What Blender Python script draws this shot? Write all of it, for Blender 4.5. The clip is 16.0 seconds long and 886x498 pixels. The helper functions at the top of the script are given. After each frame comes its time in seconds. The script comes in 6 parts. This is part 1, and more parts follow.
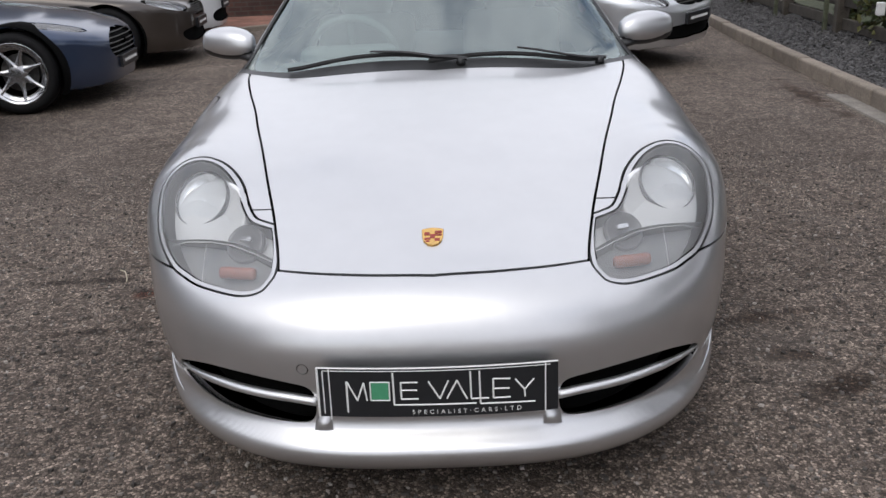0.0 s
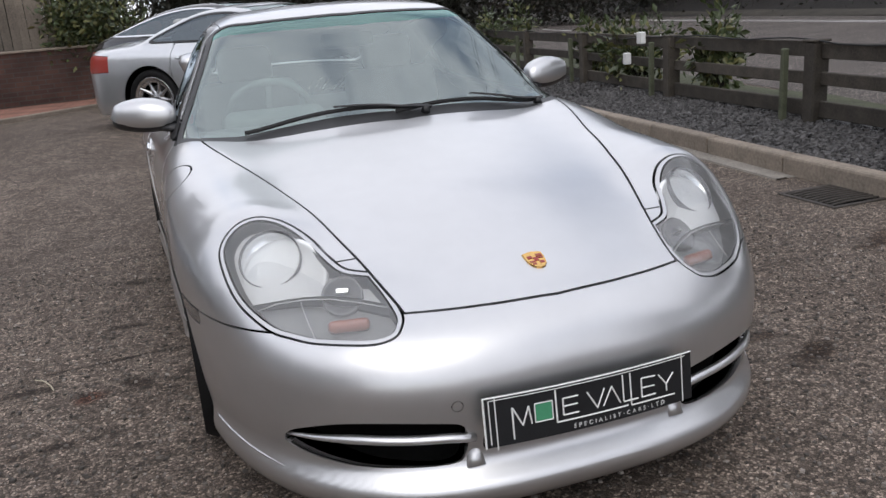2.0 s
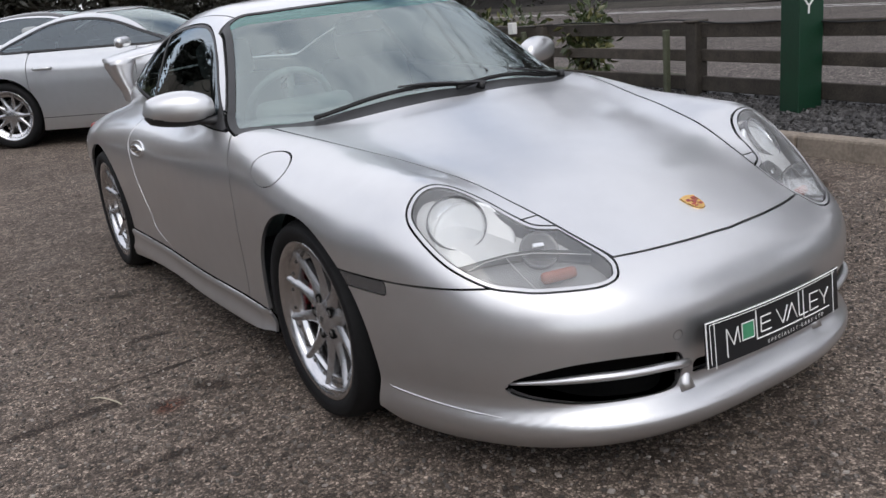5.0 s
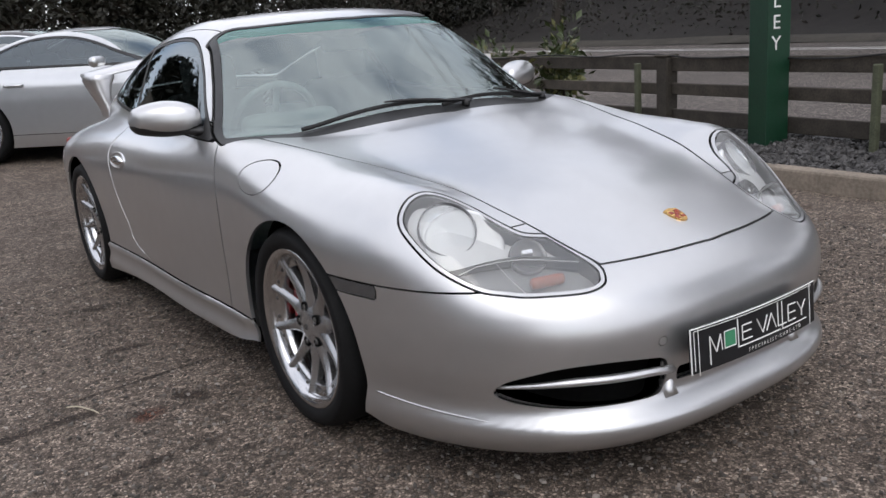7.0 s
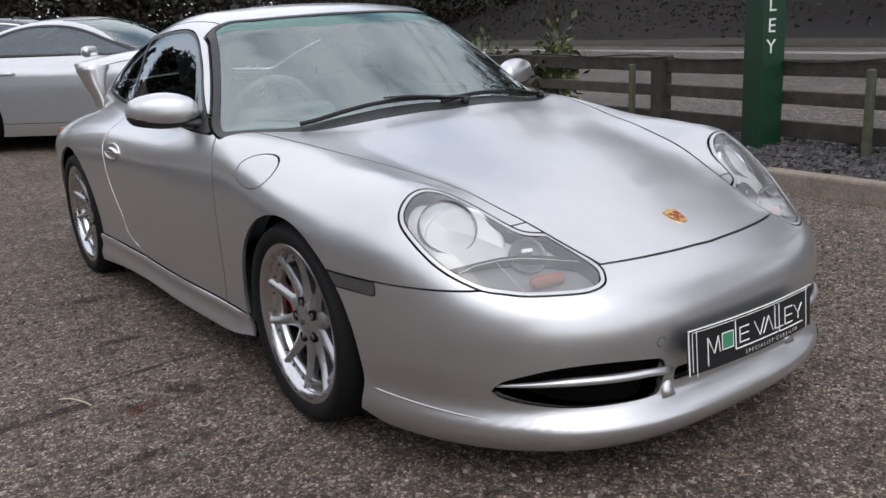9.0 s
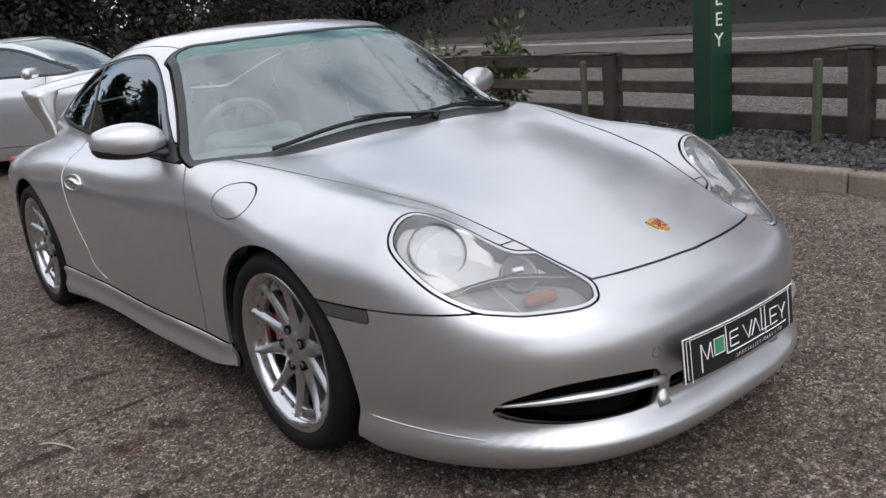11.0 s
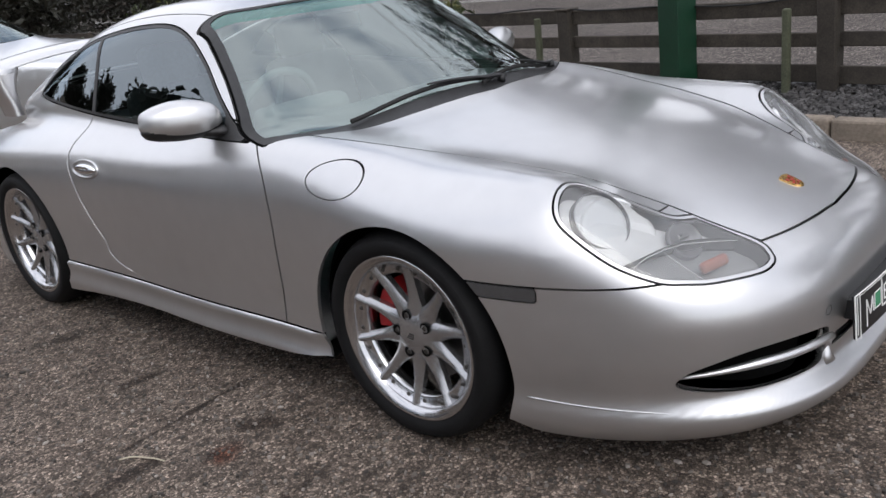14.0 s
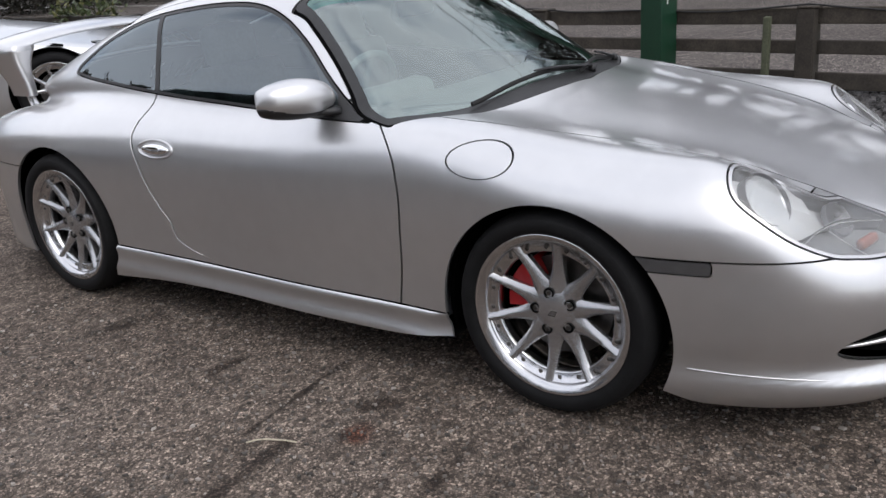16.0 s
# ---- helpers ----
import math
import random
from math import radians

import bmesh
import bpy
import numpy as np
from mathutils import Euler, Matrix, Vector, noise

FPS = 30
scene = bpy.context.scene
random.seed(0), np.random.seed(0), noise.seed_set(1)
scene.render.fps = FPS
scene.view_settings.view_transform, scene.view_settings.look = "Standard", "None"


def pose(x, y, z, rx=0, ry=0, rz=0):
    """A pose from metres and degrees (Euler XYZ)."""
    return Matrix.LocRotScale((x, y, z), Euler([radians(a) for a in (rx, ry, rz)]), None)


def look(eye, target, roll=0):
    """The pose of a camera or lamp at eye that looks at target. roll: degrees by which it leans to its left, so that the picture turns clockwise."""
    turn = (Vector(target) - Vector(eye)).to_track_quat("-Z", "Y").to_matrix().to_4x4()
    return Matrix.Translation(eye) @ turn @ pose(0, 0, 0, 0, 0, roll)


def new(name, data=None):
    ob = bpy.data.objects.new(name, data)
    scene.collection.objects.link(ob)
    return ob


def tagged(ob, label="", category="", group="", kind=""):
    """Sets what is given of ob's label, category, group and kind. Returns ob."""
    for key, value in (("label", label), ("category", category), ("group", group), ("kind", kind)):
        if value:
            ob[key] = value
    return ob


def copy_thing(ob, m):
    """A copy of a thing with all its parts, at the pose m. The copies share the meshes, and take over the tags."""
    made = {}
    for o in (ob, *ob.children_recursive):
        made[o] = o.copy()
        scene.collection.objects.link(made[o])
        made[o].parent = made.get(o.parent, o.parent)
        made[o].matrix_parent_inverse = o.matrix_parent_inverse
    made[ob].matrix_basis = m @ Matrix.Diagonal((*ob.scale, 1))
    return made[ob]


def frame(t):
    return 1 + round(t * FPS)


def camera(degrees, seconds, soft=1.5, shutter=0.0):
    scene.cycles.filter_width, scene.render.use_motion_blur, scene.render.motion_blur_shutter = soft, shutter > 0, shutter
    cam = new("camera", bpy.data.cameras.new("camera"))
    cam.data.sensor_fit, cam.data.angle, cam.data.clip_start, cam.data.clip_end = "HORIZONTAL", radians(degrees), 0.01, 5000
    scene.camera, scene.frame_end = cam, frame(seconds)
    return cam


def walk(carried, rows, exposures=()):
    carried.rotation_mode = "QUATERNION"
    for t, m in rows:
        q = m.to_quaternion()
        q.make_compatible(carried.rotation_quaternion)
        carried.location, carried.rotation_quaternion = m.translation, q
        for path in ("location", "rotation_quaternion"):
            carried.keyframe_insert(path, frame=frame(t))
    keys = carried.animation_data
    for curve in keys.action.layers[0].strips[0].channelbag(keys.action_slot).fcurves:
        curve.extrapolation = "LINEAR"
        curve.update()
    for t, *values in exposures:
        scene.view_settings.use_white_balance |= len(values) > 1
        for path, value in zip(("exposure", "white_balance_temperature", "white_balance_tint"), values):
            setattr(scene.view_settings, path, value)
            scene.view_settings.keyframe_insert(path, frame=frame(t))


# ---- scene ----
cam = camera(55.8, 16.0)
PATH = [
    (0, (0.059, -2.644, 1.276), (0.023, -0.765, 0.591), -2.3),
    (0.5, (-0.153, -2.601, 1.255), (-0.078, -0.723, 0.57), -1.9),
    (1, (-0.371, -2.573, 1.222), (-0.126, -0.692, 0.59), -2.1),
    (1.5, (-0.617, -2.595, 1.23), (-0.154, -0.735, 0.66), -2.8),
    (2, (-0.821, -2.563, 1.236), (-0.221, -0.737, 0.682), -4.6),
    (2.5, (-0.998, -2.487, 1.238), (-0.302, -0.695, 0.685), -5.5),
    (3, (-1.203, -2.436, 1.241), (-0.367, -0.708, 0.679), -5.5),
    (3.5, (-1.387, -2.359, 1.241), (-0.475, -0.676, 0.661), -5.4),
    (4, (-1.53, -2.274, 1.242), (-0.585, -0.617, 0.642), -5.8),
    (6.5, (-1.806, -2.266, 1.199), (-0.728, -0.667, 0.668), -5.5),
    (7, (-1.801, -2.27, 1.184), (-0.714, -0.673, 0.667), -4.6),
    (7.5, (-1.819, -2.277, 1.201), (-0.72, -0.691, 0.674), -4.1),
    (8, (-1.822, -2.267, 1.185), (-0.721, -0.682, 0.658), -3.5),
    (10.5, (-1.846, -2.209, 1.217), (-0.696, -0.662, 0.682), -4.6),
    (11, (-1.884, -2.176, 1.256), (-0.687, -0.667, 0.716), -5.9),
    (11.5, (-1.906, -2.128, 1.272), (-0.683, -0.644, 0.723), -7.1),
    (12, (-1.955, -2.034, 1.295), (-0.725, -0.564, 0.724), -7.8),
    (12.5, (-2.01, -1.942, 1.292), (-0.778, -0.488, 0.685), -6.8),
    (13, (-2.103, -1.824, 1.294), (-0.828, -0.421, 0.656), -6.7),
    (13.5, (-2.227, -1.702, 1.329), (-0.883, -0.375, 0.671), -7.4),
    (14, (-2.283, -1.607, 1.325), (-0.92, -0.298, 0.671), -7.2),
    (14.5, (-2.336, -1.473, 1.345), (-0.967, -0.175, 0.681), -6.9),
    (15, (-2.462, -1.345, 1.345), (-1.044, -0.11, 0.664), -5.7),
    (15.5, (-2.641, -1.211, 1.353), (-1.151, -0.069, 0.664), -5.1),
    (16, (-2.778, -1.083, 1.346), (-1.26, 0.031, 0.673), -4.4),
]
walk(cam, [(t, look(eye, target, roll)) for t, eye, target, roll in PATH], ((0, -0.10), (3, -0.06), (7, 0.0), (12, 0.04), (16, 0.10)))

# ---- world, sun, exposure ----
scene.view_settings.exposure = 0.0
world = bpy.data.worlds.new("sky")
scene.world = world
world.use_nodes = True
wt = world.node_tree
sky = wt.nodes.new("ShaderNodeTexSky")
sky.sky_type, sky.sun_disc = "NISHITA", False
sky.sun_elevation, sky.sun_rotation = radians(51), radians(202)
sky_way = wt.nodes.new("ShaderNodeTexCoord")
cloud_noise = wt.nodes.new("ShaderNodeTexNoise")
cloud_noise.inputs["Scale"].default_value, cloud_noise.inputs["Detail"].default_value = 2.6, 7
cloud_noise.inputs["Roughness"].default_value = 0.55
cloud_ramp = wt.nodes.new("ShaderNodeValToRGB")
cloud_ramp.color_ramp.elements[0].position, cloud_ramp.color_ramp.elements[1].position = 0.26, 0.50
cloud_mix = wt.nodes.new("ShaderNodeMix")
cloud_mix.data_type = "RGBA"
cloud_shade = wt.nodes.new("ShaderNodeValToRGB")
cloud_shade.color_ramp.elements[0].position, cloud_shade.color_ramp.elements[0].color = 0.35, (9.35, 9.45, 10.2, 1)
cloud_shade.color_ramp.elements[1].position, cloud_shade.color_ramp.elements[1].color = 0.75, (5.9, 6.1, 6.9, 1)
wt.links.new(sky_way.outputs["Generated"], cloud_noise.inputs["Vector"])
wt.links.new(cloud_noise.outputs[0], cloud_ramp.inputs[0])
wt.links.new(cloud_noise.outputs[0], cloud_shade.inputs[0])
wt.links.new(cloud_ramp.outputs[0], cloud_mix.inputs["Factor"])
wt.links.new(sky.outputs[0], cloud_mix.inputs["A"])
wt.links.new(cloud_shade.outputs[0], cloud_mix.inputs["B"])
wt.links.new(cloud_mix.outputs["Result"], wt.nodes["Background"].inputs[0])
wt.nodes["Background"].inputs[1].default_value = 0.162
sun_data = bpy.data.lights.new("sun", "SUN")
sun_data.energy, sun_data.angle, sun_data.color = 0.9, radians(38), (1, 0.96, 0.9)
sun = new("sun", sun_data)
sun.matrix_world = look((-2.5, -6.0, 8.0), (0, 0, 0))

# ---- materials ----
def material(name, col, rough=0.5, metal=0.0, noise_scale=0.0, spread=0.25, bump=0.0, bump_scale=200.0, coat=0.0, detail=6, spec=0.5, rand=0.0):
    """A Principled surface whose colour varies at two scales, with fine relief."""
    m = bpy.data.materials.new(name)
    m.use_nodes = True
    nt = m.node_tree
    b = nt.nodes["Principled BSDF"]
    b.inputs["Base Color"].default_value = (*col, 1)
    b.inputs["Roughness"].default_value, b.inputs["Metallic"].default_value = rough, metal
    b.inputs["Coat Weight"].default_value, b.inputs["Coat Roughness"].default_value = coat, 0.04
    b.inputs["Specular IOR Level"].default_value = spec
    co = nt.nodes.new("ShaderNodeTexCoord")
    if noise_scale:
        n1, n2 = nt.nodes.new("ShaderNodeTexNoise"), nt.nodes.new("ShaderNodeTexNoise")
        n1.inputs["Scale"].default_value, n1.inputs["Detail"].default_value = noise_scale, detail
        n2.inputs["Scale"].default_value, n2.inputs["Detail"].default_value = noise_scale * 9, 3
        add = nt.nodes.new("ShaderNodeMath")
        add.operation = "ADD"
        ramp = nt.nodes.new("ShaderNodeMapRange")
        ramp.inputs["From Min"].default_value, ramp.inputs["From Max"].default_value = 0.65, 1.35
        ramp.inputs["To Min"].default_value, ramp.inputs["To Max"].default_value = 1 - spread, 1 + spread
        mul = nt.nodes.new("ShaderNodeVectorMath")
        mul.operation = "SCALE"
        mul.inputs[0].default_value = col
        for n in (n1, n2):
            nt.links.new(co.outputs["Object"], n.inputs["Vector"])
        nt.links.new(n1.outputs[0], add.inputs[0])
        nt.links.new(n2.outputs[0], add.inputs[1])
        nt.links.new(add.outputs[0], ramp.inputs["Value"])
        last = ramp.outputs[0]
        if rand:
            info = nt.nodes.new("ShaderNodeObjectInfo")
            rr = nt.nodes.new("ShaderNodeMapRange")
            rr.inputs["To Min"].default_value, rr.inputs["To Max"].default_value = 1 - rand, 1 + rand
            mm = nt.nodes.new("ShaderNodeMath")
            mm.operation = "MULTIPLY"
            nt.links.new(info.outputs["Random"], rr.inputs["Value"])
            nt.links.new(rr.outputs[0], mm.inputs[0])
            nt.links.new(last, mm.inputs[1])
            last = mm.outputs[0]
        nt.links.new(last, mul.inputs["Scale"])
        nt.links.new(mul.outputs[0], b.inputs["Base Color"])
    if bump:
        nb, bp = nt.nodes.new("ShaderNodeTexNoise"), nt.nodes.new("ShaderNodeBump")
        nb.inputs["Scale"].default_value, nb.inputs["Detail"].default_value = bump_scale, 4
        bp.inputs["Strength"].default_value, bp.inputs["Distance"].default_value = bump, 0.004
        nt.links.new(co.outputs["Object"], nb.inputs["Vector"])
        nt.links.new(nb.outputs[0], bp.inputs["Height"])
        nt.links.new(bp.outputs[0], b.inputs["Normal"])
    return m


def glass(name, tint=(0.9, 0.93, 0.92), rough=0.0, ior=1.5, sheen=(1, 1, 1)):
    """A thin pane: what lies behind, tinted, under a Fresnel reflection."""
    m = bpy.data.materials.new(name)
    m.use_nodes = True
    nt = m.node_tree
    nt.nodes.remove(nt.nodes["Principled BSDF"])
    tr, gl, mix, fr = (nt.nodes.new("ShaderNode" + k) for k in ("BsdfTransparent", "BsdfGlossy", "MixShader", "Fresnel"))
    tr.inputs[0].default_value = (*tint, 1)
    gl.inputs["Color"].default_value = (*sheen, 1)
    gl.inputs["Roughness"].default_value = rough
    fr.inputs["IOR"].default_value = ior
    nt.links.new(fr.outputs[0], mix.inputs[0])
    nt.links.new(tr.outputs[0], mix.inputs[1])
    nt.links.new(gl.outputs[0], mix.inputs[2])
    nt.links.new(mix.outputs[0], nt.nodes["Material Output"].inputs[0])
    return m


def paint(name, col, metal=0.8, rough=0.3):
    m = material(name, col, rough, metal, 1.6, 0.03, 0.05, 1400.0, coat=1.0)
    m.node_tree.nodes["Principled BSDF"].inputs["Coat Roughness"].default_value = 0.10
    return m


def hazed(m, amount, col=(0.78, 0.78, 0.78)):
    """A milky plastic lens: a clear pane with a little pale diffuse mixed in."""
    nt = m.node_tree
    out = nt.nodes["Material Output"]
    clear = out.inputs[0].links[0].from_socket
    bloom, both = nt.nodes.new("ShaderNodeBsdfDiffuse"), nt.nodes.new("ShaderNodeMixShader")
    bloom.inputs[0].default_value = (*col, 1)
    both.inputs[0].default_value = amount
    nt.links.new(clear, both.inputs[1])
    nt.links.new(bloom.outputs[0], both.inputs[2])
    nt.links.new(both.outputs[0], out.inputs[0])
    return m


PAINT = paint("silver_paint", (0.62, 0.62, 0.625), 0.88, 0.34)
BLACK_TRIM = material("black_trim", (0.018, 0.018, 0.019), 0.45, 0, 30, 0.3, 0.1, 600)
RUBBER = material("rubber", (0.012, 0.012, 0.012), 0.7, 0, 25, 0.3, 0.2, 300)
TYRE = material("tyre_rubber", (0.006, 0.006, 0.0065), 0.75, 0, 18, 0.35, 0.2, 250, spec=0.25)
# matte near-black: hollows and joints carry their shade in the colour
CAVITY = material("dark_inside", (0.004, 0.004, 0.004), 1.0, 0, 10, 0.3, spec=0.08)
ALLOY = material("silver_alloy", (0.66, 0.66, 0.67), 0.3, 0.9, 12, 0.06, 0.04, 500, coat=0.4)
ALLOY_DULL = material("spoke_silver", (0.43, 0.43, 0.44), 0.27, 0.85, 12, 0.06, 0.04, 500, coat=0.5)
POLISHED = material("polished_alloy", (0.60, 0.60, 0.61), 0.20, 1.0, 12, 0.05)
CHROME = material("chrome", (0.82, 0.82, 0.83), 0.06, 1.0)
REFLECTOR = material("lamp_reflector", (0.97, 0.97, 0.97), 0.22, 0.9, 25, 0.02, 0.5, 38, coat=0.3)
LAMP_GREY = material("lamp_housing", (0.80, 0.805, 0.81), 0.45, 0.1, 20, 0.1)
LAMP_PALE = material("lamp_dish", (0.82, 0.825, 0.83), 0.45, 0.2, 20, 0.08)
LAMP_POCKET = material("lamp_pocket", (0.36, 0.365, 0.37), 0.35, 0.2, 30, 0.15)
LAMP_DARK = material("lamp_dark", (0.17, 0.17, 0.178), 0.3, 0.2, 20, 0.1)
LAMP_RIM = material("lamp_rim", (0.56, 0.56, 0.57), 0.35, 0.7, 20, 0.05, coat=1.0)
ORANGE = material("indicator_orange", (0.46, 0.15, 0.09), 0.3, 0, 60, 0.2)
LENS = hazed(glass("clear_lens", (0.95, 0.96, 0.96), 0.08, 1.7), 0.12)
BULB = glass("lamp_glass", (0.95, 0.96, 0.97), 0.0)
SCREEN = glass("windscreen_glass", (0.74, 0.88, 0.85), 0.0, 3.0, (0.90, 1.0, 0.98))
SUN_STRIP = glass("tinted_strip_glass", (0.30, 0.90, 0.78), 0.0, 2.6, (0.68, 1.0, 0.94))
# blue sky in the reflections is put into the sheen colour
WINDOW = glass("window_glass", (0.24, 0.29, 0.29), 0.0, 2.2, (0.84, 0.94, 1.0))
SMOKED = material("smoked_lens", (0.06, 0.06, 0.062), 0.18, 0, 40, 0.1, coat=0.8)
CALIPER = material("red_caliper", (0.36, 0.012, 0.016), 0.35, 0, 30, 0.15)
STEEL = material("brake_steel", (0.11, 0.105, 0.10), 0.4, 0.9, 40, 0.25, 0.2, 300)
PLATE_BLACK = material("plate_black", (0.012, 0.013, 0.015), 0.35, 0, 30, 0.2)
WHITE_LINE = material("white_print", (0.78, 0.78, 0.76), 0.5, 0, 60, 0.06)
PLATE_GREEN = material("green_print", (0.06, 0.27, 0.14), 0.5, 0, 60, 0.1)
GOLD = material("badge_gold", (0.72, 0.45, 0.16), 0.25, 0.9, 60, 0.1)
BADGE_RED = material("badge_red", (0.28, 0.03, 0.02), 0.3, 0, 60, 0.1)
LEATHER = material("grey_leather", (0.46, 0.47, 0.47), 0.6, 0, 8, 0.15, 0.2, 120)
DASH = material("grey_dash", (0.36, 0.37, 0.37), 0.65, 0, 8, 0.15, 0.2, 400)

# ---- helpers for meshes ----
def link(name, me, mat, parent=None, label="", smooth=None):
    if mat:
        me.materials.append(mat)
    if smooth is not None:
        me.polygons.foreach_set("use_smooth", [smooth] * len(me.polygons))
    ob = new(name, me)
    if parent:
        ob.parent = parent
    if label:
        ob["label"] = label
    return ob


def part(name, bm, mat, parent=None, label="", smooth=False):
    """Link a bmesh as one mesh object under a thing or a part."""
    me = bpy.data.meshes.new(name)
    bm.normal_update()
    bm.to_mesh(me)
    bm.free()
    return link(name, me, mat, parent, label, smooth)


def thing(name, m=None, label="", category="", group="", kind=""):
    ob = new(name)
    ob.empty_display_size = 0.1
    if m is not None:
        ob.matrix_world = m
    return tagged(ob, label, category, group, kind)


def block(bm, lo, hi, bevel=0.0, m=None, segs=1):
    """A box from corner to corner, with rounded edges, put into bm."""
    geo = bmesh.ops.create_cube(bm, size=1)
    vs = geo["verts"]
    for v in vs:
        v.co = Vector([l + (c + 0.5) * (h - l) for c, l, h in zip(v.co, lo, hi)])
    if bevel:
        es = list({e for v in vs for e in v.link_edges})
        r = bmesh.ops.bevel(bm, geom=es, offset=bevel, segments=segs, affect="EDGES", profile=0.5)
        vs = list({v for f in r["faces"] for v in f.verts} | {v for v in vs if v.is_valid})
    if m is not None:
        bmesh.ops.transform(bm, matrix=m, verts=vs)
    return bm


def lathe(bm, prof, n=64, m=None, close=False):
    """Turn a profile of (radius, height) round the local x axis."""
    rings = []
    for r, x in prof:
        rings.append([bm.verts.new((x, r * math.cos(2 * math.pi * k / n), r * math.sin(2 * math.pi * k / n))) for k in range(n)])
    pairs = list(zip(rings[:-1], rings[1:]))
    if close:
        pairs.append((rings[-1], rings[0]))
    for a, b in pairs:
        for k in range(n):
            bm.faces.new((a[k], a[(k + 1) % n], b[(k + 1) % n], b[k]))
    if m is not None:
        bmesh.ops.transform(bm, matrix=m, verts=[v for r in rings for v in r])
    return bm


def tube(bm, pts, rad, n=8, flat=1.0, up=(0, 0, 1), caps=True):
    """A tube of radius rad(s) or rad along points; flat squeezes it along up."""
    pts = [Vector(p) for p in pts]
    rings = []
    for i, p in enumerate(pts):
        d = (pts[min(i + 1, len(pts) - 1)] - pts[max(i - 1, 0)]).normalized()
        s = d.cross(Vector(up))
        s = s.normalized() if s.length > 1e-4 else Vector((1, 0, 0))
        u = s.cross(d).normalized()
        r = rad(i / (len(pts) - 1)) if callable(rad) else rad
        rings.append([bm.verts.new(p + s * r * math.cos(2 * math.pi * k / n) + u * r * flat * math.sin(2 * math.pi * k / n)) for k in range(n)])
    for a, b in zip(rings[:-1], rings[1:]):
        for k in range(n):
            bm.faces.new((a[k], a[(k + 1) % n], b[(k + 1) % n], b[k]))
    if caps:
        bm.faces.new(rings[0][::-1])
        bm.faces.new(rings[-1])
    return bm


def closed_curve(knots, n=12):
    """A smooth closed outline through 2D knots, as many short chords."""
    k = np.array(knots, float)
    p0, p1, p2, p3 = np.roll(k, 1, 0), k, np.roll(k, -1, 0), np.roll(k, -2, 0)
    t = np.linspace(0, 1, n, endpoint=False)[None, :, None]
    q = 0.5 * (2 * p1[:, None] + (p2 - p0)[:, None] * t + (2 * p0 - 5 * p1 + 4 * p2 - p3)[:, None] * t ** 2 + (3 * p1 - p0 - 3 * p2 + p3)[:, None] * t ** 3)
    return q.reshape(-1, 2)


def outline_distance(poly, u, v):
    """Signed distance to a closed outline, below zero inside."""
    a, b = poly, np.roll(poly, -1, 0)
    d = b - a
    best = np.full(u.shape, 9.0)
    odd = np.zeros(u.shape, bool)
    for (ax, ay), (dx, dy) in zip(a, d):
        px, py = u - ax, v - ay
        t = np.clip((px * dx + py * dy) / (dx * dx + dy * dy + 1e-12), 0, 1)
        best = np.minimum(best, np.hypot(px - t * dx, py - t * dy))
        cross = (ay > v) != (ay + dy > v)
        with np.errstate(divide="ignore", invalid="ignore"):
            odd ^= cross & (u < ax + dx * (v - ay) / (dy if dy else 1e-12))
    return np.where(odd, -best, best)
# ---- helpers for shapes ----
def curve_fn(*knots):
    """A smooth function through knots (a, b), held flat outside them."""
    ks = np.array(knots, float)
    xs, ys = ks[:, 0], ks[:, 1]
    h = np.diff(xs)
    dl = np.diff(ys) / h
    m = np.r_[dl[0], (dl[:-1] * h[1:] + dl[1:] * h[:-1]) / (h[:-1] + h[1:]), dl[-1]]

    def fn(v):
        v = np.clip(np.asarray(v, float), xs[0], xs[-1])
        i = np.clip(np.searchsorted(xs, v) - 1, 0, len(h) - 1)
        t = (v - xs[i]) / h[i]
        return ((1 + 2 * t) * (1 - t) ** 2 * ys[i] + t * (1 - t) ** 2 * h[i] * m[i]
                + t * t * (3 - 2 * t) * ys[i + 1] + t * t * (t - 1) * h[i] * m[i + 1])
    return fn


def smax(a, b, k):
    h = np.maximum(k - np.abs(a - b), 0) / k
    return np.maximum(a, b) + h * h * k / 4


def smax_soft(a, b, k):
    h = np.maximum(k - np.abs(a - b), 0) / k
    return np.maximum(a, b) + h * h * h * k / 6


def smin(a, b, k):
    return -smax(-a, -b, k)

# ---- the coupe's body shape ----
bonnet_z = curve_fn((-1.1, 0.45), (-1.0, 0.527), (-0.88, 0.590), (-0.777, 0.628), (-0.6, 0.690), (-0.4, 0.749), (-0.2, 0.792), (0, 0.828),
                    (0.2, 0.862), (0.4, 0.888), (0.8, 0.89), (1.2, 0.88), (2.0, 0.88), (2.6, 0.85), (3.0, 0.79), (3.3, 0.70), (3.5, 0.60))
wing_h = curve_fn((-0.9, 0), (-0.72, 0.002), (-0.58, 0.062), (-0.45, 0.106), (-0.3, 0.092), (0, 0.058), (0.3, 0.055), (0.7, 0.062), (1.2, 0.055), (2.2, 0.06), (3, 0.05))
wing_x = curve_fn((-0.9, 0.50), (-0.6, 0.63), (-0.3, 0.67), (0, 0.685), (0.4, 0.72), (1.2, 0.71), (2.3, 0.72), (3, 0.7))
front_inset = curve_fn((0.08, 0.12), (0.11, 0.07), (0.14, 0.03), (0.165, 0.008), (0.188, 0.0), (0.204, 0.004), (0.222, 0.022), (0.24, 0.038), (0.262, 0.045), (0.29, 0.042), (0.34, 0.034), (0.45, 0.03), (0.55, 0.06), (0.7, 0.16), (0.9, 0.3))
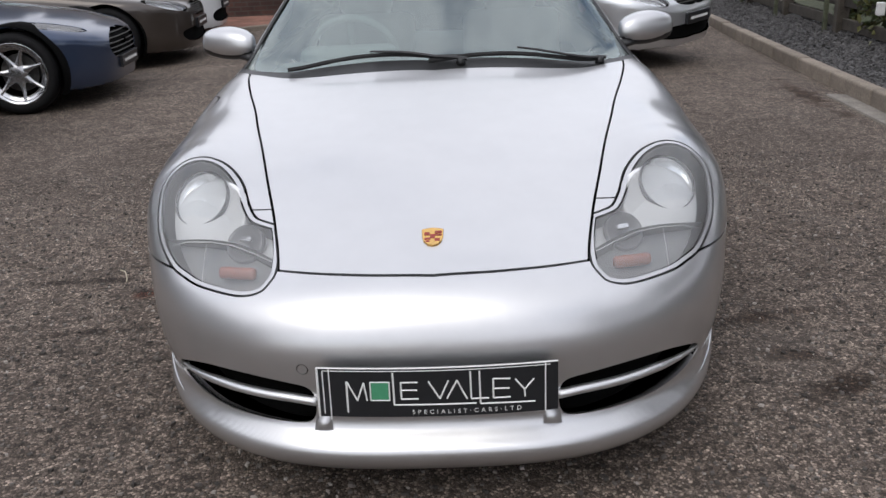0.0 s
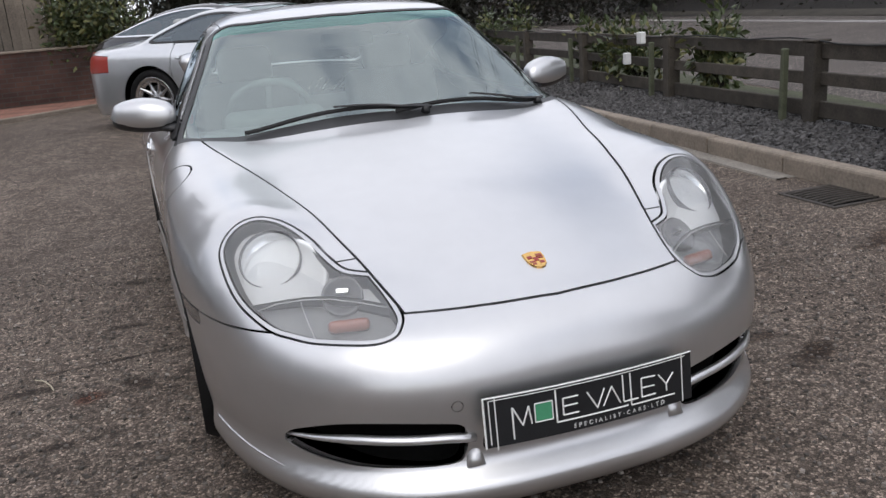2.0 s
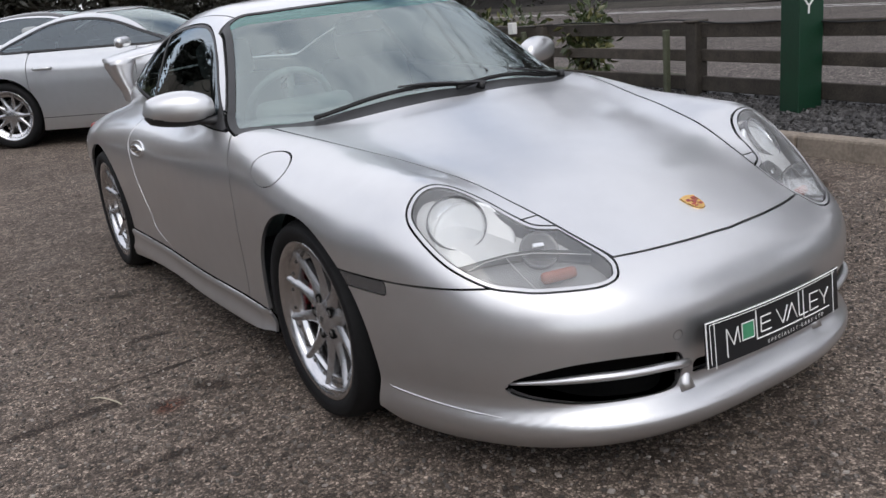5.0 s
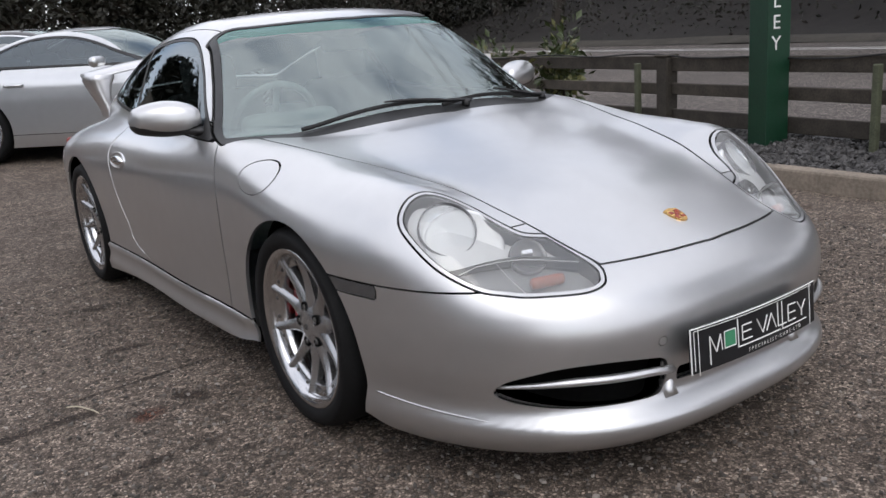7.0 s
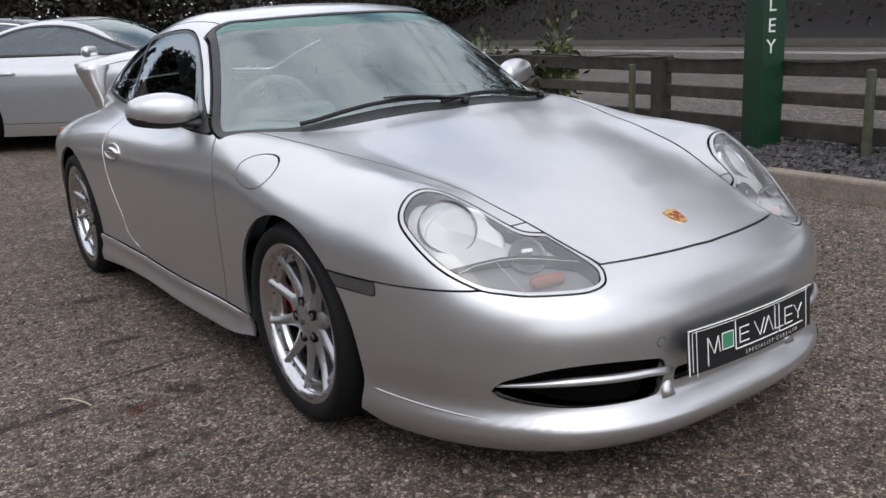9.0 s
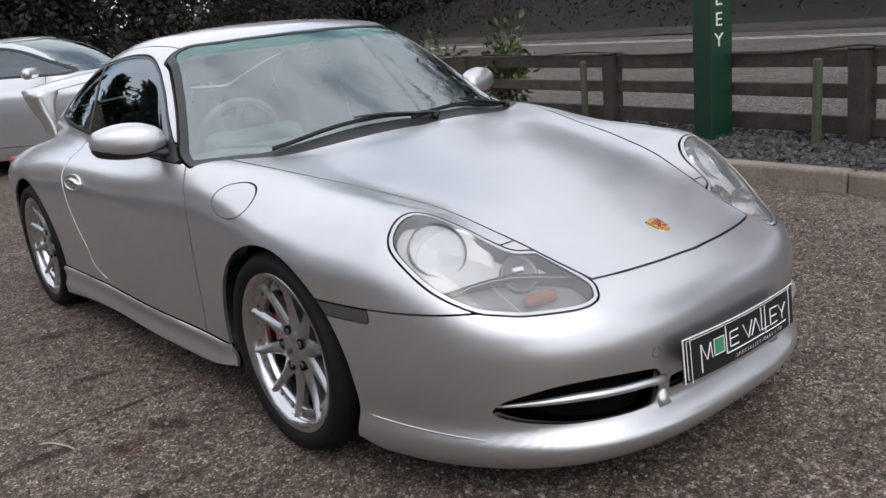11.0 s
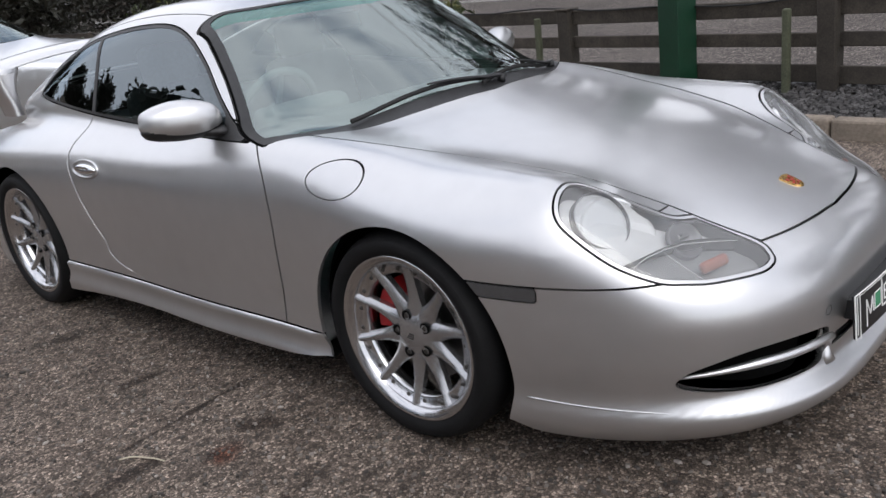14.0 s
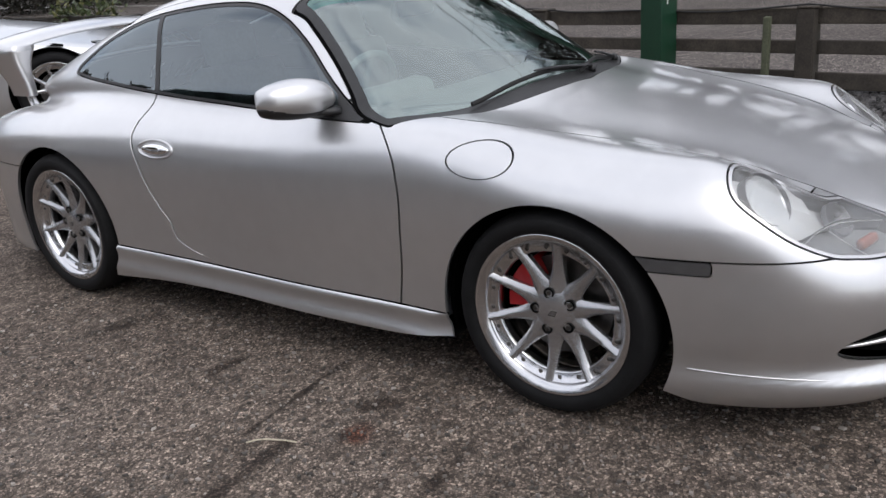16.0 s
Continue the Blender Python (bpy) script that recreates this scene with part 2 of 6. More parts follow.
side_inset = curve_fn((0.08, 0.06), (0.12, 0.034), (0.16, 0.022), (0.22, 0.021), (0.35, 0.017), (0.5, 0.009), (0.6, 0.007), (0.7, 0.012), (0.8, 0.026), (0.9, 0.046), (1.0, 0.09))
side_w = curve_fn((0.1, 0.8495), (0.5, 0.845), (1.0, 0.865), (1.5, 0.872), (2.0, 0.896), (2.35, 0.908), (2.6, 0.902))
roof_z = curve_fn((-1.5, -0.30), (0.0, 0.69), (0.28, 0.88), (0.5, 1.02), (0.7, 1.14), (0.88, 1.235), (1.0, 1.268), (1.2, 1.292), (1.45, 1.30), (1.75, 1.28), (2.0, 1.235),
                  (2.3, 1.145), (2.6, 1.04), (2.9, 0.93), (3.1, 0.85), (3.4, 0.70))
cabin_in = curve_fn((0.0, -0.03), (0.6, -0.03), (1.2, 0.0), (1.7, 0.012), (2.1, 0.04), (2.41, 0.08), (2.8, 0.15), (3.2, 0.25))


bottom_z = curve_fn((-1.2, 0.128), (-0.9, 0.122), (-0.7, 0.114), (-0.5, 0.112), (-0.42, 0.118), (-0.36, 0.140), (0.0, 0.17), (0.3, 0.178), (0.55, 0.152), (0.9, 0.152), (1.4, 0.160), (1.8, 0.147), (2.05, 0.128), (2.6, 0.14))


def body(x, y, z):
    """Below zero inside the coupe's outer skin."""
    a = np.abs(x)
    n = 2.94
    g = ((a / 0.8495) ** n + (np.maximum(0.1 - y, 0) / 1.132) ** n + 1e-9) ** (1 / n)
    gy = np.maximum(0.1 - y, 0) / 1.132
    front = (gy / np.maximum(g, 1e-6)) ** 2
    rear_g = ((a / np.maximum(side_w(y), 0.1)) ** 2.6 + (np.maximum(y - 2.5, 0) / 0.92) ** 2.6 + 1e-9) ** (1 / 2.6)
    s = np.where(y < 0.1, (g - 1) * 0.8495 * (1 + 0.3 * front), (rear_g - 1) * side_w(y))
    fw = front ** (1 + 0.6 * np.clip((z - 0.48) / 0.15, 0, 1))
    inset = fw * front_inset(z) + (1 - fw) * side_inset(z)
    low = np.clip((0.36 - z) / 0.20, 0, 1)
    inset = inset + 0.095 * front * (1 - front) * low * low * (3 - 2 * low)
    side = s + inset
    top = z - (bonnet_z(y) - 0.19 * a ** 2 + wing_h(y) * np.exp(-((a - wing_x(y)) / 0.17) ** 2))
    lower = smax_soft(side, top, 0.125)
    yy = y - 0.5 * a ** 2 * np.clip((1.5 - y) / 0.5, 0, 1)
    roof = (z - roof_z(yy) + 0.12 * a ** 2) * 0.85
    wall = (a - (0.735 - 0.5 * (z - 0.88) - 0.10 * np.maximum(z - 0.88, 0) ** 2 - cabin_in(y))) * 0.9
    cabin = smax(smax(roof, wall, 0.10), 0.80 - z, 0.12)
    return np.maximum(smin(lower, cabin, 0.05), bottom_z(y) - 0.006 - z)



# ---- skins: a shape's surface, cut into panels along curves ----
class Skin:
    """The surface of a shape: points, triangles and the panel that each triangle belongs to."""

    def __init__(self, shape, y0, y1, z0, nu, nf, nr, nv, far=1.8):
        self.shape = shape
        th = np.linspace(-np.pi / 2, 1.5 * np.pi, nv, endpoint=False)
        rows = [(y0, -np.pi / 2 * (1 - i / nf)) for i in range(nf)]
        rows += [(y0 + (y1 - y0) * i / nu, 0.0) for i in range(nu + 1)]
        rows += [(y1, np.pi / 2 * (i + 1) / nr) for i in range(nr)]
        ry, ph = np.array(rows).T[:, :, None]
        way = np.stack([np.cos(th) * np.cos(ph), np.sin(ph) + 0 * th, np.sin(th) * np.cos(ph)], -1)
        eye = np.stack([0 * ry + 0 * th, ry + 0 * th, z0 + 0 * ry + 0 * th], -1)
        lo, hi = np.zeros(way.shape[:2]), np.full(way.shape[:2], far)
        for _ in range(24):
            mid = (lo + hi) / 2
            p = eye + way * mid[..., None]
            inside = shape(p[..., 0], p[..., 1], p[..., 2]) < 0
            lo, hi = np.where(inside, mid, lo), np.where(inside, hi, mid)
        grid = eye + way * lo[..., None]
        nr_, nc = grid.shape[:2]
        self.v = grid.reshape(-1, 3)
        i = np.arange(nr_ * nc).reshape(nr_, nc)
        j = np.roll(i, -1, 1)
        a, b, c, d = i[:-1].ravel(), j[:-1].ravel(), j[1:].ravel(), i[1:].ravel()
        self.t = np.r_[np.stack([a, b, c], 1), np.stack([a, c, d], 1)]
        p = self.v[self.t]
        self.t = self.t[np.linalg.norm(np.cross(p[:, 1] - p[:, 0], p[:, 2] - p[:, 0]), axis=1) > 1e-9]
        self.t = self.t[:, ::-1] if self._inward() else self.t
        self.names = ["skin", "gap"]
        self.l = np.zeros(len(self.t), int)

    def _inward(self):
        p = self.v[self.t]
        n = np.cross(p[:, 1] - p[:, 0], p[:, 2] - p[:, 0])
        return ((p.mean(1) - self.v.mean(0)) * n).sum() < 0

    def normals(self, v):
        h = 0.0015
        g = [self.shape(*(v + h * e).T) - self.shape(*(v - h * e).T) for e in np.eye(3)]
        n = np.stack(g, 1)
        return n / np.maximum(np.linalg.norm(n, axis=1, keepdims=True), 1e-9)

    def _cut(self, sel, d):
        neg = (d < 0)[self.t]
        mixed = sel & neg.any(1) & ~neg.all(1)
        t, l, neg = self.t[mixed], self.l[mixed], neg[mixed]
        if not len(t):
            return
        lone = np.where(neg.sum(1) == 1, neg.argmax(1), (~neg).argmax(1))
        r = np.arange(len(t))
        a, b, c = t[r, lone], t[r, (lone + 1) % 3], t[r, (lone + 2) % 3]
        edges = np.sort(np.r_[np.stack([a, b], 1), np.stack([a, c], 1)], 1)
        uniq, back = np.unique(edges, axis=0, return_inverse=True)
        back = back.reshape(-1)
        d0, d1 = d[uniq[:, 0]], d[uniq[:, 1]]
        k = (d0 / (d0 - d1))[:, None]
        fresh = self.v[uniq[:, 0]] * (1 - k) + self.v[uniq[:, 1]] * k
        p, q = len(self.v) + back[: len(t)], len(self.v) + back[len(t):]
        self.v = np.r_[self.v, fresh]
        self.t = np.r_[self.t[~mixed], np.stack([a, p, q], 1), np.stack([p, b, c], 1), np.stack([p, c, q], 1)]
        self.l = np.r_[self.l[~mixed], l, l, l]

    def panel(self, name, fn, gap=0.0, of=("skin",)):
        """Where fn(points) < 0, the triangles of the given panels become the panel name, with an open joint of width gap round it."""
        if name not in self.names:
            self.names.append(name)
        ids = [self.names.index(o) for o in of if o in self.names]

        def spread():
            """Values of fn at the points of the wanted triangles alone."""
            sel = np.isin(self.l, ids)
            d = np.ones(len(self.v))
            used = np.unique(self.t[sel])
            d[used] = fn(self.v[used])
            return sel, d
        for off in ((-gap / 2, gap / 2) if gap else (0.0,)):
            sel, d = spread()
            self._cut(sel, d - off)
        sel, d = spread()
        mean = d[self.t].mean(1)
        self.l[sel & (mean < -gap / 2)] = self.names.index(name)
        if gap:
            self.l[sel & (np.abs(mean) <= gap / 2)] = 1

    def side(self, name, which):
        """Panel's triangles with x of one sign, as another panel."""
        self.names.append(name + which)
        m = self.v[self.t].mean(1)[:, 0]
        self.l[(self.l == self.names.index(name)) & ((m < 0) if which == "_right" else (m > 0))] = len(self.names) - 1

    def mesh(self, label, *panels, inset=0.0, skirt=0.012, move=None):
        """A mesh of the panels, pushed inwards by inset, its open edges turned in by skirt."""
        t = self.t[np.isin(self.l, [self.names.index(p) for p in panels if p in self.names])]
        used, t = np.unique(t, return_inverse=True)
        t = t.reshape(-1, 3)
        v = self.v[used]
        n = self.normals(v)
        v = v - n * inset
        if move:
            v = move(v)
            p = v[t]
            fn = np.cross(p[:, 1] - p[:, 0], p[:, 2] - p[:, 0])
            n = np.zeros_like(v)
            for c in range(3):
                np.add.at(n, t[:, c], fn)
            n /= np.maximum(np.linalg.norm(n, axis=1, keepdims=True), 1e-12)
        faces = t.tolist()
        if skirt:
            e = np.r_[t[:, [0, 1]], t[:, [1, 2]], t[:, [2, 0]]]
            key = np.sort(e, 1)
            _, first, count = np.unique(key, axis=0, return_index=True, return_counts=True)
            rim = e[first[count == 1]]
            if len(rim):
                a, b = rim.T
                side = np.cross(v[b] - v[a], n[a] + n[b])
                side /= np.maximum(np.linalg.norm(side, axis=1, keepdims=True), 1e-9)
                base = len(v)
                m = len(rim)
                v = np.r_[v, v[a], v[b], v[b] - n[b] * skirt, v[a] - n[a] * skirt]
                n = np.r_[n, side, side, side, side]
                k = base + np.arange(m)
                faces += np.stack([k + m, k, k + 3 * m, k + 2 * m], 1).tolist()
        me = bpy.data.meshes.new(label)
        me.from_pydata(v.tolist(), [], faces)
        me.polygons.foreach_set("use_smooth", [True] * len(me.polygons))
        me.normals_split_custom_set_from_vertices(n.tolist())
        return me

    def foot(self, p, way, far=2.0):
        """Where a ray from p first meets the shape."""
        p, way = np.array(p, float), np.array(way, float)
        way /= np.linalg.norm(way)
        s = np.linspace(0, far, 160)
        q = p + way * s[:, None]
        d = self.shape(q[:, 0], q[:, 1], q[:, 2])
        i = int(np.argmax(d < 0))
        lo, hi = s[max(i - 1, 0)], s[i]
        for _ in range(20):
            mid = (lo + hi) / 2
            if self.shape(*(p + way * mid)) < 0:
                hi = mid
            else:
                lo = mid
        return p + way * hi


def axis_pose(at, way, roll=0.0):
    """A pose whose local x axis points along way."""
    return Matrix.Translation(at) @ Vector(way).to_track_quat("X", "Z").to_matrix().to_4x4() @ pose(0, 0, 0, roll, 0, 0)


# ---- wheels ----
def road_wheel(parent, at, out, radius, width, rim_r, spokes, paired, turn=0.0, caliper=None, detail=True):
    """A wheel under a car: out is +1 or -1, the side of the car that it faces along x."""
    h = width / 2
    m = pose(*at) @ (pose(0, 0, 0, turn, 0, 0) if out > 0 else pose(0, 0, 0, turn, 0, 180))
    n = 72 if detail else 40
    bm = bmesh.new()
    lathe(bm, [(rim_r - 0.012, -h + 0.02), (rim_r - 0.03, -h + 0.03), (rim_r - 0.060, h - 0.080), (rim_r - 0.060, h - 0.042), (rim_r - 0.056, h - 0.039), (rim_r - 0.030, h - 0.034), (rim_r - 0.027, h - 0.026),
               (rim_r - 0.024, h - 0.016), (rim_r - 0.006, h - 0.009), (rim_r, h - 0.006), (rim_r + 0.004, h - 0.008), (rim_r + 0.004, h - 0.02)], n)
    bmesh.ops.recalc_face_normals(bm, faces=bm.faces)
    wheel = part("wheel", bm, POLISHED, parent, "polished silver alloy wheel rim", True)
    wheel.matrix_world = m
    bm = bmesh.new()
    s = radius - rim_r
    lathe(bm, [(rim_r - 0.004, -h + 0.02), (rim_r + 0.3 * s, -h), (rim_r + 0.75 * s, -h + 0.003), (radius - 0.008, -h + 0.018), (radius, -h + 0.05), (radius, -0.004), (radius - 0.006, -0.002),
               (radius - 0.006, 0.002), (radius, 0.004), (radius, h - 0.05), (radius - 0.003, h - 0.03), (radius - 0.012, h - 0.012), (rim_r + 0.72 * s, h - 0.001), (rim_r + 0.7 * s, h + 0.001),
               (rim_r + 0.35 * s, h + 0.001), (rim_r + 0.12 * s, h - 0.004), (rim_r + 0.002, h - 0.014)], n)
    bmesh.ops.recalc_face_normals(bm, faces=bm.faces)
    part("tyre", bm, TYRE, wheel, "black road tyre", True)
    bm = bmesh.new()
    lathe(bm, [(0.001, h - 0.034), (0.030, h - 0.035), (0.045, h - 0.038), (0.060, h - 0.043), (0.076, h - 0.050), (0.086, h - 0.060), (0.090, h - 0.085)], 40)
    bmesh.ops.recalc_face_normals(bm, faces=bm.faces)
    part("hub", bm, ALLOY_DULL, wheel, "", True)
    bm = bmesh.new()
    steps = 15
    rings = []
    for i in range(steps):
        k = i / (steps - 1)
        r = 0.045 + (rim_r - 0.026 - 0.045) * k
        wd = 0.0172 + 0.026 * math.exp(-((r - 0.045) / 0.055) ** 1.6) - 0.0020 * k
        top = h - 0.043 + 0.022 * k ** 1.5 - 0.007 * math.sin(math.pi * k)
        lean = math.radians(paired) * (1 - k) ** 1.2
        c, d = math.cos(lean), math.sin(lean)
        ring = []
        for w, x in ((-wd * 0.8, top - 0.036), (-wd, top - 0.013), (-wd * 0.5, top - 0.002), (0.0, top + 0.001), (wd * 0.5, top - 0.002), (wd, top - 0.013), (wd * 0.8, top - 0.036)):
            y, z = w, r
            ring.append(bm.verts.new((x, y * c - z * d, y * d + z * c)))
        rings.append(ring)
    for a, b in zip(rings[:-1], rings[1:]):
        for k in range(7):
            bm.faces.new((a[k], a[(k + 1) % 7], b[(k + 1) % 7], b[k]))
    bm.faces.new(rings[-1])
    bmesh.ops.recalc_face_normals(bm, faces=bm.faces)
    first = part("spoke", bm, ALLOY_DULL, wheel, "", False)
    first.data.polygons.foreach_set("use_smooth", [True] * len(first.data.polygons))
    first.data.set_sharp_from_angle(angle=radians(38))
    mirrored = first.data.copy()
    mirrored.transform(Matrix.Diagonal((1, -1, 1, 1)))
    mirrored.flip_normals()
    for i in range(spokes):
        ob = first if i == 0 else new("spoke", first.data if i % 2 == 0 else mirrored)
        ob.parent = wheel
        ob.matrix_basis = pose(0, 0, 0, 360 / spokes * i, 0, 0)
    if detail:
        bm = bmesh.new()
        lathe(bm, [(0.001, 0.004), (0.007, 0.004), (0.0085, 0.001), (0.0085, -0.02)], 6)
        bolt = bpy.data.meshes.new("wheel_bolt")
        bmesh.ops.recalc_face_normals(bm, faces=bm.faces)
        bm.to_mesh(bolt)
        bm.free()
        bolt.materials.append(STEEL)
        # raised black ring paints the shaded recess round each bolt
        bm = bmesh.new()
        lathe(bm, [(0.0125, 0.003), (0.0165, 0.003), (0.0165, -0.01), (0.0125, -0.01)], 20, close=True)
        bmesh.ops.recalc_face_normals(bm, faces=bm.faces)
        cup = bpy.data.meshes.new("bolt_cup")
        bm.to_mesh(cup)
        bm.free()
        cup.materials.append(CAVITY)
        for i in range(5):
            a = 2 * math.pi * (i / 5) + math.radians(54)
            for kind, data, x in (("wheel_bolt", bolt, h - 0.042), ("bolt_cup", cup, h - 0.0425)):
                ob = new(kind, data)
                ob.parent = wheel
                ob.matrix_basis = pose(x, 0.061 * math.sin(a), 0.061 * math.cos(a))
        bm = bmesh.new()
        lathe(bm, [(0.0005, 0.006), (0.004, 0.006), (0.005, 0.004), (0.0075, 0.002), (0.0075, -0.004)], 6)
        bmesh.ops.recalc_face_normals(bm, faces=bm.faces)
        stud = bpy.data.meshes.new("rim_bolt")
        bm.to_mesh(stud)
        bm.free()
        stud.materials.append(STEEL)
        for i in range(spokes * 2):
            a = 2 * math.pi * (i + 0.5) / (spokes * 2)
            ob = new("rim_bolt", stud)
            ob.parent = wheel
            ob.matrix_basis = pose(h - 0.0375, (rim_r - 0.043) * math.sin(a), (rim_r - 0.043) * math.cos(a))
        bm = bmesh.new()
        for k in (-1, 0, 1):
            block(bm, (h - 0.0335, -0.011 + 0.004 * k, 0.007 * k - 0.0016), (h - 0.0325, 0.011 + 0.003 * k, 0.007 * k + 0.0016))
        part("hub_mark", bm, STEEL, wheel, "thin dark hub marking")
    bm = bmesh.new()
    lathe(bm, [(0.03, h - 0.11), (0.158, h - 0.11), (0.158, h - 0.135), (0.03, h - 0.135)], 48, close=True)
    bmesh.ops.recalc_face_normals(bm, faces=bm.faces)
    part("brake_disc", bm, STEEL, wheel, "", False)
    if caliper is not None:
        bm = bmesh.new()
        for k in range(9):
            a0 = math.radians(caliper - 34 + 68 * k / 8)
            if k < 8:
                a1 = math.radians(caliper - 34 + 68 * (k + 1) / 8)
                vs = []
                for a in (a0, a1):
                    for r in (0.105, 0.172):
                        for x in (h - 0.15, h - 0.078):
                            vs.append(bm.verts.new((x, r * math.sin(a), r * math.cos(a))))
                for f in ((0, 1, 3, 2), (4, 6, 7, 5), (1, 5, 7, 3), (0, 2, 6, 4), (2, 3, 7, 6), (0, 4, 5, 1)):
                    bm.faces.new([vs[i] for i in f])
        bmesh.ops.remove_doubles(bm, verts=bm.verts, dist=0.0001)
        bmesh.ops.recalc_face_normals(bm, faces=bm.faces)
        cal = part("brake_caliper", bm, CALIPER, parent, "red brake caliper behind the spokes")
        cal.matrix_world = pose(*at) @ (Matrix.Identity(4) if out > 0 else pose(0, 0, 0, 0, 0, 180))
    return wheel

# ---- the silver sports coupe ----
coupe = thing("sports_coupe", pose(0, 1.1, 0), "low silver metallic sports coupe parked on the worn asphalt yard", "car")
bpy.context.view_layer.update()
sk = Skin(body, -0.35, 2.85, 0.45, 250, 230, 26, 460)

FRONT_AXLE, REAR_AXLE, ARCH_F, ARCH_R = (-0.008, 0.297), (2.357, 0.312), 0.365, 0.362
seam_x = curve_fn((-0.95, 0.352), (-0.84, 0.360), (-0.68, 0.392), (-0.5, 0.440), (-0.3, 0.492), (-0.19, 0.522), (0, 0.570), (0.18, 0.622), (0.375, 0.668), (0.5, 0.685))
nose_y = curve_fn((0, -0.899), (0.17, -0.886), (0.3, -0.860), (0.36, -0.840), (0.45, -0.80))
cowl_y = curve_fn((0, 0.238), (0.25, 0.278), (0.45, 0.335), (0.6, 0.388), (0.67, 0.43), (0.75, 0.55))
head_y = curve_fn((0, 0.905), (0.2, 0.938), (0.3, 0.975), (0.45, 1.055), (0.54, 1.13), (0.7, 1.3))
sill_z = curve_fn((0.3, 0.262), (1.0, 0.266), (2.05, 0.279))
door_front = curve_fn((0.2, 0.546), (0.267, 0.536), (0.40, 0.515), (0.502, 0.506), (0.669, 0.503), (0.754, 0.524), (0.80, 0.557), (0.846, 0.613), (0.9, 0.70))
door_rear = curve_fn((0.2, 1.28), (0.28, 1.405), (0.31, 1.525), (0.428, 1.634), (0.559, 1.719), (0.669, 1.763), (0.732, 1.786), (0.80, 1.790), (0.9, 1.775))
WINDOW_LINE = closed_curve([(2.46, 0.952), (2.36, 1.026), (2.19, 1.106), (1.95, 1.171), (1.655, 1.206), (1.425, 1.214), (1.265, 1.199), (1.12, 1.152), (0.995, 1.08), (0.87, 0.985),
                            (0.775, 0.917), (0.70, 0.869), (0.648, 0.846), (0.646, 0.844), (0.66, 0.844), (0.85, 0.848), (1.04, 0.853), (1.69, 0.884), (2.1, 0.910), (2.37, 0.929)], 6)
GRILLE_LINE = closed_curve([(0.652, 0.306), (0.628, 0.336), (0.55, 0.364), (0.45, 0.369), (0.33, 0.357), (0.287, 0.344), (0.276, 0.312), (0.282, 0.268), (0.31, 0.249), (0.43, 0.248), (0.53, 0.252), (0.61, 0.266), (0.645, 0.284)], 8)
LAMP_AXIS = np.array((0.44, -0.62, 0.65)) / np.linalg.norm((0.44, -0.62, 0.65))
LAMP_U = np.cross((0, 0, 1.0), LAMP_AXIS)
LAMP_U /= np.linalg.norm(LAMP_U)
LAMP_V = np.cross(LAMP_AXIS, LAMP_U)


def lamp_uv(v):
    p = np.stack([np.abs(v[:, 0]), v[:, 1], v[:, 2]], 1) - (0.56, -0.65, 0.64)
    return p @ LAMP_U, p @ LAMP_V


LAMP_KNOTS = np.array([(0.386, -0.681, 0.637), (0.388, -0.679, 0.638), (0.415, -0.667, 0.643), (0.447, -0.645, 0.650), (0.472, -0.597, 0.672), (0.502, -0.522, 0.708), (0.552, -0.468, 0.744), (0.612, -0.450, 0.762),
                       (0.675, -0.458, 0.747), (0.716, -0.482, 0.705), (0.722, -0.532, 0.662), (0.703, -0.622, 0.600), (0.655, -0.713, 0.556), (0.607, -0.768, 0.543), (0.555, -0.817, 0.537),
                       (0.46, -0.880, 0.538), (0.403, -0.892, 0.547), (0.376, -0.872, 0.562), (0.364, -0.838, 0.579), (0.372, -0.76, 0.610)])
LAMP_LINE = closed_curve(np.stack(lamp_uv(LAMP_KNOTS), 1), 6)


def lamp_d(v):
    d = np.full(len(v), 1.0)
    near = (np.abs(v[:, 0]) > 0.3) & (v[:, 1] < -0.38) & (v[:, 2] > 0.5)
    d[near] = outline_distance(LAMP_LINE, *lamp_uv(v[near]))
    return d


def window_d(v):
    d = np.full(len(v), 1.0)
    near = (v[:, 2] > 0.82) & (np.abs(v[:, 0]) > 0.48)
    d[near] = outline_distance(WINDOW_LINE, v[near, 1], v[near, 2])
    return d


def grille_d(v):
    d = np.full(len(v), 1.0)
    near = (v[:, 1] < -0.6) & (v[:, 2] < 0.45)
    d[near] = outline_distance(GRILLE_LINE, np.abs(v[near, 0]), v[near, 2])
    return d


def screen_d(v):
    a, y, z = np.abs(v[:, 0]), v[:, 1], v[:, 2]
    edge = (a - (0.549 + 0.575 * (1.21 - z))) * 0.86
    d = np.where(z < 0.80, 1.0, smax(edge, (y - head_y(a)) * 0.9, 0.05))
    d = np.maximum(d, (y - 0.74 - 1.42 * (z - 0.85)) * 0.57)
    return smax(d, (cowl_y(a) - y) * 0.75, 0.02)


def arch_d(v):
    a, y, z = np.abs(v[:, 0]), v[:, 1], v[:, 2]
    f = np.hypot(y - FRONT_AXLE[0], z - FRONT_AXLE[1]) - ARCH_F
    r = np.hypot(y - REAR_AXLE[0], z - REAR_AXLE[1]) - ARCH_R
    return np.maximum(np.minimum(f, r), 0.5 - a)


def rounded(cy, cz, ry, rz, rad):
    def fn(y, z):
        qy, qz = np.abs(y - cy) - ry + rad, np.abs(z - cz) - rz + rad
        return np.hypot(np.maximum(qy, 0), np.maximum(qz, 0)) + np.minimum(np.maximum(qy, qz), 0) - rad
    return fn


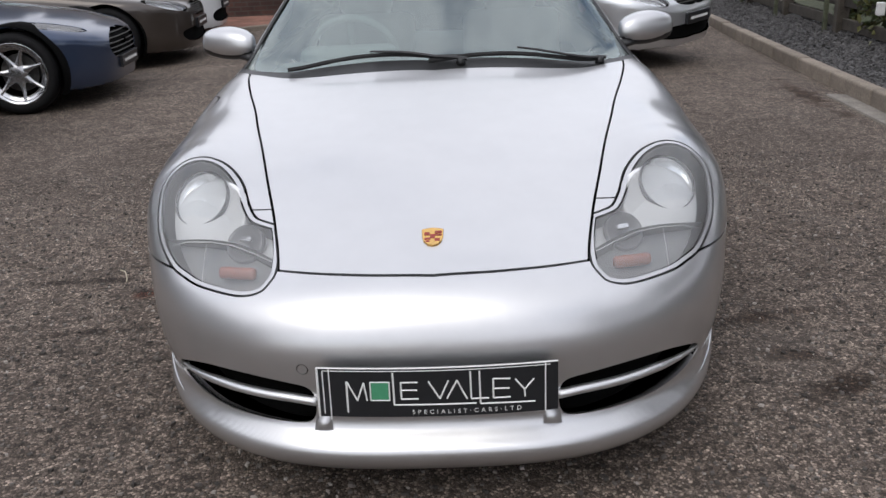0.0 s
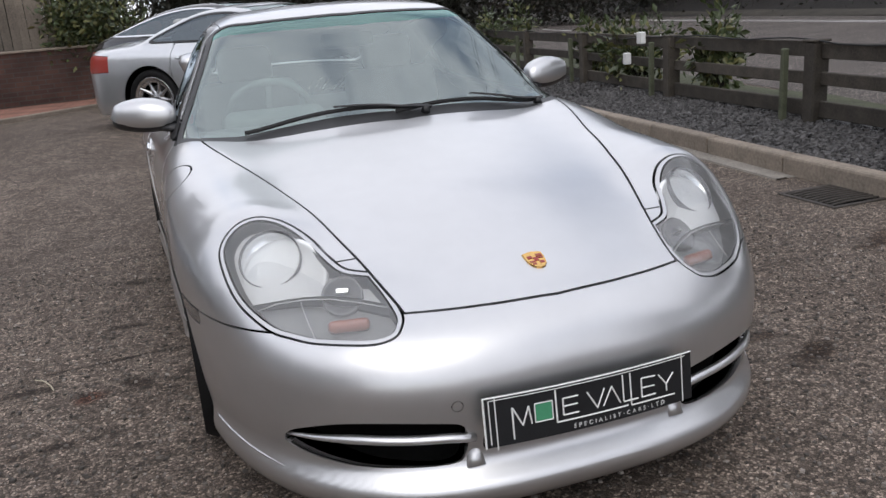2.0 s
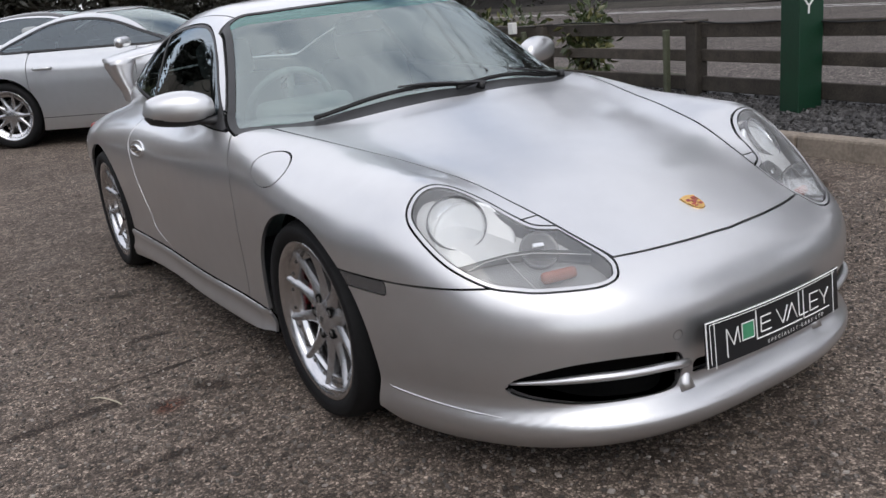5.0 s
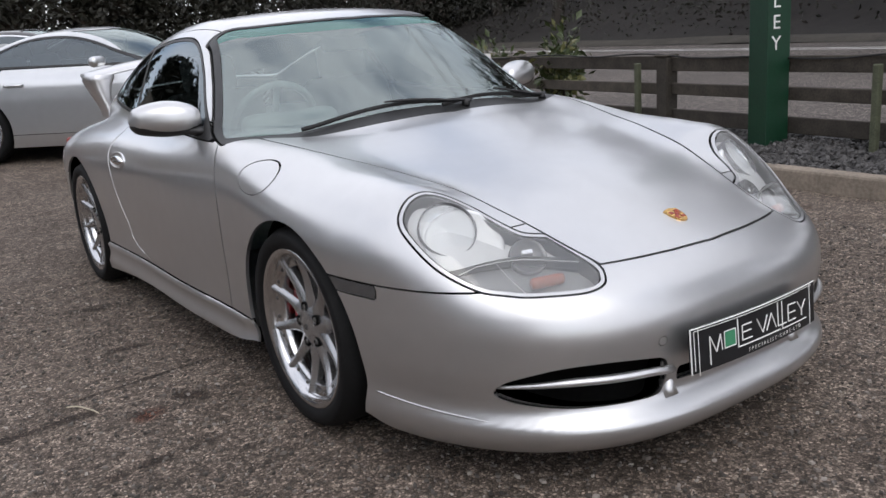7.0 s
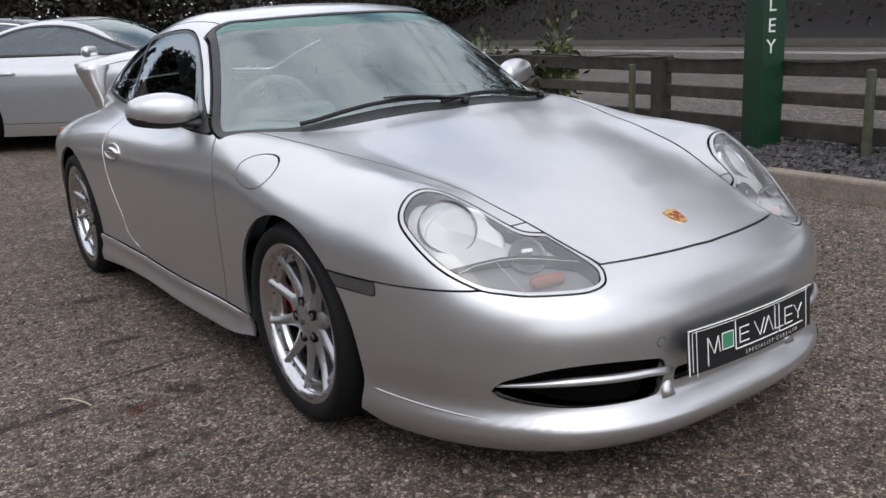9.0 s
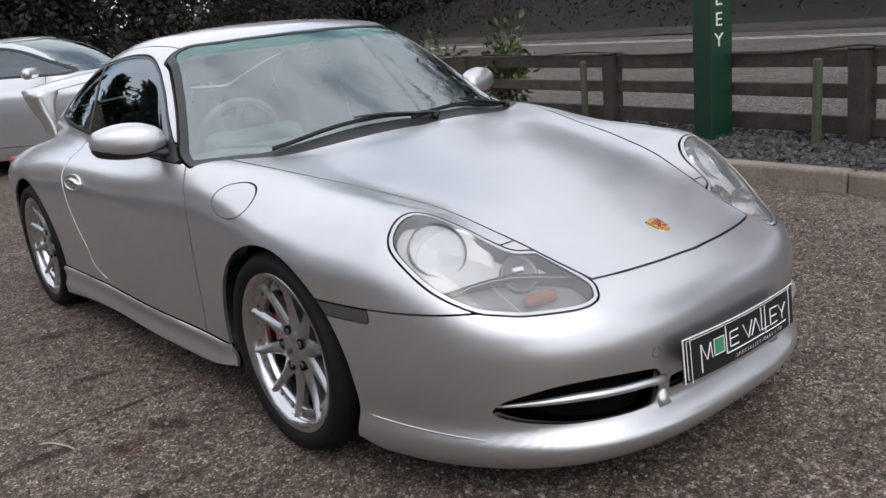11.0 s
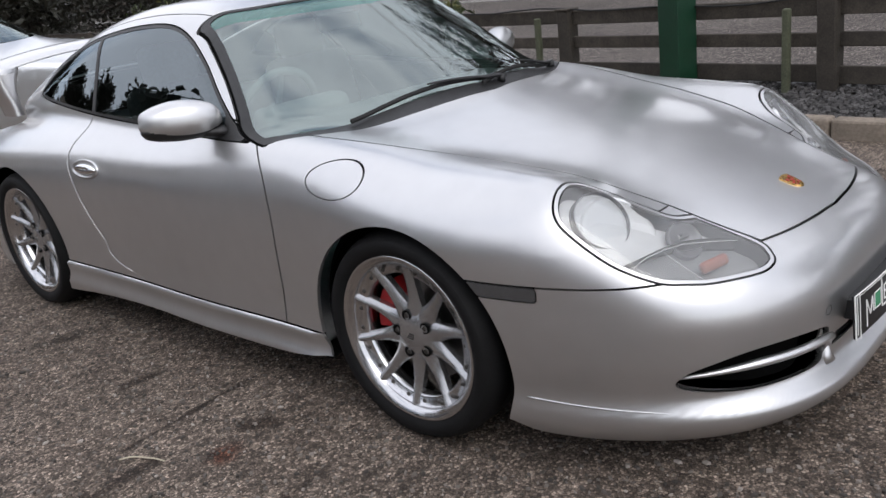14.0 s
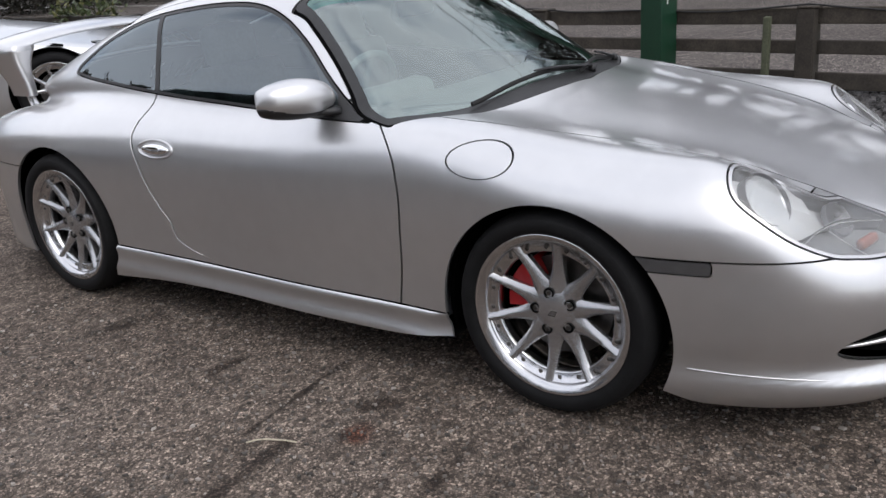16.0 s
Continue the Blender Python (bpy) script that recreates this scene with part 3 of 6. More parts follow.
marker_box = rounded(-0.355, 0.5295, 0.110, 0.019, 0.010)
ellipse = lambda y, z, cy, cz, ry, rz: (np.hypot((y - cy) / ry, (z - cz) / rz) - 1) * min(ry, rz)
A = lambda v: np.abs(v[:, 0])
sk.panel("arch", arch_d)
sk.panel("underside", lambda v: v[:, 2] - bottom_z(v[:, 1]) - 0.009)
sk.panel("screen_band", screen_d, 0.004)
sk.panel("screen", lambda v: np.maximum(np.maximum(screen_d(v) + 0.014, (A(v) - (0.541 + 0.575 * (1.21 - v[:, 2]))) * 0.86), (cowl_y(A(v)) + 0.062 - v[:, 1]) * 0.75), of=("screen_band",))
sk.panel("sun_strip", lambda v: np.where(v[:, 2] > 0.8, head_y(A(v)) - 0.105 - v[:, 1], 1.0), of=("screen",))
sk.panel("rear_screen", lambda v: smax(np.abs(v[:, 1] - 2.42) - 0.33, A(v) - (0.53 - 0.12 * (v[:, 1] - 2.1)), 0.06) + 0 * v[:, 2] + np.where(v[:, 2] < 0.9, 1.0, 0.0), 0.006)
sk.panel("window_band", window_d, 0.005)
sk.panel("door_glass", lambda v: np.maximum(window_d(v) + 0.012, np.maximum(0.78 + (v[:, 2] - 0.86) * 0.35 - v[:, 1], v[:, 1] - 1.765 - 0.35 * (v[:, 2] - 0.9))), of=("window_band",))
sk.panel("quarter_glass", lambda v: np.maximum(window_d(v) + 0.012, 1.792 + 0.35 * (v[:, 2] - 0.9) - v[:, 1]), of=("window_band",))
sk.panel("bonnet", lambda v: np.maximum(np.maximum((A(v) - seam_x(v[:, 1])) * 0.97, nose_y(A(v)) - v[:, 1]), np.where(v[:, 2] > 0.5, v[:, 1] - 0.7, 1.0)), 0.007)
sk.panel("lamp_rim", lamp_d, 0.006)
sk.panel("lamp_lens", lambda v: lamp_d(v) + 0.0135, 0.003, of=("lamp_rim",))
sk.panel("lamp_low", lambda v: v[:, 2] - (0.592 + 0.02 * np.cos(9 * (A(v) - 0.55))), of=("lamp_lens",))
sk.panel("marker", lambda v: np.where((A(v) > 0.6) & (v[:, 1] < -0.1), marker_box(v[:, 1], v[:, 2]), 1.0), 0.004)
sk.panel("bumper", lambda v: np.minimum(np.where(v[:, 1] < -0.15, v[:, 2] - 0.5505, 1.0), np.maximum(A(v) - 0.6, v[:, 1] + 0.62)), 0.005)
sk.panel("intake", grille_d, of=("bumper",))
sk.panel("centre_intake", lambda v: np.where(v[:, 1] < -0.7, rounded(0, 0.292, 0.242, 0.020, 0.012)(v[:, 0], v[:, 2]), 1.0), of=("bumper",))
sk.panel("tow_cover", lambda v: np.where((v[:, 1] < -0.7), np.hypot(v[:, 0] + 0.298, v[:, 2] - 0.396) - 0.0125, 1.0), 0.002, of=("bumper",))
sk.panel("sill", lambda v: np.where((v[:, 1] > 0.1) & (v[:, 1] < 2.3), v[:, 2] - sill_z(v[:, 1]), 1.0), 0.004)
sk.panel("door", lambda v: np.maximum(np.maximum(door_front(v[:, 2]) - v[:, 1], v[:, 1] - door_rear(v[:, 2])) * 0.97, v[:, 2] - 0.905), 0.0075)
sk.panel("fuel_flap", lambda v: np.where(v[:, 0] < 0, ellipse(v[:, 1], v[:, 2], 0.219, 0.763, 0.105, 0.0485), 1.0), 0.0028)
sk.panel("wing", lambda v: np.where(v[:, 2] < 0.90, v[:, 1] - 0.62, 1.0))
sk.panel("roof", lambda v: np.maximum(np.maximum(A(v) - 0.505, 1.1 - v[:, 2]), np.maximum(0.8 - v[:, 1], v[:, 1] - 2.06)), 0.004)
sk.panel("rear_bumper", lambda v: np.maximum(v[:, 2] - 0.57, 2.4 - v[:, 1]), 0.005)
sk.panel("engine_lid", lambda v: smax(A(v) - 0.52, np.abs(v[:, 1] - 3.02) - 0.22, 0.08) + np.where(v[:, 2] < 0.6, 1.0, 0.0), 0.005)
for p in ("door_glass", "quarter_glass", "window_band", "lamp_rim", "lamp_lens", "lamp_low", "marker", "intake", "sill", "door", "wing"):
    sk.side(p, "_right")
    sk.side(p, "_left")
BACK = pose(0, -1.1, 0)


def panel_part(name, panels, mat, label="", parent=coupe, **kw):
    ob = link(name, sk.mesh(name, *panels, **kw), mat, parent, label)
    ob.matrix_world = Matrix.Identity(4)
    return ob


def sill_flare(v):
    v = v.copy()
    k = np.clip((sill_z(v[:, 1]) - v[:, 2]) / 0.11, 0, 1)
    f = np.clip((v[:, 1] - 0.36) / 1.6, 0, 1)
    ledge = 0.013 * np.clip(k / 0.10, 0, 1) * np.clip((v[:, 1] - 0.352) / 0.06, 0, 1)
    v[:, 0] += np.sign(v[:, 0]) * (0.003 + ledge - (0.013 - 0.006 * f) * np.sin(np.pi * np.clip((k - 0.1) / 0.75, 0, 1)) - 0.05 * np.clip((k - 0.95) / 0.45, 0, 1) ** 1.5)
    return v


panel_part("bonnet", ["bonnet"], PAINT, "silver front bonnet lid")
panel_part("front_bumper", ["bumper"], PAINT, "silver bumper with three low air intakes and a chin lip", skirt=0.02)
panel_part("tow_cover", ["tow_cover"], PAINT, "small round towing eye cover")
panel_part("roof_panel", ["roof"], PAINT)
panel_part("body_shell", ["skin"], PAINT, "silver rear quarters and roof pillars")
panel_part("rear_bumper", ["rear_bumper"], PAINT)
panel_part("engine_lid", ["engine_lid"], PAINT)
panel_part("fuel_flap", ["fuel_flap"], PAINT, "oval fuel filler flap")
for s in ("_right", "_left"):
    panel_part("wing", ["wing" + s], PAINT, "silver front wing over the wheel")
    panel_part("sill", ["sill" + s], PAINT, "flared silver side skirt", move=sill_flare, skirt=0.010)
    door = panel_part("door", ["door" + s], PAINT, "closed silver door")
    panel_part("side_glass", ["door_glass" + s], WINDOW, "dark tinted door window", door, skirt=0, inset=0.003)
    panel_part("quarter_window", ["quarter_glass" + s], WINDOW, "dark tinted rear quarter window", skirt=0, inset=0.003)
    panel_part("window_seal", ["window_band" + s], BLACK_TRIM, "black window surround", inset=0.001)
    panel_part("side_marker", ["marker" + s], SMOKED, "smoked grey side repeater lens")
panel_part("windscreen_surround", ["screen_band"], BLACK_TRIM, "black windscreen band and scuttle", inset=0.0015, skirt=0.01)
panel_part("windscreen", ["screen"], SCREEN, "greenish laminated windscreen", skirt=0, inset=0.004)
panel_part("sun_strip", ["sun_strip"], SUN_STRIP, "green tinted strip along the windscreen top", skirt=0, inset=0.004)
panel_part("rear_window", ["rear_screen"], WINDOW, skirt=0, inset=0.004)
solid = ["skin", "gap", "bonnet", "bumper", "roof", "rear_bumper", "engine_lid", "fuel_flap", "marker_right", "marker_left", "tow_cover", "underside", "wing_right", "wing_left", "sill_right", "sill_left",
         "door_right", "door_left", "lamp_rim_right", "lamp_rim_left"]
# shell and duct faces added behind the openings, shade put into their colour
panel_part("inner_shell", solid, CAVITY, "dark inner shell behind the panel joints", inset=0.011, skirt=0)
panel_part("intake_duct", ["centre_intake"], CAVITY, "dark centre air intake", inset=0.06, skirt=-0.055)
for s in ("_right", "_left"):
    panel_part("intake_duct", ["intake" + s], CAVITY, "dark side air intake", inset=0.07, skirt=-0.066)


def on_nose(x, z, out=0.0):
    p = sk.foot((x, -2.0, z), (0, 1, 0), 2.0)
    return Vector(p) + Vector(sk.normals(np.array([p]))[0]) * out


def on_side(y, z, sgn, out=0.0):
    p = sk.foot((sgn * 1.5, y, z), (-sgn, 0, 0), 1.5)
    return Vector(p) + Vector(sk.normals(np.array([p]))[0]) * out


def on_top(x, y, out=0.0):
    p = sk.foot((x, y, 2.0), (0, 0, -1), 2.0)
    return Vector(p) + Vector(sk.normals(np.array([p]))[0]) * out


def placed(ob):
    ob.matrix_world = Matrix.Identity(4)
    return ob


vane_z = curve_fn((0.24, 0.306), (0.28, 0.316), (0.40, 0.326), (0.50, 0.329), (0.60, 0.319), (0.65, 0.311))
for sgn in (-1, 1):
    bm = bmesh.new()
    tube(bm, [on_nose(sgn * x, float(vane_z(x)), -0.006 + 0.012 * min(1, (0.66 - x) / 0.2) * min(1, (x - 0.24) / 0.04)) for x in np.linspace(0.262, 0.648, 26)], lambda k: 0.0125 * (0.35 + 0.65 * min(1, (1 - k) * 3)), 12, 0.85)
    placed(part("intake_vane", bm, PAINT, coupe, "slim silver bar across the air intake", True))
    bm = bmesh.new()
    tube(bm, [on_nose(sgn * 0.262, zz, -0.028 + 0.022 * k) for zz, k in ((0.238, 1.0), (0.255, 0.9), (0.275, 0.55), (0.295, 0.35), (0.315, 0.3), (0.335, 0.2))], lambda k: 0.024 - 0.008 * k, 12, 0.8)
    placed(part("intake_strut", bm, PAINT, coupe, "silver post beside the centre intake", True))

for sgn in (-1, 1):
    bm = bmesh.new()
    tube(bm, [on_side(y, 0.2335 + 0.047 * (y + 0.41), sgn, 0.0004) for y in np.linspace(-0.405, -0.74, 22)], lambda k: 0.0026 * min(1, (1 - k) * 5 + 0.15), 6)
    placed(part("lip_bead", bm, PAINT, coupe, "thin moulded edge above the chin lip", True))

for sgn in (-1, 1):
    bm = bmesh.new()
    tube(bm, [on_side(float(door_rear(z)) + 0.006, z, sgn, -0.0004) for z in np.linspace(0.298, 0.80, 40)], 0.0021, 6)
    placed(part("door_shut_edge", bm, PAINT, coupe, "thin rolled edge behind the door", True))

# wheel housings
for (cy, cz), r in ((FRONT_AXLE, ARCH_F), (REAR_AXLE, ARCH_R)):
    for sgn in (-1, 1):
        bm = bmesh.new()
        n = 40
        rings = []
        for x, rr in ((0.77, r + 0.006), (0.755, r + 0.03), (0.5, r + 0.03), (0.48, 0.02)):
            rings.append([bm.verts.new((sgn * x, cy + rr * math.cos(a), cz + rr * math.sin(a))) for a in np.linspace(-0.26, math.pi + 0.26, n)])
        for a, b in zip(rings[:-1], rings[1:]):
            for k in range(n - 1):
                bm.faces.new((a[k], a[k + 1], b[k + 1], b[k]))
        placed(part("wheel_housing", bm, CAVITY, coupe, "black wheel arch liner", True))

for cy, half, wd, hub in ((-0.004, 0.722, 0.205, 0.318), (2.357, 0.768, 0.245, 0.318)):
    for sgn in (-1, 1):
        road_wheel(coupe, (sgn * half, cy, hub), sgn, 0.318, wd, 0.250, 10, 0.0, -4.5, caliper=(-62 if sgn < 0 else 62) if cy < 1 else None)

# headlamps
for sgn, s in ((-1, "_right"), (1, "_left")):
    flip = Matrix.Diagonal((sgn, 1, 1, 1))
    lamp = panel_part("headlamp", ["lamp_rim" + s], LAMP_RIM, "clear headlamp under a fried-egg shaped lens", skirt=0.03)
    panel_part("lens", ["lamp_lens" + s, "lamp_low" + s], LENS, "clear plastic lens", lamp, skirt=0, inset=0.002)
    panel_part("housing", ["lamp_lens" + s], LAMP_GREY, "pale grey lamp housing", lamp, inset=0.042, skirt=-0.036)
    panel_part("lower_pocket", ["lamp_low" + s], LAMP_POCKET, "grey lower lamp pocket", lamp, inset=0.050, skirt=-0.044)
    axis = Vector((0.26 * sgn, -0.74, 0.62)).normalized()

    def lamp_piece(name, prof, at, mat, label, n=48, ax=axis):
        b = bmesh.new()
        lathe(b, prof, n)
        bmesh.ops.recalc_face_normals(b, faces=b.faces)
        o = part(name, b, mat, lamp, label, True)
        o.matrix_world = axis_pose((at[0] * sgn, at[1], at[2]), ax)
        return o
    big = (0.606, -0.540, 0.670)
    lamp_piece("bowl", [(0.108, -0.018), (0.107, -0.006), (0.100, -0.002), (0.090, -0.005), (0.05, -0.008), (0.001, -0.009)], (0.582, -0.582, 0.633), LAMP_PALE, "round pale lamp dish")
    lamp_piece("reflector", [(0.074, -0.002), (0.070, -0.006), (0.058, -0.012), (0.036, -0.017), (0.012, -0.020), (0.001, -0.021)], big, REFLECTOR, "bright round reflector bowl")
    lamp_piece("reflector_ring", [(0.0775, -0.022), (0.0775, 0.009), (0.076, 0.011), (0.0745, 0.009), (0.074, -0.006)], big, LAMP_DARK, "thin dark ring")
    lamp_piece("bulb", [(0.016, -0.02), (0.016, -0.012), (0.012, -0.008), (0.006, -0.006), (0.001, -0.005)], big, CHROME, "chromed bulb cap", 24)
    lamp_piece("bulb_cover", [(0.074, 0.004), (0.06, 0.006), (0.04, 0.008), (0.02, 0.009), (0.001, 0.0095)], big, BULB, "domed inner glass")
    small = (0.470, -0.700, 0.602)
    lamp_piece("side_bowl", [(0.050, -0.02), (0.050, -0.006), (0.047, -0.004), (0.040, -0.012), (0.02, -0.020), (0.001, -0.022)], small, LAMP_DARK, "dark inner lamp bowl", 32)
    b = bmesh.new()
    block(b, (-0.012, -0.048, -0.015), (0.012, 0.048, 0.015), 0.011, segs=3)
    part("indicator", b, ORANGE, lamp, "orange indicator reflector behind the lens", True).matrix_world = axis_pose((0.474 * sgn, -0.770, 0.548), (0.20 * sgn, -0.90, 0.38))
    b = bmesh.new()
    block(b, (-0.012, -0.017, 0.004), (-0.004, 0.017, 0.020), 0.003)
    o = part("side_reflector", b, CHROME, lamp, "small bright reflector")
    o.matrix_world = axis_pose((small[0] * sgn, small[1], small[2]), axis)
    b = bmesh.new()
    tube(b, [on_nose(sgn * x, z, -0.012) for x, z in ((0.668, 0.592), (0.62, 0.606), (0.56, 0.610), (0.50, 0.608), (0.44, 0.600), (0.385, 0.592))], 0.0014, 6)
    placed(part("divider", b, LAMP_GREY, lamp, "moulded divider rib", True))
    b = bmesh.new()
    tube(b, [on_nose(sgn * x, z, -0.012) for x, z in ((0.568, 0.607), (0.566, 0.575), (0.562, 0.548))], 0.0013, 6)
    placed(part("divider", b, LAMP_GREY, lamp, "moulded divider rib", True))

# dealer's show plate
plate = bmesh.new()
PW, PH, TH = 0.262, 0.0575, 0.006
px = lambda x: -1.046 + 0.016 * (x / PW) ** 2
grid = {}
for i, x in enumerate(np.linspace(-PW, PW, 25)):
    for j, z in enumerate((-PH, PH)):
        for k, dy in enumerate((0, TH)):
            grid[i, j, k] = plate.verts.new((x + 0.005, px(x) + dy - 0.008 * (z < 0), 0.366 + z))
for i in range(24):
    plate.faces.new((grid[i, 0, 0], grid[i + 1, 0, 0], grid[i + 1, 1, 0], grid[i, 1, 0]))
    plate.faces.new((grid[i, 0, 1], grid[i, 1, 1], grid[i + 1, 1, 1], grid[i + 1, 0, 1]))
    for j in (0, 1):
        plate.faces.new((grid[i, j, 0], grid[i, j, 1], grid[i + 1, j, 1], grid[i + 1, j, 0]))
for i in (0, 24):
    plate.faces.new((grid[i, 0, 0], grid[i, 1, 0], grid[i, 1, 1], grid[i, 0, 1]))
bmesh.ops.recalc_face_normals(plate, faces=plate.faces)
plate_ob = placed(part("show_plate", plate, PLATE_BLACK, coupe, "black show plate with a white wordmark and green square"))


def plate_at(x, z, out=0.0015):
    return Vector((x + 0.005, px(x) - out - 0.008 * (0.5 - z / (2 * PH)), 0.366 + z))


def plate_bar(x0, z0, x1, z1, w=0.0042, mat=None, name="plate_stroke", lab=""):
    b = bmesh.new()
    n = max(2, int(abs(x1 - x0) / 0.02) + 1)
    run = [plate_at(x0 + (x1 - x0) * k, z0 + (z1 - z0) * k, 0.0012) for k in np.linspace(0, 1, n + 1)]
    tube(b, run, w / 2, 4, 1.0, (0, 1, 0))
    return placed(part(name, b, mat or WHITE_LINE, plate_ob, lab))


for x0, z0, x1, z1, w in ((-0.262, 0.0575, 0.262, 0.0575, 0.004), (-0.262, -0.0575, -0.262, 0.0575, 0.005), (-0.250, -0.050, -0.250, 0.050, 0.003), (-0.25, 0.051, 0.245, 0.051, 0.0022),
                          (-0.236, -0.064, -0.236, 0.0575, 0.003), (0.234, -0.058, 0.234, 0.0575, 0.003),
                          (-0.198, -0.046, -0.198, 0.027, 0.0045), (-0.197, 0.026, -0.176, -0.018, 0.004), (-0.176, -0.018, -0.1606, 0.024, 0.004), (-0.1606, 0.024, -0.1548, -0.018, 0.004),
                          (-0.0955, -0.028, -0.0965, 0.047, 0.0045), (-0.0965, -0.028, 0.083, -0.0288, 0.004), (-0.0795, -0.0143, -0.0795, 0.0245, 0.004), (-0.0795, 0.0245, -0.043, 0.0245, 0.004), (-0.0795, 0.0062, -0.045, 0.0062, 0.004), (-0.0795, -0.0143, -0.0424, -0.0143, 0.004),
                          (-0.0198, 0.026, 0.0041, -0.0153, 0.004), (0.0041, -0.0153, 0.0235, 0.027, 0.004), (0.0194, -0.0152, 0.042, 0.0265, 0.004), (0.042, 0.0265, 0.0626, -0.0172, 0.004),
                          (0.072, -0.0167, 0.071, 0.0463, 0.004), (0.072, -0.0175, 0.110, -0.018, 0.004), (0.0918, -0.0303, 0.0908, 0.0463, 0.004), (0.0918, -0.0305, 0.2108, -0.0330, 0.004),
                          (0.1202, -0.0186, 0.1202, 0.0265, 0.004), (0.1202, 0.0265, 0.1573, 0.0245, 0.004), (0.1202, 0.0035, 0.155, 0.002, 0.004), (0.1202, -0.0186, 0.1573, -0.0190, 0.004),
                          (0.1676, 0.023, 0.1881, -0.0031, 0.004), (0.2087, 0.0205, 0.1881, -0.0031, 0.004), (0.1881, -0.0031, 0.1890, -0.020, 0.004)):
    plate_bar(x0, z0, x1, z1, w)
bm = bmesh.new()
sq = [plate_at(x, z, 0.0016) for x, z in ((-0.1445, -0.0155), (-0.107, -0.0155), (-0.107, 0.0240), (-0.1445, 0.0240))]
sq += [p + Vector((0, 0.002, 0)) for p in sq]
vs = [bm.verts.new(p) for p in sq]
for f in ((0, 1, 2, 3), (4, 7, 6, 5), (0, 4, 5, 1), (1, 5, 6, 2), (2, 6, 7, 3), (3, 7, 4, 0)):
    bm.faces.new([vs[i] for i in f])
placed(part("plate_square", bm, PLATE_GREEN, plate_ob, "small green square"))
for x0, z0, x1, z1 in ((-0.1465, -0.0172, -0.105, -0.0172), (-0.1465, 0.0257, -0.105, 0.0257), (-0.1465, -0.0172, -0.1465, 0.0257), (-0.105, -0.0172, -0.105, 0.0257)):
    plate_bar(x0, z0, x1, z1, 0.003)
words = bpy.data.curves.new("plate_words", "FONT")
words.body, words.size, words.align_x, words.extrude, words.space_character = "SPECIALIST\u00b7CARS\u00b7LTD", 0.0145, "CENTER", 0.0004, 1.75
text_ob = new("plate_words", words)
text_ob.matrix_world = pose(0.067, -1.0515, 0.3155, 90, 0, 0)
bpy.context.view_layer.update()
text_me = bpy.data.meshes.new_from_object(text_ob.evaluated_get(bpy.context.evaluated_depsgraph_get()))
text_me.transform(text_ob.matrix_world)
bpy.data.objects.remove(text_ob)
for v in text_me.vertices:
    v.co.y += 0.016 * ((v.co.x - 0.005) / PW) ** 2 - 0.003
placed(link("plate_words", text_me, WHITE_LINE, plate_ob, "small white capitals on the plate"))
bm = bmesh.new()
block(bm, (-0.20, -1.036, 0.33), (0.21, -0.975, 0.395), 0.008)
placed(part("plate_bracket", bm, BLACK_TRIM, coupe, "black plate mounting block"))

# bonnet badge
bm = bmesh.new()
shield = [(0.0, -0.034), (0.012, -0.030), (0.0215, -0.018), (0.0255, 0.0), (0.0265, 0.026), (0.013, 0.030), (0.0, 0.032), (-0.013, 0.030), (-0.0265, 0.026), (-0.0255, 0.0), (-0.0215, -0.018), (-0.012, -0.030)]


def badge_plate(outline, lift, thick):
    b = bmesh.new()
    lo = [b.verts.new(on_top(x, -0.780 + y, lift)) for x, y in outline]
    hi = [b.verts.new(on_top(x * 0.94, -0.780 + y * 0.94, lift + thick)) for x, y in outline]
    n = len(outline)
    b.faces.new(hi)
    for k in range(n):
        b.faces.new((lo[k], lo[(k + 1) % n], hi[(k + 1) % n], hi[k]))
    bmesh.ops.recalc_face_normals(b, faces=b.faces)
    return b


badge = placed(part("bonnet_badge", badge_plate(shield, 0.0, 0.004), GOLD, coupe, "gold shield badge with dark red patches"))
for cx, cy, w, h in ((0.0135, 0.014, 0.008, 0.004), (0.0135, 0.004, 0.008, 0.0025), (-0.0125, -0.010, 0.007, 0.003), (-0.012, -0.019, 0.005, 0.002), (0.0, -0.001, 0.006, 0.007), (-0.0135, 0.008, 0.006, 0.005), (0.011, -0.014, 0.006, 0.004)):
    placed(part("badge_patch", badge_plate([(cx - w, cy - h), (cx + w, cy - h), (cx + w, cy + h), (cx - w, cy + h)], 0.004, 0.0012), BADGE_RED, badge))

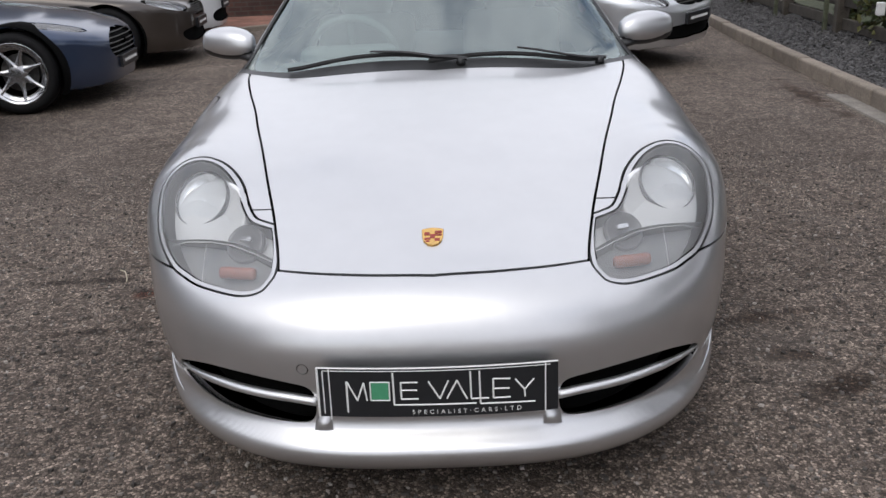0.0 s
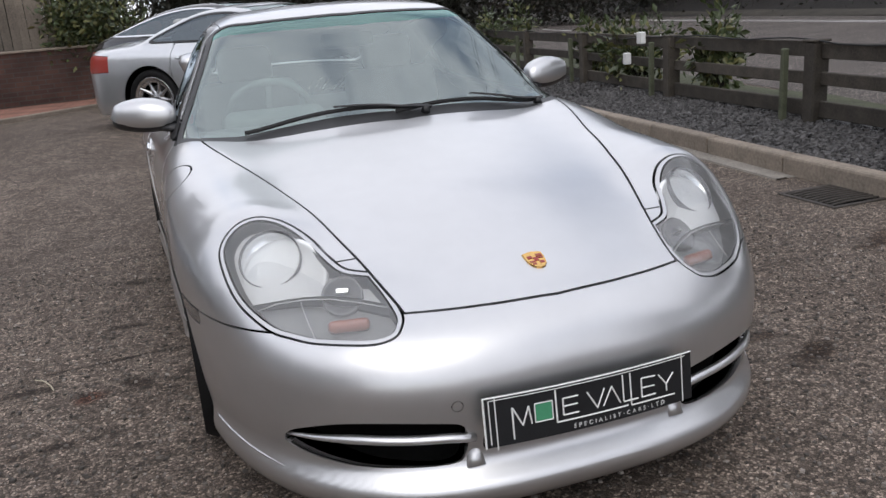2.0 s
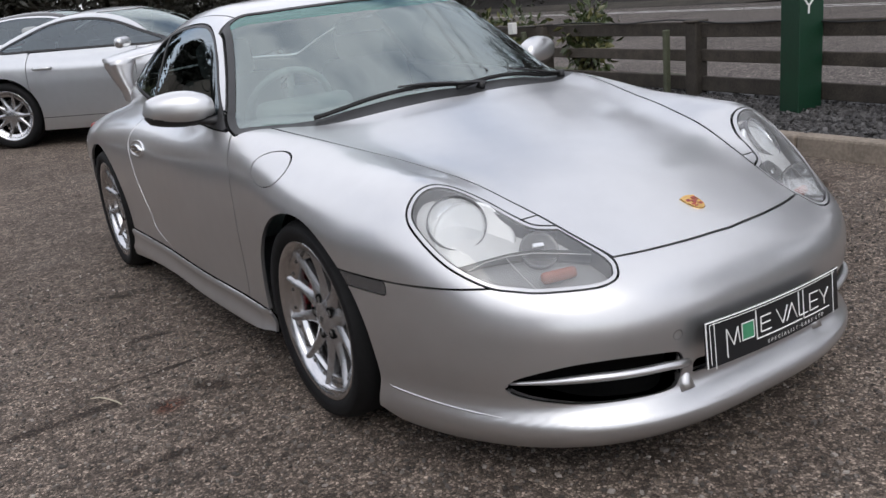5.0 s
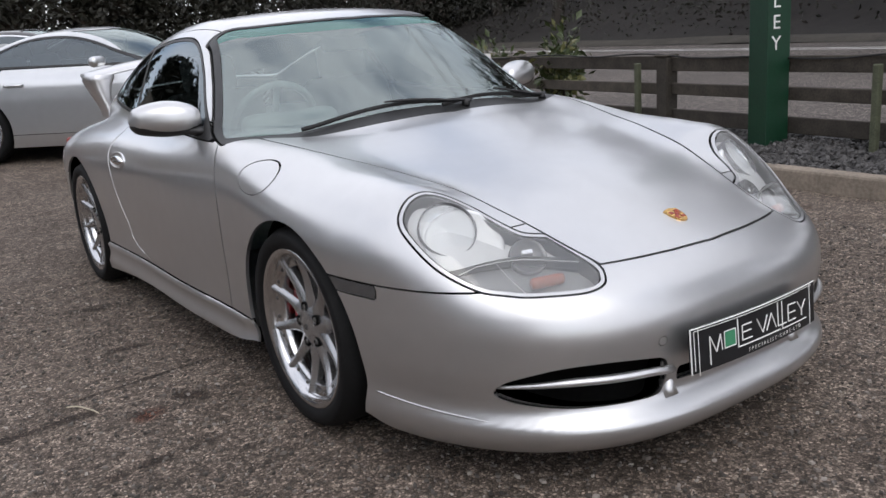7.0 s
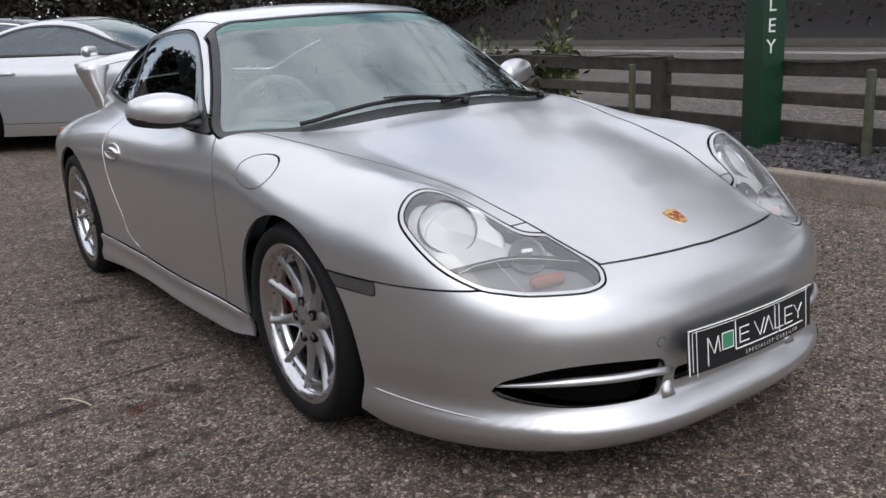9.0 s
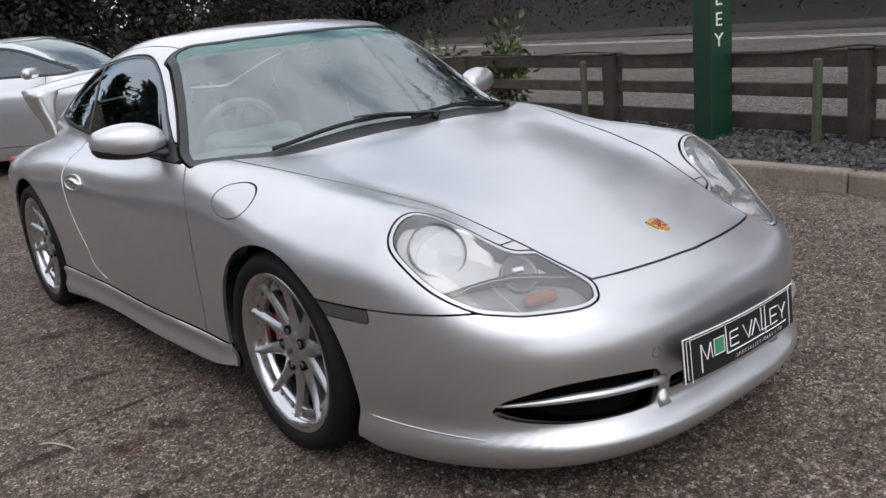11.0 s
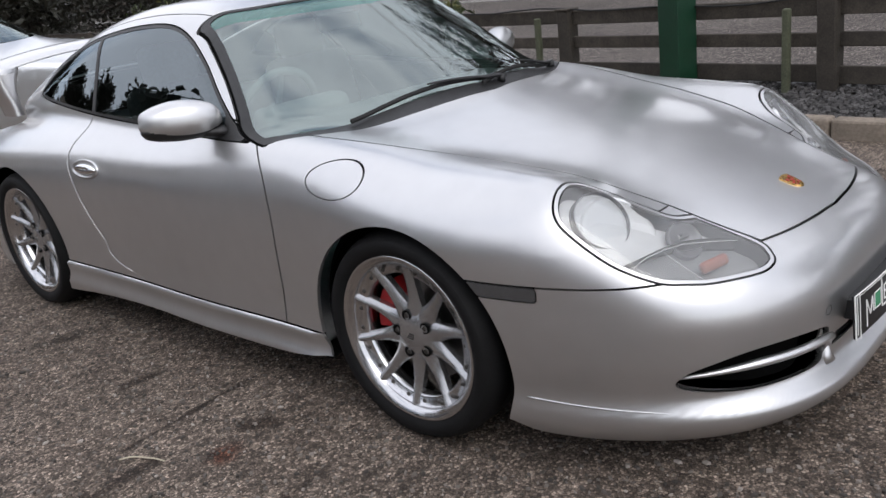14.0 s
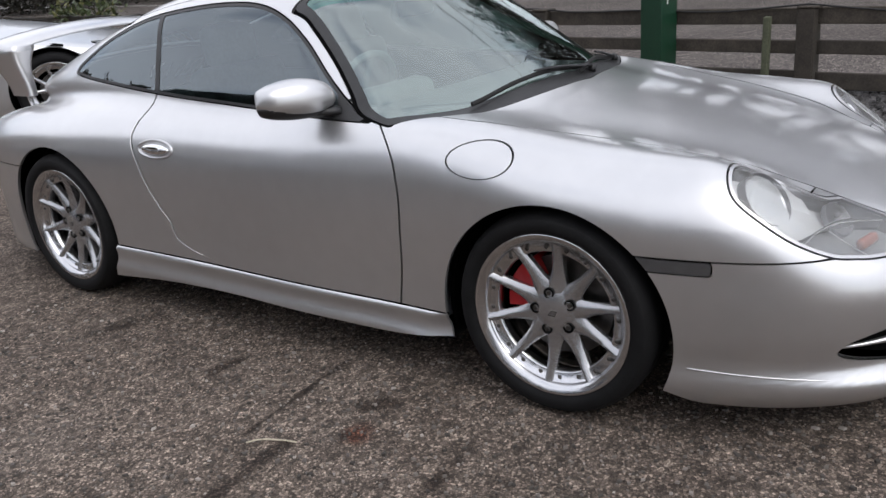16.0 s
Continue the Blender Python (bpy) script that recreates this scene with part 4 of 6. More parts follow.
# door handles
for sgn in (-1, 1):
    c = on_side(1.645, 0.708, sgn)
    nrm = Vector(sk.normals(np.array([on_side(1.645, 0.708, sgn)]))[0])

    def oval(ry, rz, out, cx=0.0, n=36):
        return [on_side(1.645 + cx + ry * math.cos(a), 0.708 + rz * math.sin(a), sgn, out) for a in np.linspace(0, 2 * math.pi, n, endpoint=False)]

    def rings_mesh(rings):
        b = bmesh.new()
        vr = [[b.verts.new(p) for p in r] for r in rings]
        for a, d in zip(vr[:-1], vr[1:]):
            for k in range(len(a)):
                b.faces.new((a[k], a[(k + 1) % len(a)], d[(k + 1) % len(d)], d[k]))
        b.faces.new(vr[-1])
        bmesh.ops.recalc_face_normals(b, faces=b.faces)
        return b
    hand = placed(part("door_pull", rings_mesh([oval(0.100, 0.037, 0.0), oval(0.099, 0.036, 0.006), oval(0.090, 0.029, 0.006), oval(0.086, 0.026, -0.002)]), PAINT, coupe, "oval silver door handle", True))
    placed(part("grip", rings_mesh([oval(0.078, 0.020, -0.001, -0.004), oval(0.075, 0.019, 0.010, -0.004), oval(0.062, 0.013, 0.015, -0.004), oval(0.03, 0.005, 0.0165, -0.004)]), CHROME, hand, "bright door pull", True))

# door mirrors
mirror_w = curve_fn((0, 0.0), (0.02, 0.38), (0.07, 0.62), (0.2, 0.86), (0.36, 0.98), (0.5, 1.0), (0.68, 0.91), (0.84, 0.74), (0.94, 0.50), (1.0, 0.0))
for sgn in (-1, 1):
    bm = bmesh.new()
    n, rings = 28, []
    for k in (1 - np.cos(np.linspace(0, math.pi, 26))) / 2:
        x = 0.735 + 0.240 * k
        w = float(mirror_w(k))
        ry, rz = 0.004 + 0.068 * w, 0.003 + 0.062 * w
        cy, cz = 0.835 + 0.085 * k, 0.915 + 0.010 * k
        ring = []
        for a in np.linspace(0, 2 * math.pi, n, endpoint=False):
            c, s_ = math.cos(a), math.sin(a)
            yy = math.copysign(abs(c) ** 0.85, c) * ry
            zz = math.copysign(abs(s_) ** 0.85, s_) * rz * (1.12 if s_ > 0 else 0.80)
            ring.append(bm.verts.new((sgn * x, cy + min(yy, ry * 0.72), cz + zz)))
        rings.append(ring)
    for a, b in zip(rings[:-1], rings[1:]):
        for k in range(n):
            bm.faces.new((a[k], a[(k + 1) % n], b[(k + 1) % n], b[k]))
    bm.faces.new(rings[0])
    bm.faces.new(rings[-1])
    bmesh.ops.recalc_face_normals(bm, faces=bm.faces)
    mir = placed(part("door_mirror", bm, PAINT, coupe, "rounded silver door mirror on a black foot", True))
    bm = bmesh.new()
    tube(bm, [(sgn * 0.735, 0.79, 0.872), (sgn * 0.76, 0.81, 0.874), (sgn * 0.80, 0.845, 0.878), (sgn * 0.84, 0.87, 0.887)], lambda k: 0.03 - 0.006 * k, 12, 0.6)
    placed(part("mirror_foot", bm, BLACK_TRIM, mir, "black mirror foot", True))
    # added black shell: the underside's shading is put into its colour
    bm = bmesh.new()
    under = []
    for k in (1 - np.cos(np.linspace(0.12, math.pi - 0.25, 18))) / 2:
        w = float(mirror_w(k))
        ring = [(math.cos(a) * (0.004 + 0.062 * w), -0.006 + (math.sin(a) * (0.003 + 0.045 * w) if math.sin(a) < 0 else 0)) for a in np.linspace(0, 2 * math.pi, 20, endpoint=False)]
        under.append([bm.verts.new((sgn * (0.735 + 0.240 * k), 0.835 + 0.085 * k + min(yy, 0.045 * w), 0.909 + 0.010 * k + zz)) for yy, zz in ring])
    for a, b in zip(under[:-1], under[1:]):
        for k in range(20):
            bm.faces.new((a[k], a[(k + 1) % 20], b[(k + 1) % 20], b[k]))
    bm.faces.new(under[0])
    bm.faces.new(under[-1])
    bmesh.ops.recalc_face_normals(bm, faces=bm.faces)
    placed(part("mirror_base", bm, BLACK_TRIM, mir, "black lower mirror shell", True))
    bm = bmesh.new()
    block(bm, (-0.045, 0, -0.030), (0.045, 0.003, 0.030), 0.0015)
    placed(part("mirror_glass", bm, CHROME, mir, "mirror glass")).matrix_world = pose(sgn * 0.872, 0.926, 0.922, 0, 0, sgn * 20)

# wipers
for x0, x1 in ((-0.53, 0.10), (-0.02, 0.60)):
    bm = bmesh.new()
    run = []
    for k in np.linspace(0, 1, 14):
        x = x0 + (x1 - x0) * k
        yb = float(cowl_y(abs(x))) + (0.050 if x0 < -0.3 else 0.038) + 0.03 * math.sin(math.pi * k)
        run.append(on_top(x, yb, 0.012))
    tube(bm, run, 0.0055, 6, 1.5)
    wiper = placed(part("wiper", bm, RUBBER, coupe, "black wiper parked on the scuttle"))
    bm = bmesh.new()
    arm = []
    for k in np.linspace(0.02, 0.72, 10):
        x = (x1 + 0.02) - (x1 - x0) * k * 0.75
        yb = float(cowl_y(abs(x))) + 0.03 + 0.055 * k / 0.72
        arm.append(on_top(x, yb, 0.016 + 0.012 * math.sin(math.pi * k)))
    tube(bm, arm, lambda k: 0.011 - 0.005 * k, 6, 0.6)
    placed(part("wiper_arm", bm, BLACK_TRIM, wiper))
    bm = bmesh.new()
    tube(bm, [on_top(x1 - 0.01, float(cowl_y(abs(x1 - 0.01))) + 0.03, h) for h in (0.0, 0.012, 0.022)], lambda k: 0.017 - 0.006 * k, 14)
    placed(part("wiper_pivot", bm, BLACK_TRIM, wiper, "", True))

# rear wing
bm = bmesh.new()
rings = []
for x in np.linspace(-0.60, 0.60, 31):
    a = abs(x) / 0.60
    cy, cz, ch = 3.12 + 0.03 * a, 1.040 + 0.065 * (1 - a ** 2), 0.135 - 0.015 * a
    rings.append([bm.verts.new((x, cy + ch * math.cos(t), cz + (0.022 * math.sin(t) * (1 if math.sin(t) > 0 else 0.7)) + 0.10 * ch * math.cos(t))) for t in np.linspace(0, 2 * math.pi, 20, endpoint=False)])
for a, b in zip(rings[:-1], rings[1:]):
    for k in range(20):
        bm.faces.new((a[k], a[(k + 1) % 20], b[(k + 1) % 20], b[k]))
bm.faces.new(rings[0])
bm.faces.new(rings[-1])
bmesh.ops.recalc_face_normals(bm, faces=bm.faces)
wing_ob = placed(part("rear_wing", bm, PAINT, coupe, "silver fixed rear wing on curved side supports", True))
horn = curve_fn((0.80, 0.470), (0.86, 0.478), (0.90, 0.484), (0.95, 0.482), (1.0, 0.468), (1.035, 0.448), (1.05, 0.440))
horn_out = curve_fn((0.80, 0.530), (0.86, 0.540), (0.90, 0.558), (0.95, 0.583), (1.0, 0.603), (1.035, 0.612), (1.05, 0.606))
for sgn in (-1, 1):
    bm = bmesh.new()
    rings = []
    for z in (0.80, 0.84, 0.88, 0.91, 0.94, 0.97, 1.0, 1.02, 1.035, 1.045, 1.052):
        x0, x1 = float(horn(z)), float(horn_out(z))
        y0, y1 = 3.06 - 0.06 * (z - 0.8) / 0.25, 3.23 + 0.04 * (z - 0.8) / 0.25
        sq = 1.0 if z < 1.04 else 0.93
        ring = []
        for t in np.linspace(0, 2 * math.pi, 28, endpoint=False):
            c, d = math.cos(t), math.sin(t)
            ring.append(bm.verts.new((sgn * ((x0 + x1) / 2 + sq * (x1 - x0) / 2 * math.copysign(abs(c) ** 0.55, c)), (y0 + y1) / 2 + sq * (y1 - y0) / 2 * math.copysign(abs(d) ** 0.55, d), z)))
        rings.append(ring)
    for a, b in zip(rings[:-1], rings[1:]):
        for k in range(28):
            bm.faces.new((a[k], a[(k + 1) % 28], b[(k + 1) % 28], b[k]))
    bm.faces.new(rings[-1])
    bmesh.ops.recalc_face_normals(bm, faces=bm.faces)
    placed(part("wing_support", bm, PAINT, wing_ob, "curved silver wing support", True))
for sgn in (-1, 1):
    bm = bmesh.new()
    block(bm, (-0.10, -0.03, -0.035), (0.10, 0.03, 0.035), 0.025, segs=3)
    placed(part("tail_lamp", bm, BADGE_RED, coupe, "red tail lamp", True)).matrix_world = pose(sgn * 0.66, 3.24, 0.66, 0, 0, sgn * 38)

# cabin
bm = bmesh.new()
block(bm, (-0.66, 0.48, 0.62), (0.66, 0.86, 0.845), 0.05, segs=3)
block(bm, (-0.56, 0.80, 0.80), (-0.16, 0.92, 0.90), 0.04, segs=3)
placed(part("dashboard", bm, DASH, coupe, "grey dashboard with an instrument hood", True))
bm = bmesh.new()
lathe(bm, [(0.185 + 0.015 * math.cos(a), 0.015 * math.sin(a)) for a in np.linspace(0, 2 * math.pi, 10, endpoint=False)], 40, close=True)
for a in (0, 130, 230):
    block(bm, (-0.008, -0.014, 0.0), (0.008, 0.014, 0.18), 0.004, pose(0, 0, 0, a, 0, 0))
lathe(bm, [(0.055, -0.02), (0.055, 0.015), (0.001, 0.03)], 24)
wheel_ob = placed(part("steering_wheel", bm, LEATHER, coupe, "grey leather steering wheel", True))
wheel_ob.matrix_world = axis_pose((-0.36, 1.02, 0.83), (0, 1, 0.42))
for x in (-0.36, 0.36):
    bm = bmesh.new()
    block(bm, (x - 0.25, 1.15, 0.28), (x + 0.25, 1.62, 0.46), 0.06, segs=3)
    seat = placed(part("seat", bm, LEATHER, coupe, "grey leather sports seat", True))
    bm = bmesh.new()
    block(bm, (-0.24, -0.06, 0), (0.24, 0.06, 0.56), 0.055, pose(x, 1.56, 0.42, -14, 0, 0), 3)
    placed(part("backrest", bm, LEATHER, seat, "", True))
    bm = bmesh.new()
    block(bm, (-0.13, -0.045, 0), (0.13, 0.045, 0.17), 0.04, pose(x, 1.70, 0.955, -10, 0, 0), 3)
    placed(part("headrest", bm, LEATHER, seat, "", True))
bm = bmesh.new()
block(bm, (-0.6, 1.85, 0.35), (0.6, 2.5, 0.80), 0.08, segs=3)
block(bm, (-0.75, 0.45, 0.16), (0.75, 2.4, 0.24), 0.02)
placed(part("cabin_trim", bm, DASH, coupe, "grey rear shelf and floor", True))
bm = bmesh.new()
block(bm, (-0.11, -0.015, -0.03), (0.11, 0.015, 0.03), 0.012, segs=3)
placed(part("cabin_mirror", bm, BLACK_TRIM, coupe, "", True)).matrix_world = pose(0, 1.0, 1.135, -12, 0, 0)

# ---- ground, road, kerb, fence ----
def asphalt(name, base, stone, scale, stains=True):
    m = bpy.data.materials.new(name)
    m.use_nodes = True
    nt = m.node_tree
    b = nt.nodes["Principled BSDF"]
    co = nt.nodes.new("ShaderNodeTexCoord")

    def nz(kind, sc, det=3, **kw):
        n = nt.nodes.new(kind)
        n.inputs["Scale"].default_value = sc
        if "Detail" in n.inputs:
            n.inputs["Detail"].default_value = det
        nt.links.new(co.outputs["Object"], n.inputs["Vector"])
        return n

    def ramp(src, p0, c0, p1, c1):
        r = nt.nodes.new("ShaderNodeValToRGB")
        r.color_ramp.elements[0].position, r.color_ramp.elements[1].position = p0, p1
        r.color_ramp.elements[0].color, r.color_ramp.elements[1].color = (*c0, 1), (*c1, 1)
        nt.links.new(src, r.inputs[0])
        return r.outputs[0]

    def mix(kind, fac, a, c):
        x = nt.nodes.new("ShaderNodeMix")
        x.data_type, x.blend_type = "RGBA", kind
        for sock, val in (("Factor", fac), ("A", a), ("B", c)):
            s = [i for i in x.inputs if i.name == sock and (i.type == "RGBA" if sock != "Factor" else i.type == "VALUE")][0]
            if isinstance(val, (int, float)):
                s.default_value = val
            elif isinstance(val, tuple):
                s.default_value = (*val, 1)
            else:
                nt.links.new(val, s)
        return [o for o in x.outputs if o.type == "RGBA"][0]
    chips = nz("ShaderNodeTexVoronoi", scale, 0)
    edges = nz("ShaderNodeTexVoronoi", scale, 0)
    edges.feature = "DISTANCE_TO_EDGE"
    clump = nz("ShaderNodeTexNoise", 24.0, 4)
    patch = nz("ShaderNodeTexNoise", 6.5, 5)
    big = nz("ShaderNodeTexNoise", 0.55, 6)
    mid = nz("ShaderNodeTexNoise", 2.6, 7)
    sep = nt.nodes.new("ShaderNodeSeparateColor")
    nt.links.new(chips.outputs["Color"], sep.inputs[0])
    chip = nt.nodes.new("ShaderNodeValToRGB")
    for pos, k in ((0.0, 0.45), (0.40, 0.82), (0.70, 1.25), (0.90, 1.9), (1.0, 3.2)):
        e = chip.color_ramp.elements[0] if pos == 0 else chip.color_ramp.elements[-1] if pos == 1 else chip.color_ramp.elements.new(pos)
        e.position, e.color = pos, (*(c * k for c in base), 1)
    nt.links.new(sep.outputs[0], chip.inputs[0])
    col = mix("MIX", ramp(sep.outputs[1], 0.90, (0, 0, 0), 0.97, (0.9, 0.9, 0.9)), chip.outputs[0], stone)
    col = mix("MULTIPLY", 1.0, col, ramp(edges.outputs["Distance"], 0.0, (0.28, 0.27, 0.26), 0.14, (1.08, 1.08, 1.08)))
    col = mix("MULTIPLY", 1.0, col, ramp(clump.outputs[0], 0.33, (0.62, 0.61, 0.60), 0.67, (1.42, 1.41, 1.40)))
    col = mix("MULTIPLY", 1.0, col, ramp(patch.outputs[0], 0.33, (0.84, 0.83, 0.82), 0.67, (1.16, 1.16, 1.15)))
    col = mix("MULTIPLY", 1.0, col, ramp(big.outputs[0], 0.3, (0.82, 0.80, 0.78), 0.7, (1.2, 1.18, 1.15)))
    if stains:
        col = mix("MULTIPLY", 1.0, col, ramp(mid.outputs[0], 0.22, (0.78, 0.76, 0.74), 0.62, (1.08, 1.08, 1.08)))
        wob = nz("ShaderNodeTexNoise", 7.0, 6)
        for px_, py_, ang, rx_, ry_, tone in STAINS_AND_SHADE:
            mp = nt.nodes.new("ShaderNodeMapping")
            mp.vector_type = "TEXTURE"
            mp.inputs["Location"].default_value, mp.inputs["Rotation"].default_value, mp.inputs["Scale"].default_value = (px_, py_, 0), (0, 0, radians(ang)), (rx_ * 2, ry_ * 2, 1)
            nt.links.new(co.outputs["Object"], mp.inputs["Vector"])
            ln_ = nt.nodes.new("ShaderNodeVectorMath")
            ln_.operation = "LENGTH"
            nt.links.new(mp.outputs[0], ln_.inputs[0])
            ad = nt.nodes.new("ShaderNodeMath")
            ad.operation = "MULTIPLY_ADD"
            ad.inputs[1].default_value = 1.1
            nt.links.new(wob.outputs[0], ad.inputs[0])
            nt.links.new(ln_.outputs["Value"], ad.inputs[2])
            col = mix("MULTIPLY", 1.0, col, ramp(ad.outputs[0], 0.66, tuple(c ** 1.5 for c in tone), 0.90, (1, 1, 1)))
        dust = nz("ShaderNodeTexNoise", 1.3, 8)
        col = mix("MIX", ramp(dust.outputs[0], 0.6, (0, 0, 0), 0.78, (0.35, 0.35, 0.35)), col, (0.13, 0.113, 0.099))
    nt.links.new(col, b.inputs["Base Color"])
    b.inputs["Roughness"].default_value = 0.88
    b.inputs["Specular IOR Level"].default_value = 0.3
    bump = nt.nodes.new("ShaderNodeBump")
    bump.inputs["Strength"].default_value, bump.inputs["Distance"].default_value = 0.9, 0.005
    nt.links.new(edges.outputs["Distance"], bump.inputs["Height"])
    bump2 = nt.nodes.new("ShaderNodeBump")
    bump2.inputs["Strength"].default_value, bump2.inputs["Distance"].default_value = 0.5, 0.01
    nt.links.new(mid.outputs[0], bump2.inputs["Height"])
    nt.links.new(bump2.outputs[0], bump.inputs["Normal"])
    nt.links.new(bump.outputs[0], b.inputs["Normal"])
    return m


# first patch paints in shade left of the nose, second darkens the front
STAINS_AND_SHADE = ((-1.9, -1.1, 20, 1.0, 0.7, (0.72, 0.71, 0.70)), (0.2, -1.9, 0, 1.3, 0.35, (0.80, 0.79, 0.78)), (-1.02, 1.83, -17, 0.30, 0.10, (0.40, 0.38, 0.36)), (-1.07, 1.16, -4, 0.17, 0.06, (0.45, 0.42, 0.40)), (-1.18, 0.77, 4, 0.50, 0.022, (0.35, 0.33, 0.31)),
          (-1.02, 0.49, -50, 0.12, 0.07, (0.45, 0.42, 0.40)), (-1.19, 0.45, 0, 0.10, 0.09, (0.62, 0.42, 0.36)), (1.18, -0.46, 20, 0.26, 0.10, (0.42, 0.37, 0.33)), (1.12, 0.05, 10, 0.30, 0.08, (0.50, 0.44, 0.40)),
          (1.10, -0.24, 0, 0.22, 0.07, (0.52, 0.46, 0.42)), (2.95, 4.2, 85, 1.3, 0.16, (0.50, 0.42, 0.36)), (2.45, 0.43, 20, 0.4, 0.12, (0.5, 0.44, 0.40)), (-1.55, 0.60, 2, 0.40, 0.05, (0.45, 0.43, 0.42)), (-1.27, 0.10, 10, 0.3, 0.06, (0.5, 0.47, 0.45)))
YARD = asphalt("yard_asphalt", (0.120, 0.099, 0.085), (0.29, 0.25, 0.215), 122.0)
ROADWAY = asphalt("road_asphalt", (0.108, 0.097, 0.092), (0.16, 0.147, 0.14), 60.0, False)
KERB = material("kerb_stone", (0.21, 0.175, 0.14), 0.9, 0, 5, 0.35, 0.6, 90, rand=0.12)
CHANNEL = material("drain_channel", (0.20, 0.18, 0.155), 0.9, 0, 7, 0.35, 0.5, 90)
IRON = material("cast_iron", (0.06, 0.052, 0.045), 0.6, 0.5, 25, 0.4, 0.3, 200)
TIMBER = material("weathered_timber", (0.048, 0.040, 0.031), 0.85, 0, 9, 0.45, 0.6, 70, rand=0.25)
STAKE = material("green_timber", (0.075, 0.082, 0.05), 0.85, 0, 9, 0.4, 0.5, 70)
POST_GREEN = material("green_post_paint", (0.005, 0.036, 0.017), 0.4, 0, 6, 0.2, 0.15, 90)
GRASS = material("verge_grass", (0.050, 0.055, 0.028), 0.9, 0, 3, 0.5, 0.8, 120)
DRY_VERGE = material("dry_verge", (0.046, 0.040, 0.031), 0.95, 0, 1.2, 0.5, 0.8, 60)
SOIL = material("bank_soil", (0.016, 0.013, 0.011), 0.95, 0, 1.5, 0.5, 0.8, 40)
BARK = material("bark", (0.036, 0.030, 0.025), 0.95, 0, 5, 0.4, 0.8, 40, rand=0.25)
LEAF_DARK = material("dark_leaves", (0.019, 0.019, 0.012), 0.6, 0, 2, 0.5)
LEAF = material("laurel_leaves", (0.045, 0.062, 0.020), 0.45, 0, 7, 0.5)
LEAF_TIP = material("pale_laurel_leaves", (0.13, 0.13, 0.045), 0.45, 0, 7, 0.4)
SLATE = material("slate_chips", (0.055, 0.053, 0.053), 0.7, 0, 14, 0.55, 0.4, 120)
WHITE_PAINT = material("road_paint", (0.72, 0.71, 0.68), 0.8, 0, 4, 0.15, 0.3, 60)
PLASTIC_WHITE = material("white_plastic", (0.7, 0.7, 0.68), 0.45, 0, 9, 0.1)
STRAW = material("dry_twig", (0.45, 0.40, 0.30), 0.8, 0, 60, 0.2)
FENCE_PANEL = material("grey_board", (0.15, 0.125, 0.10), 0.85, 0, 5, 0.4, 0.5, 50, rand=0.25)


def brick_material(name, c1, c2, mortar, sx, sz, bump=0.6):
    m = material(name, c1, 0.9)
    nt = m.node_tree
    co = nt.nodes.new("ShaderNodeTexCoord")
    mp = nt.nodes.new("ShaderNodeMapping")
    br = nt.nodes.new("ShaderNodeTexBrick")
    br.inputs["Color1"].default_value, br.inputs["Color2"].default_value, br.inputs["Mortar"].default_value = (*c1, 1), (*c2, 1), (*mortar, 1)
    br.inputs["Scale"].default_value, br.inputs["Brick Width"].default_value, br.inputs["Row Height"].default_value, br.inputs["Mortar Size"].default_value = 1.0, sx, sz, 0.008
    nt.links.new(co.outputs["UV"], br.inputs["Vector"])
    nz = nt.nodes.new("ShaderNodeTexNoise")
    nz.inputs["Scale"].default_value, nz.inputs["Detail"].default_value = 2.0, 8
    nt.links.new(co.outputs["Object"], nz.inputs["Vector"])
    rp = nt.nodes.new("ShaderNodeValToRGB")
    rp.color_ramp.elements[0].position, rp.color_ramp.elements[0].color = 0.3, (0.5, 0.48, 0.47, 1)
    rp.color_ramp.elements[1].position, rp.color_ramp.elements[1].color = 0.7, (1.2, 1.2, 1.2, 1)
    nt.links.new(nz.outputs[0], rp.inputs[0])
    mx = nt.nodes.new("ShaderNodeMix")
    mx.data_type, mx.blend_type = "RGBA", "MULTIPLY"
    mx.inputs["Factor"].default_value = 1
    nt.links.new(br.outputs["Color"], mx.inputs["A"])
    nt.links.new(rp.outputs[0], mx.inputs["B"])
    nt.links.new(mx.outputs["Result"], nt.nodes["Principled BSDF"].inputs["Base Color"])
    bp = nt.nodes.new("ShaderNodeBump")
    bp.inputs["Strength"].default_value, bp.inputs["Distance"].default_value = bump, 0.01
    bp.invert = True
    nt.links.new(br.outputs["Fac"], bp.inputs["Height"])
    nt.links.new(bp.outputs[0], nt.nodes["Principled BSDF"].inputs["Normal"])
    return m


BRICK_RED = brick_material("old_red_brick", (0.065, 0.034, 0.028), (0.10, 0.05, 0.038), (0.075, 0.065, 0.058), 0.225, 0.075)
PAVING = brick_material("red_block_paving", (0.27, 0.125, 0.09), (0.34, 0.16, 0.115), (0.16, 0.11, 0.08), 0.21, 0.105)

ROAD_TURN = -10.2
ROAD = pose(0, 0, 0, 0, 0, ROAD_TURN)


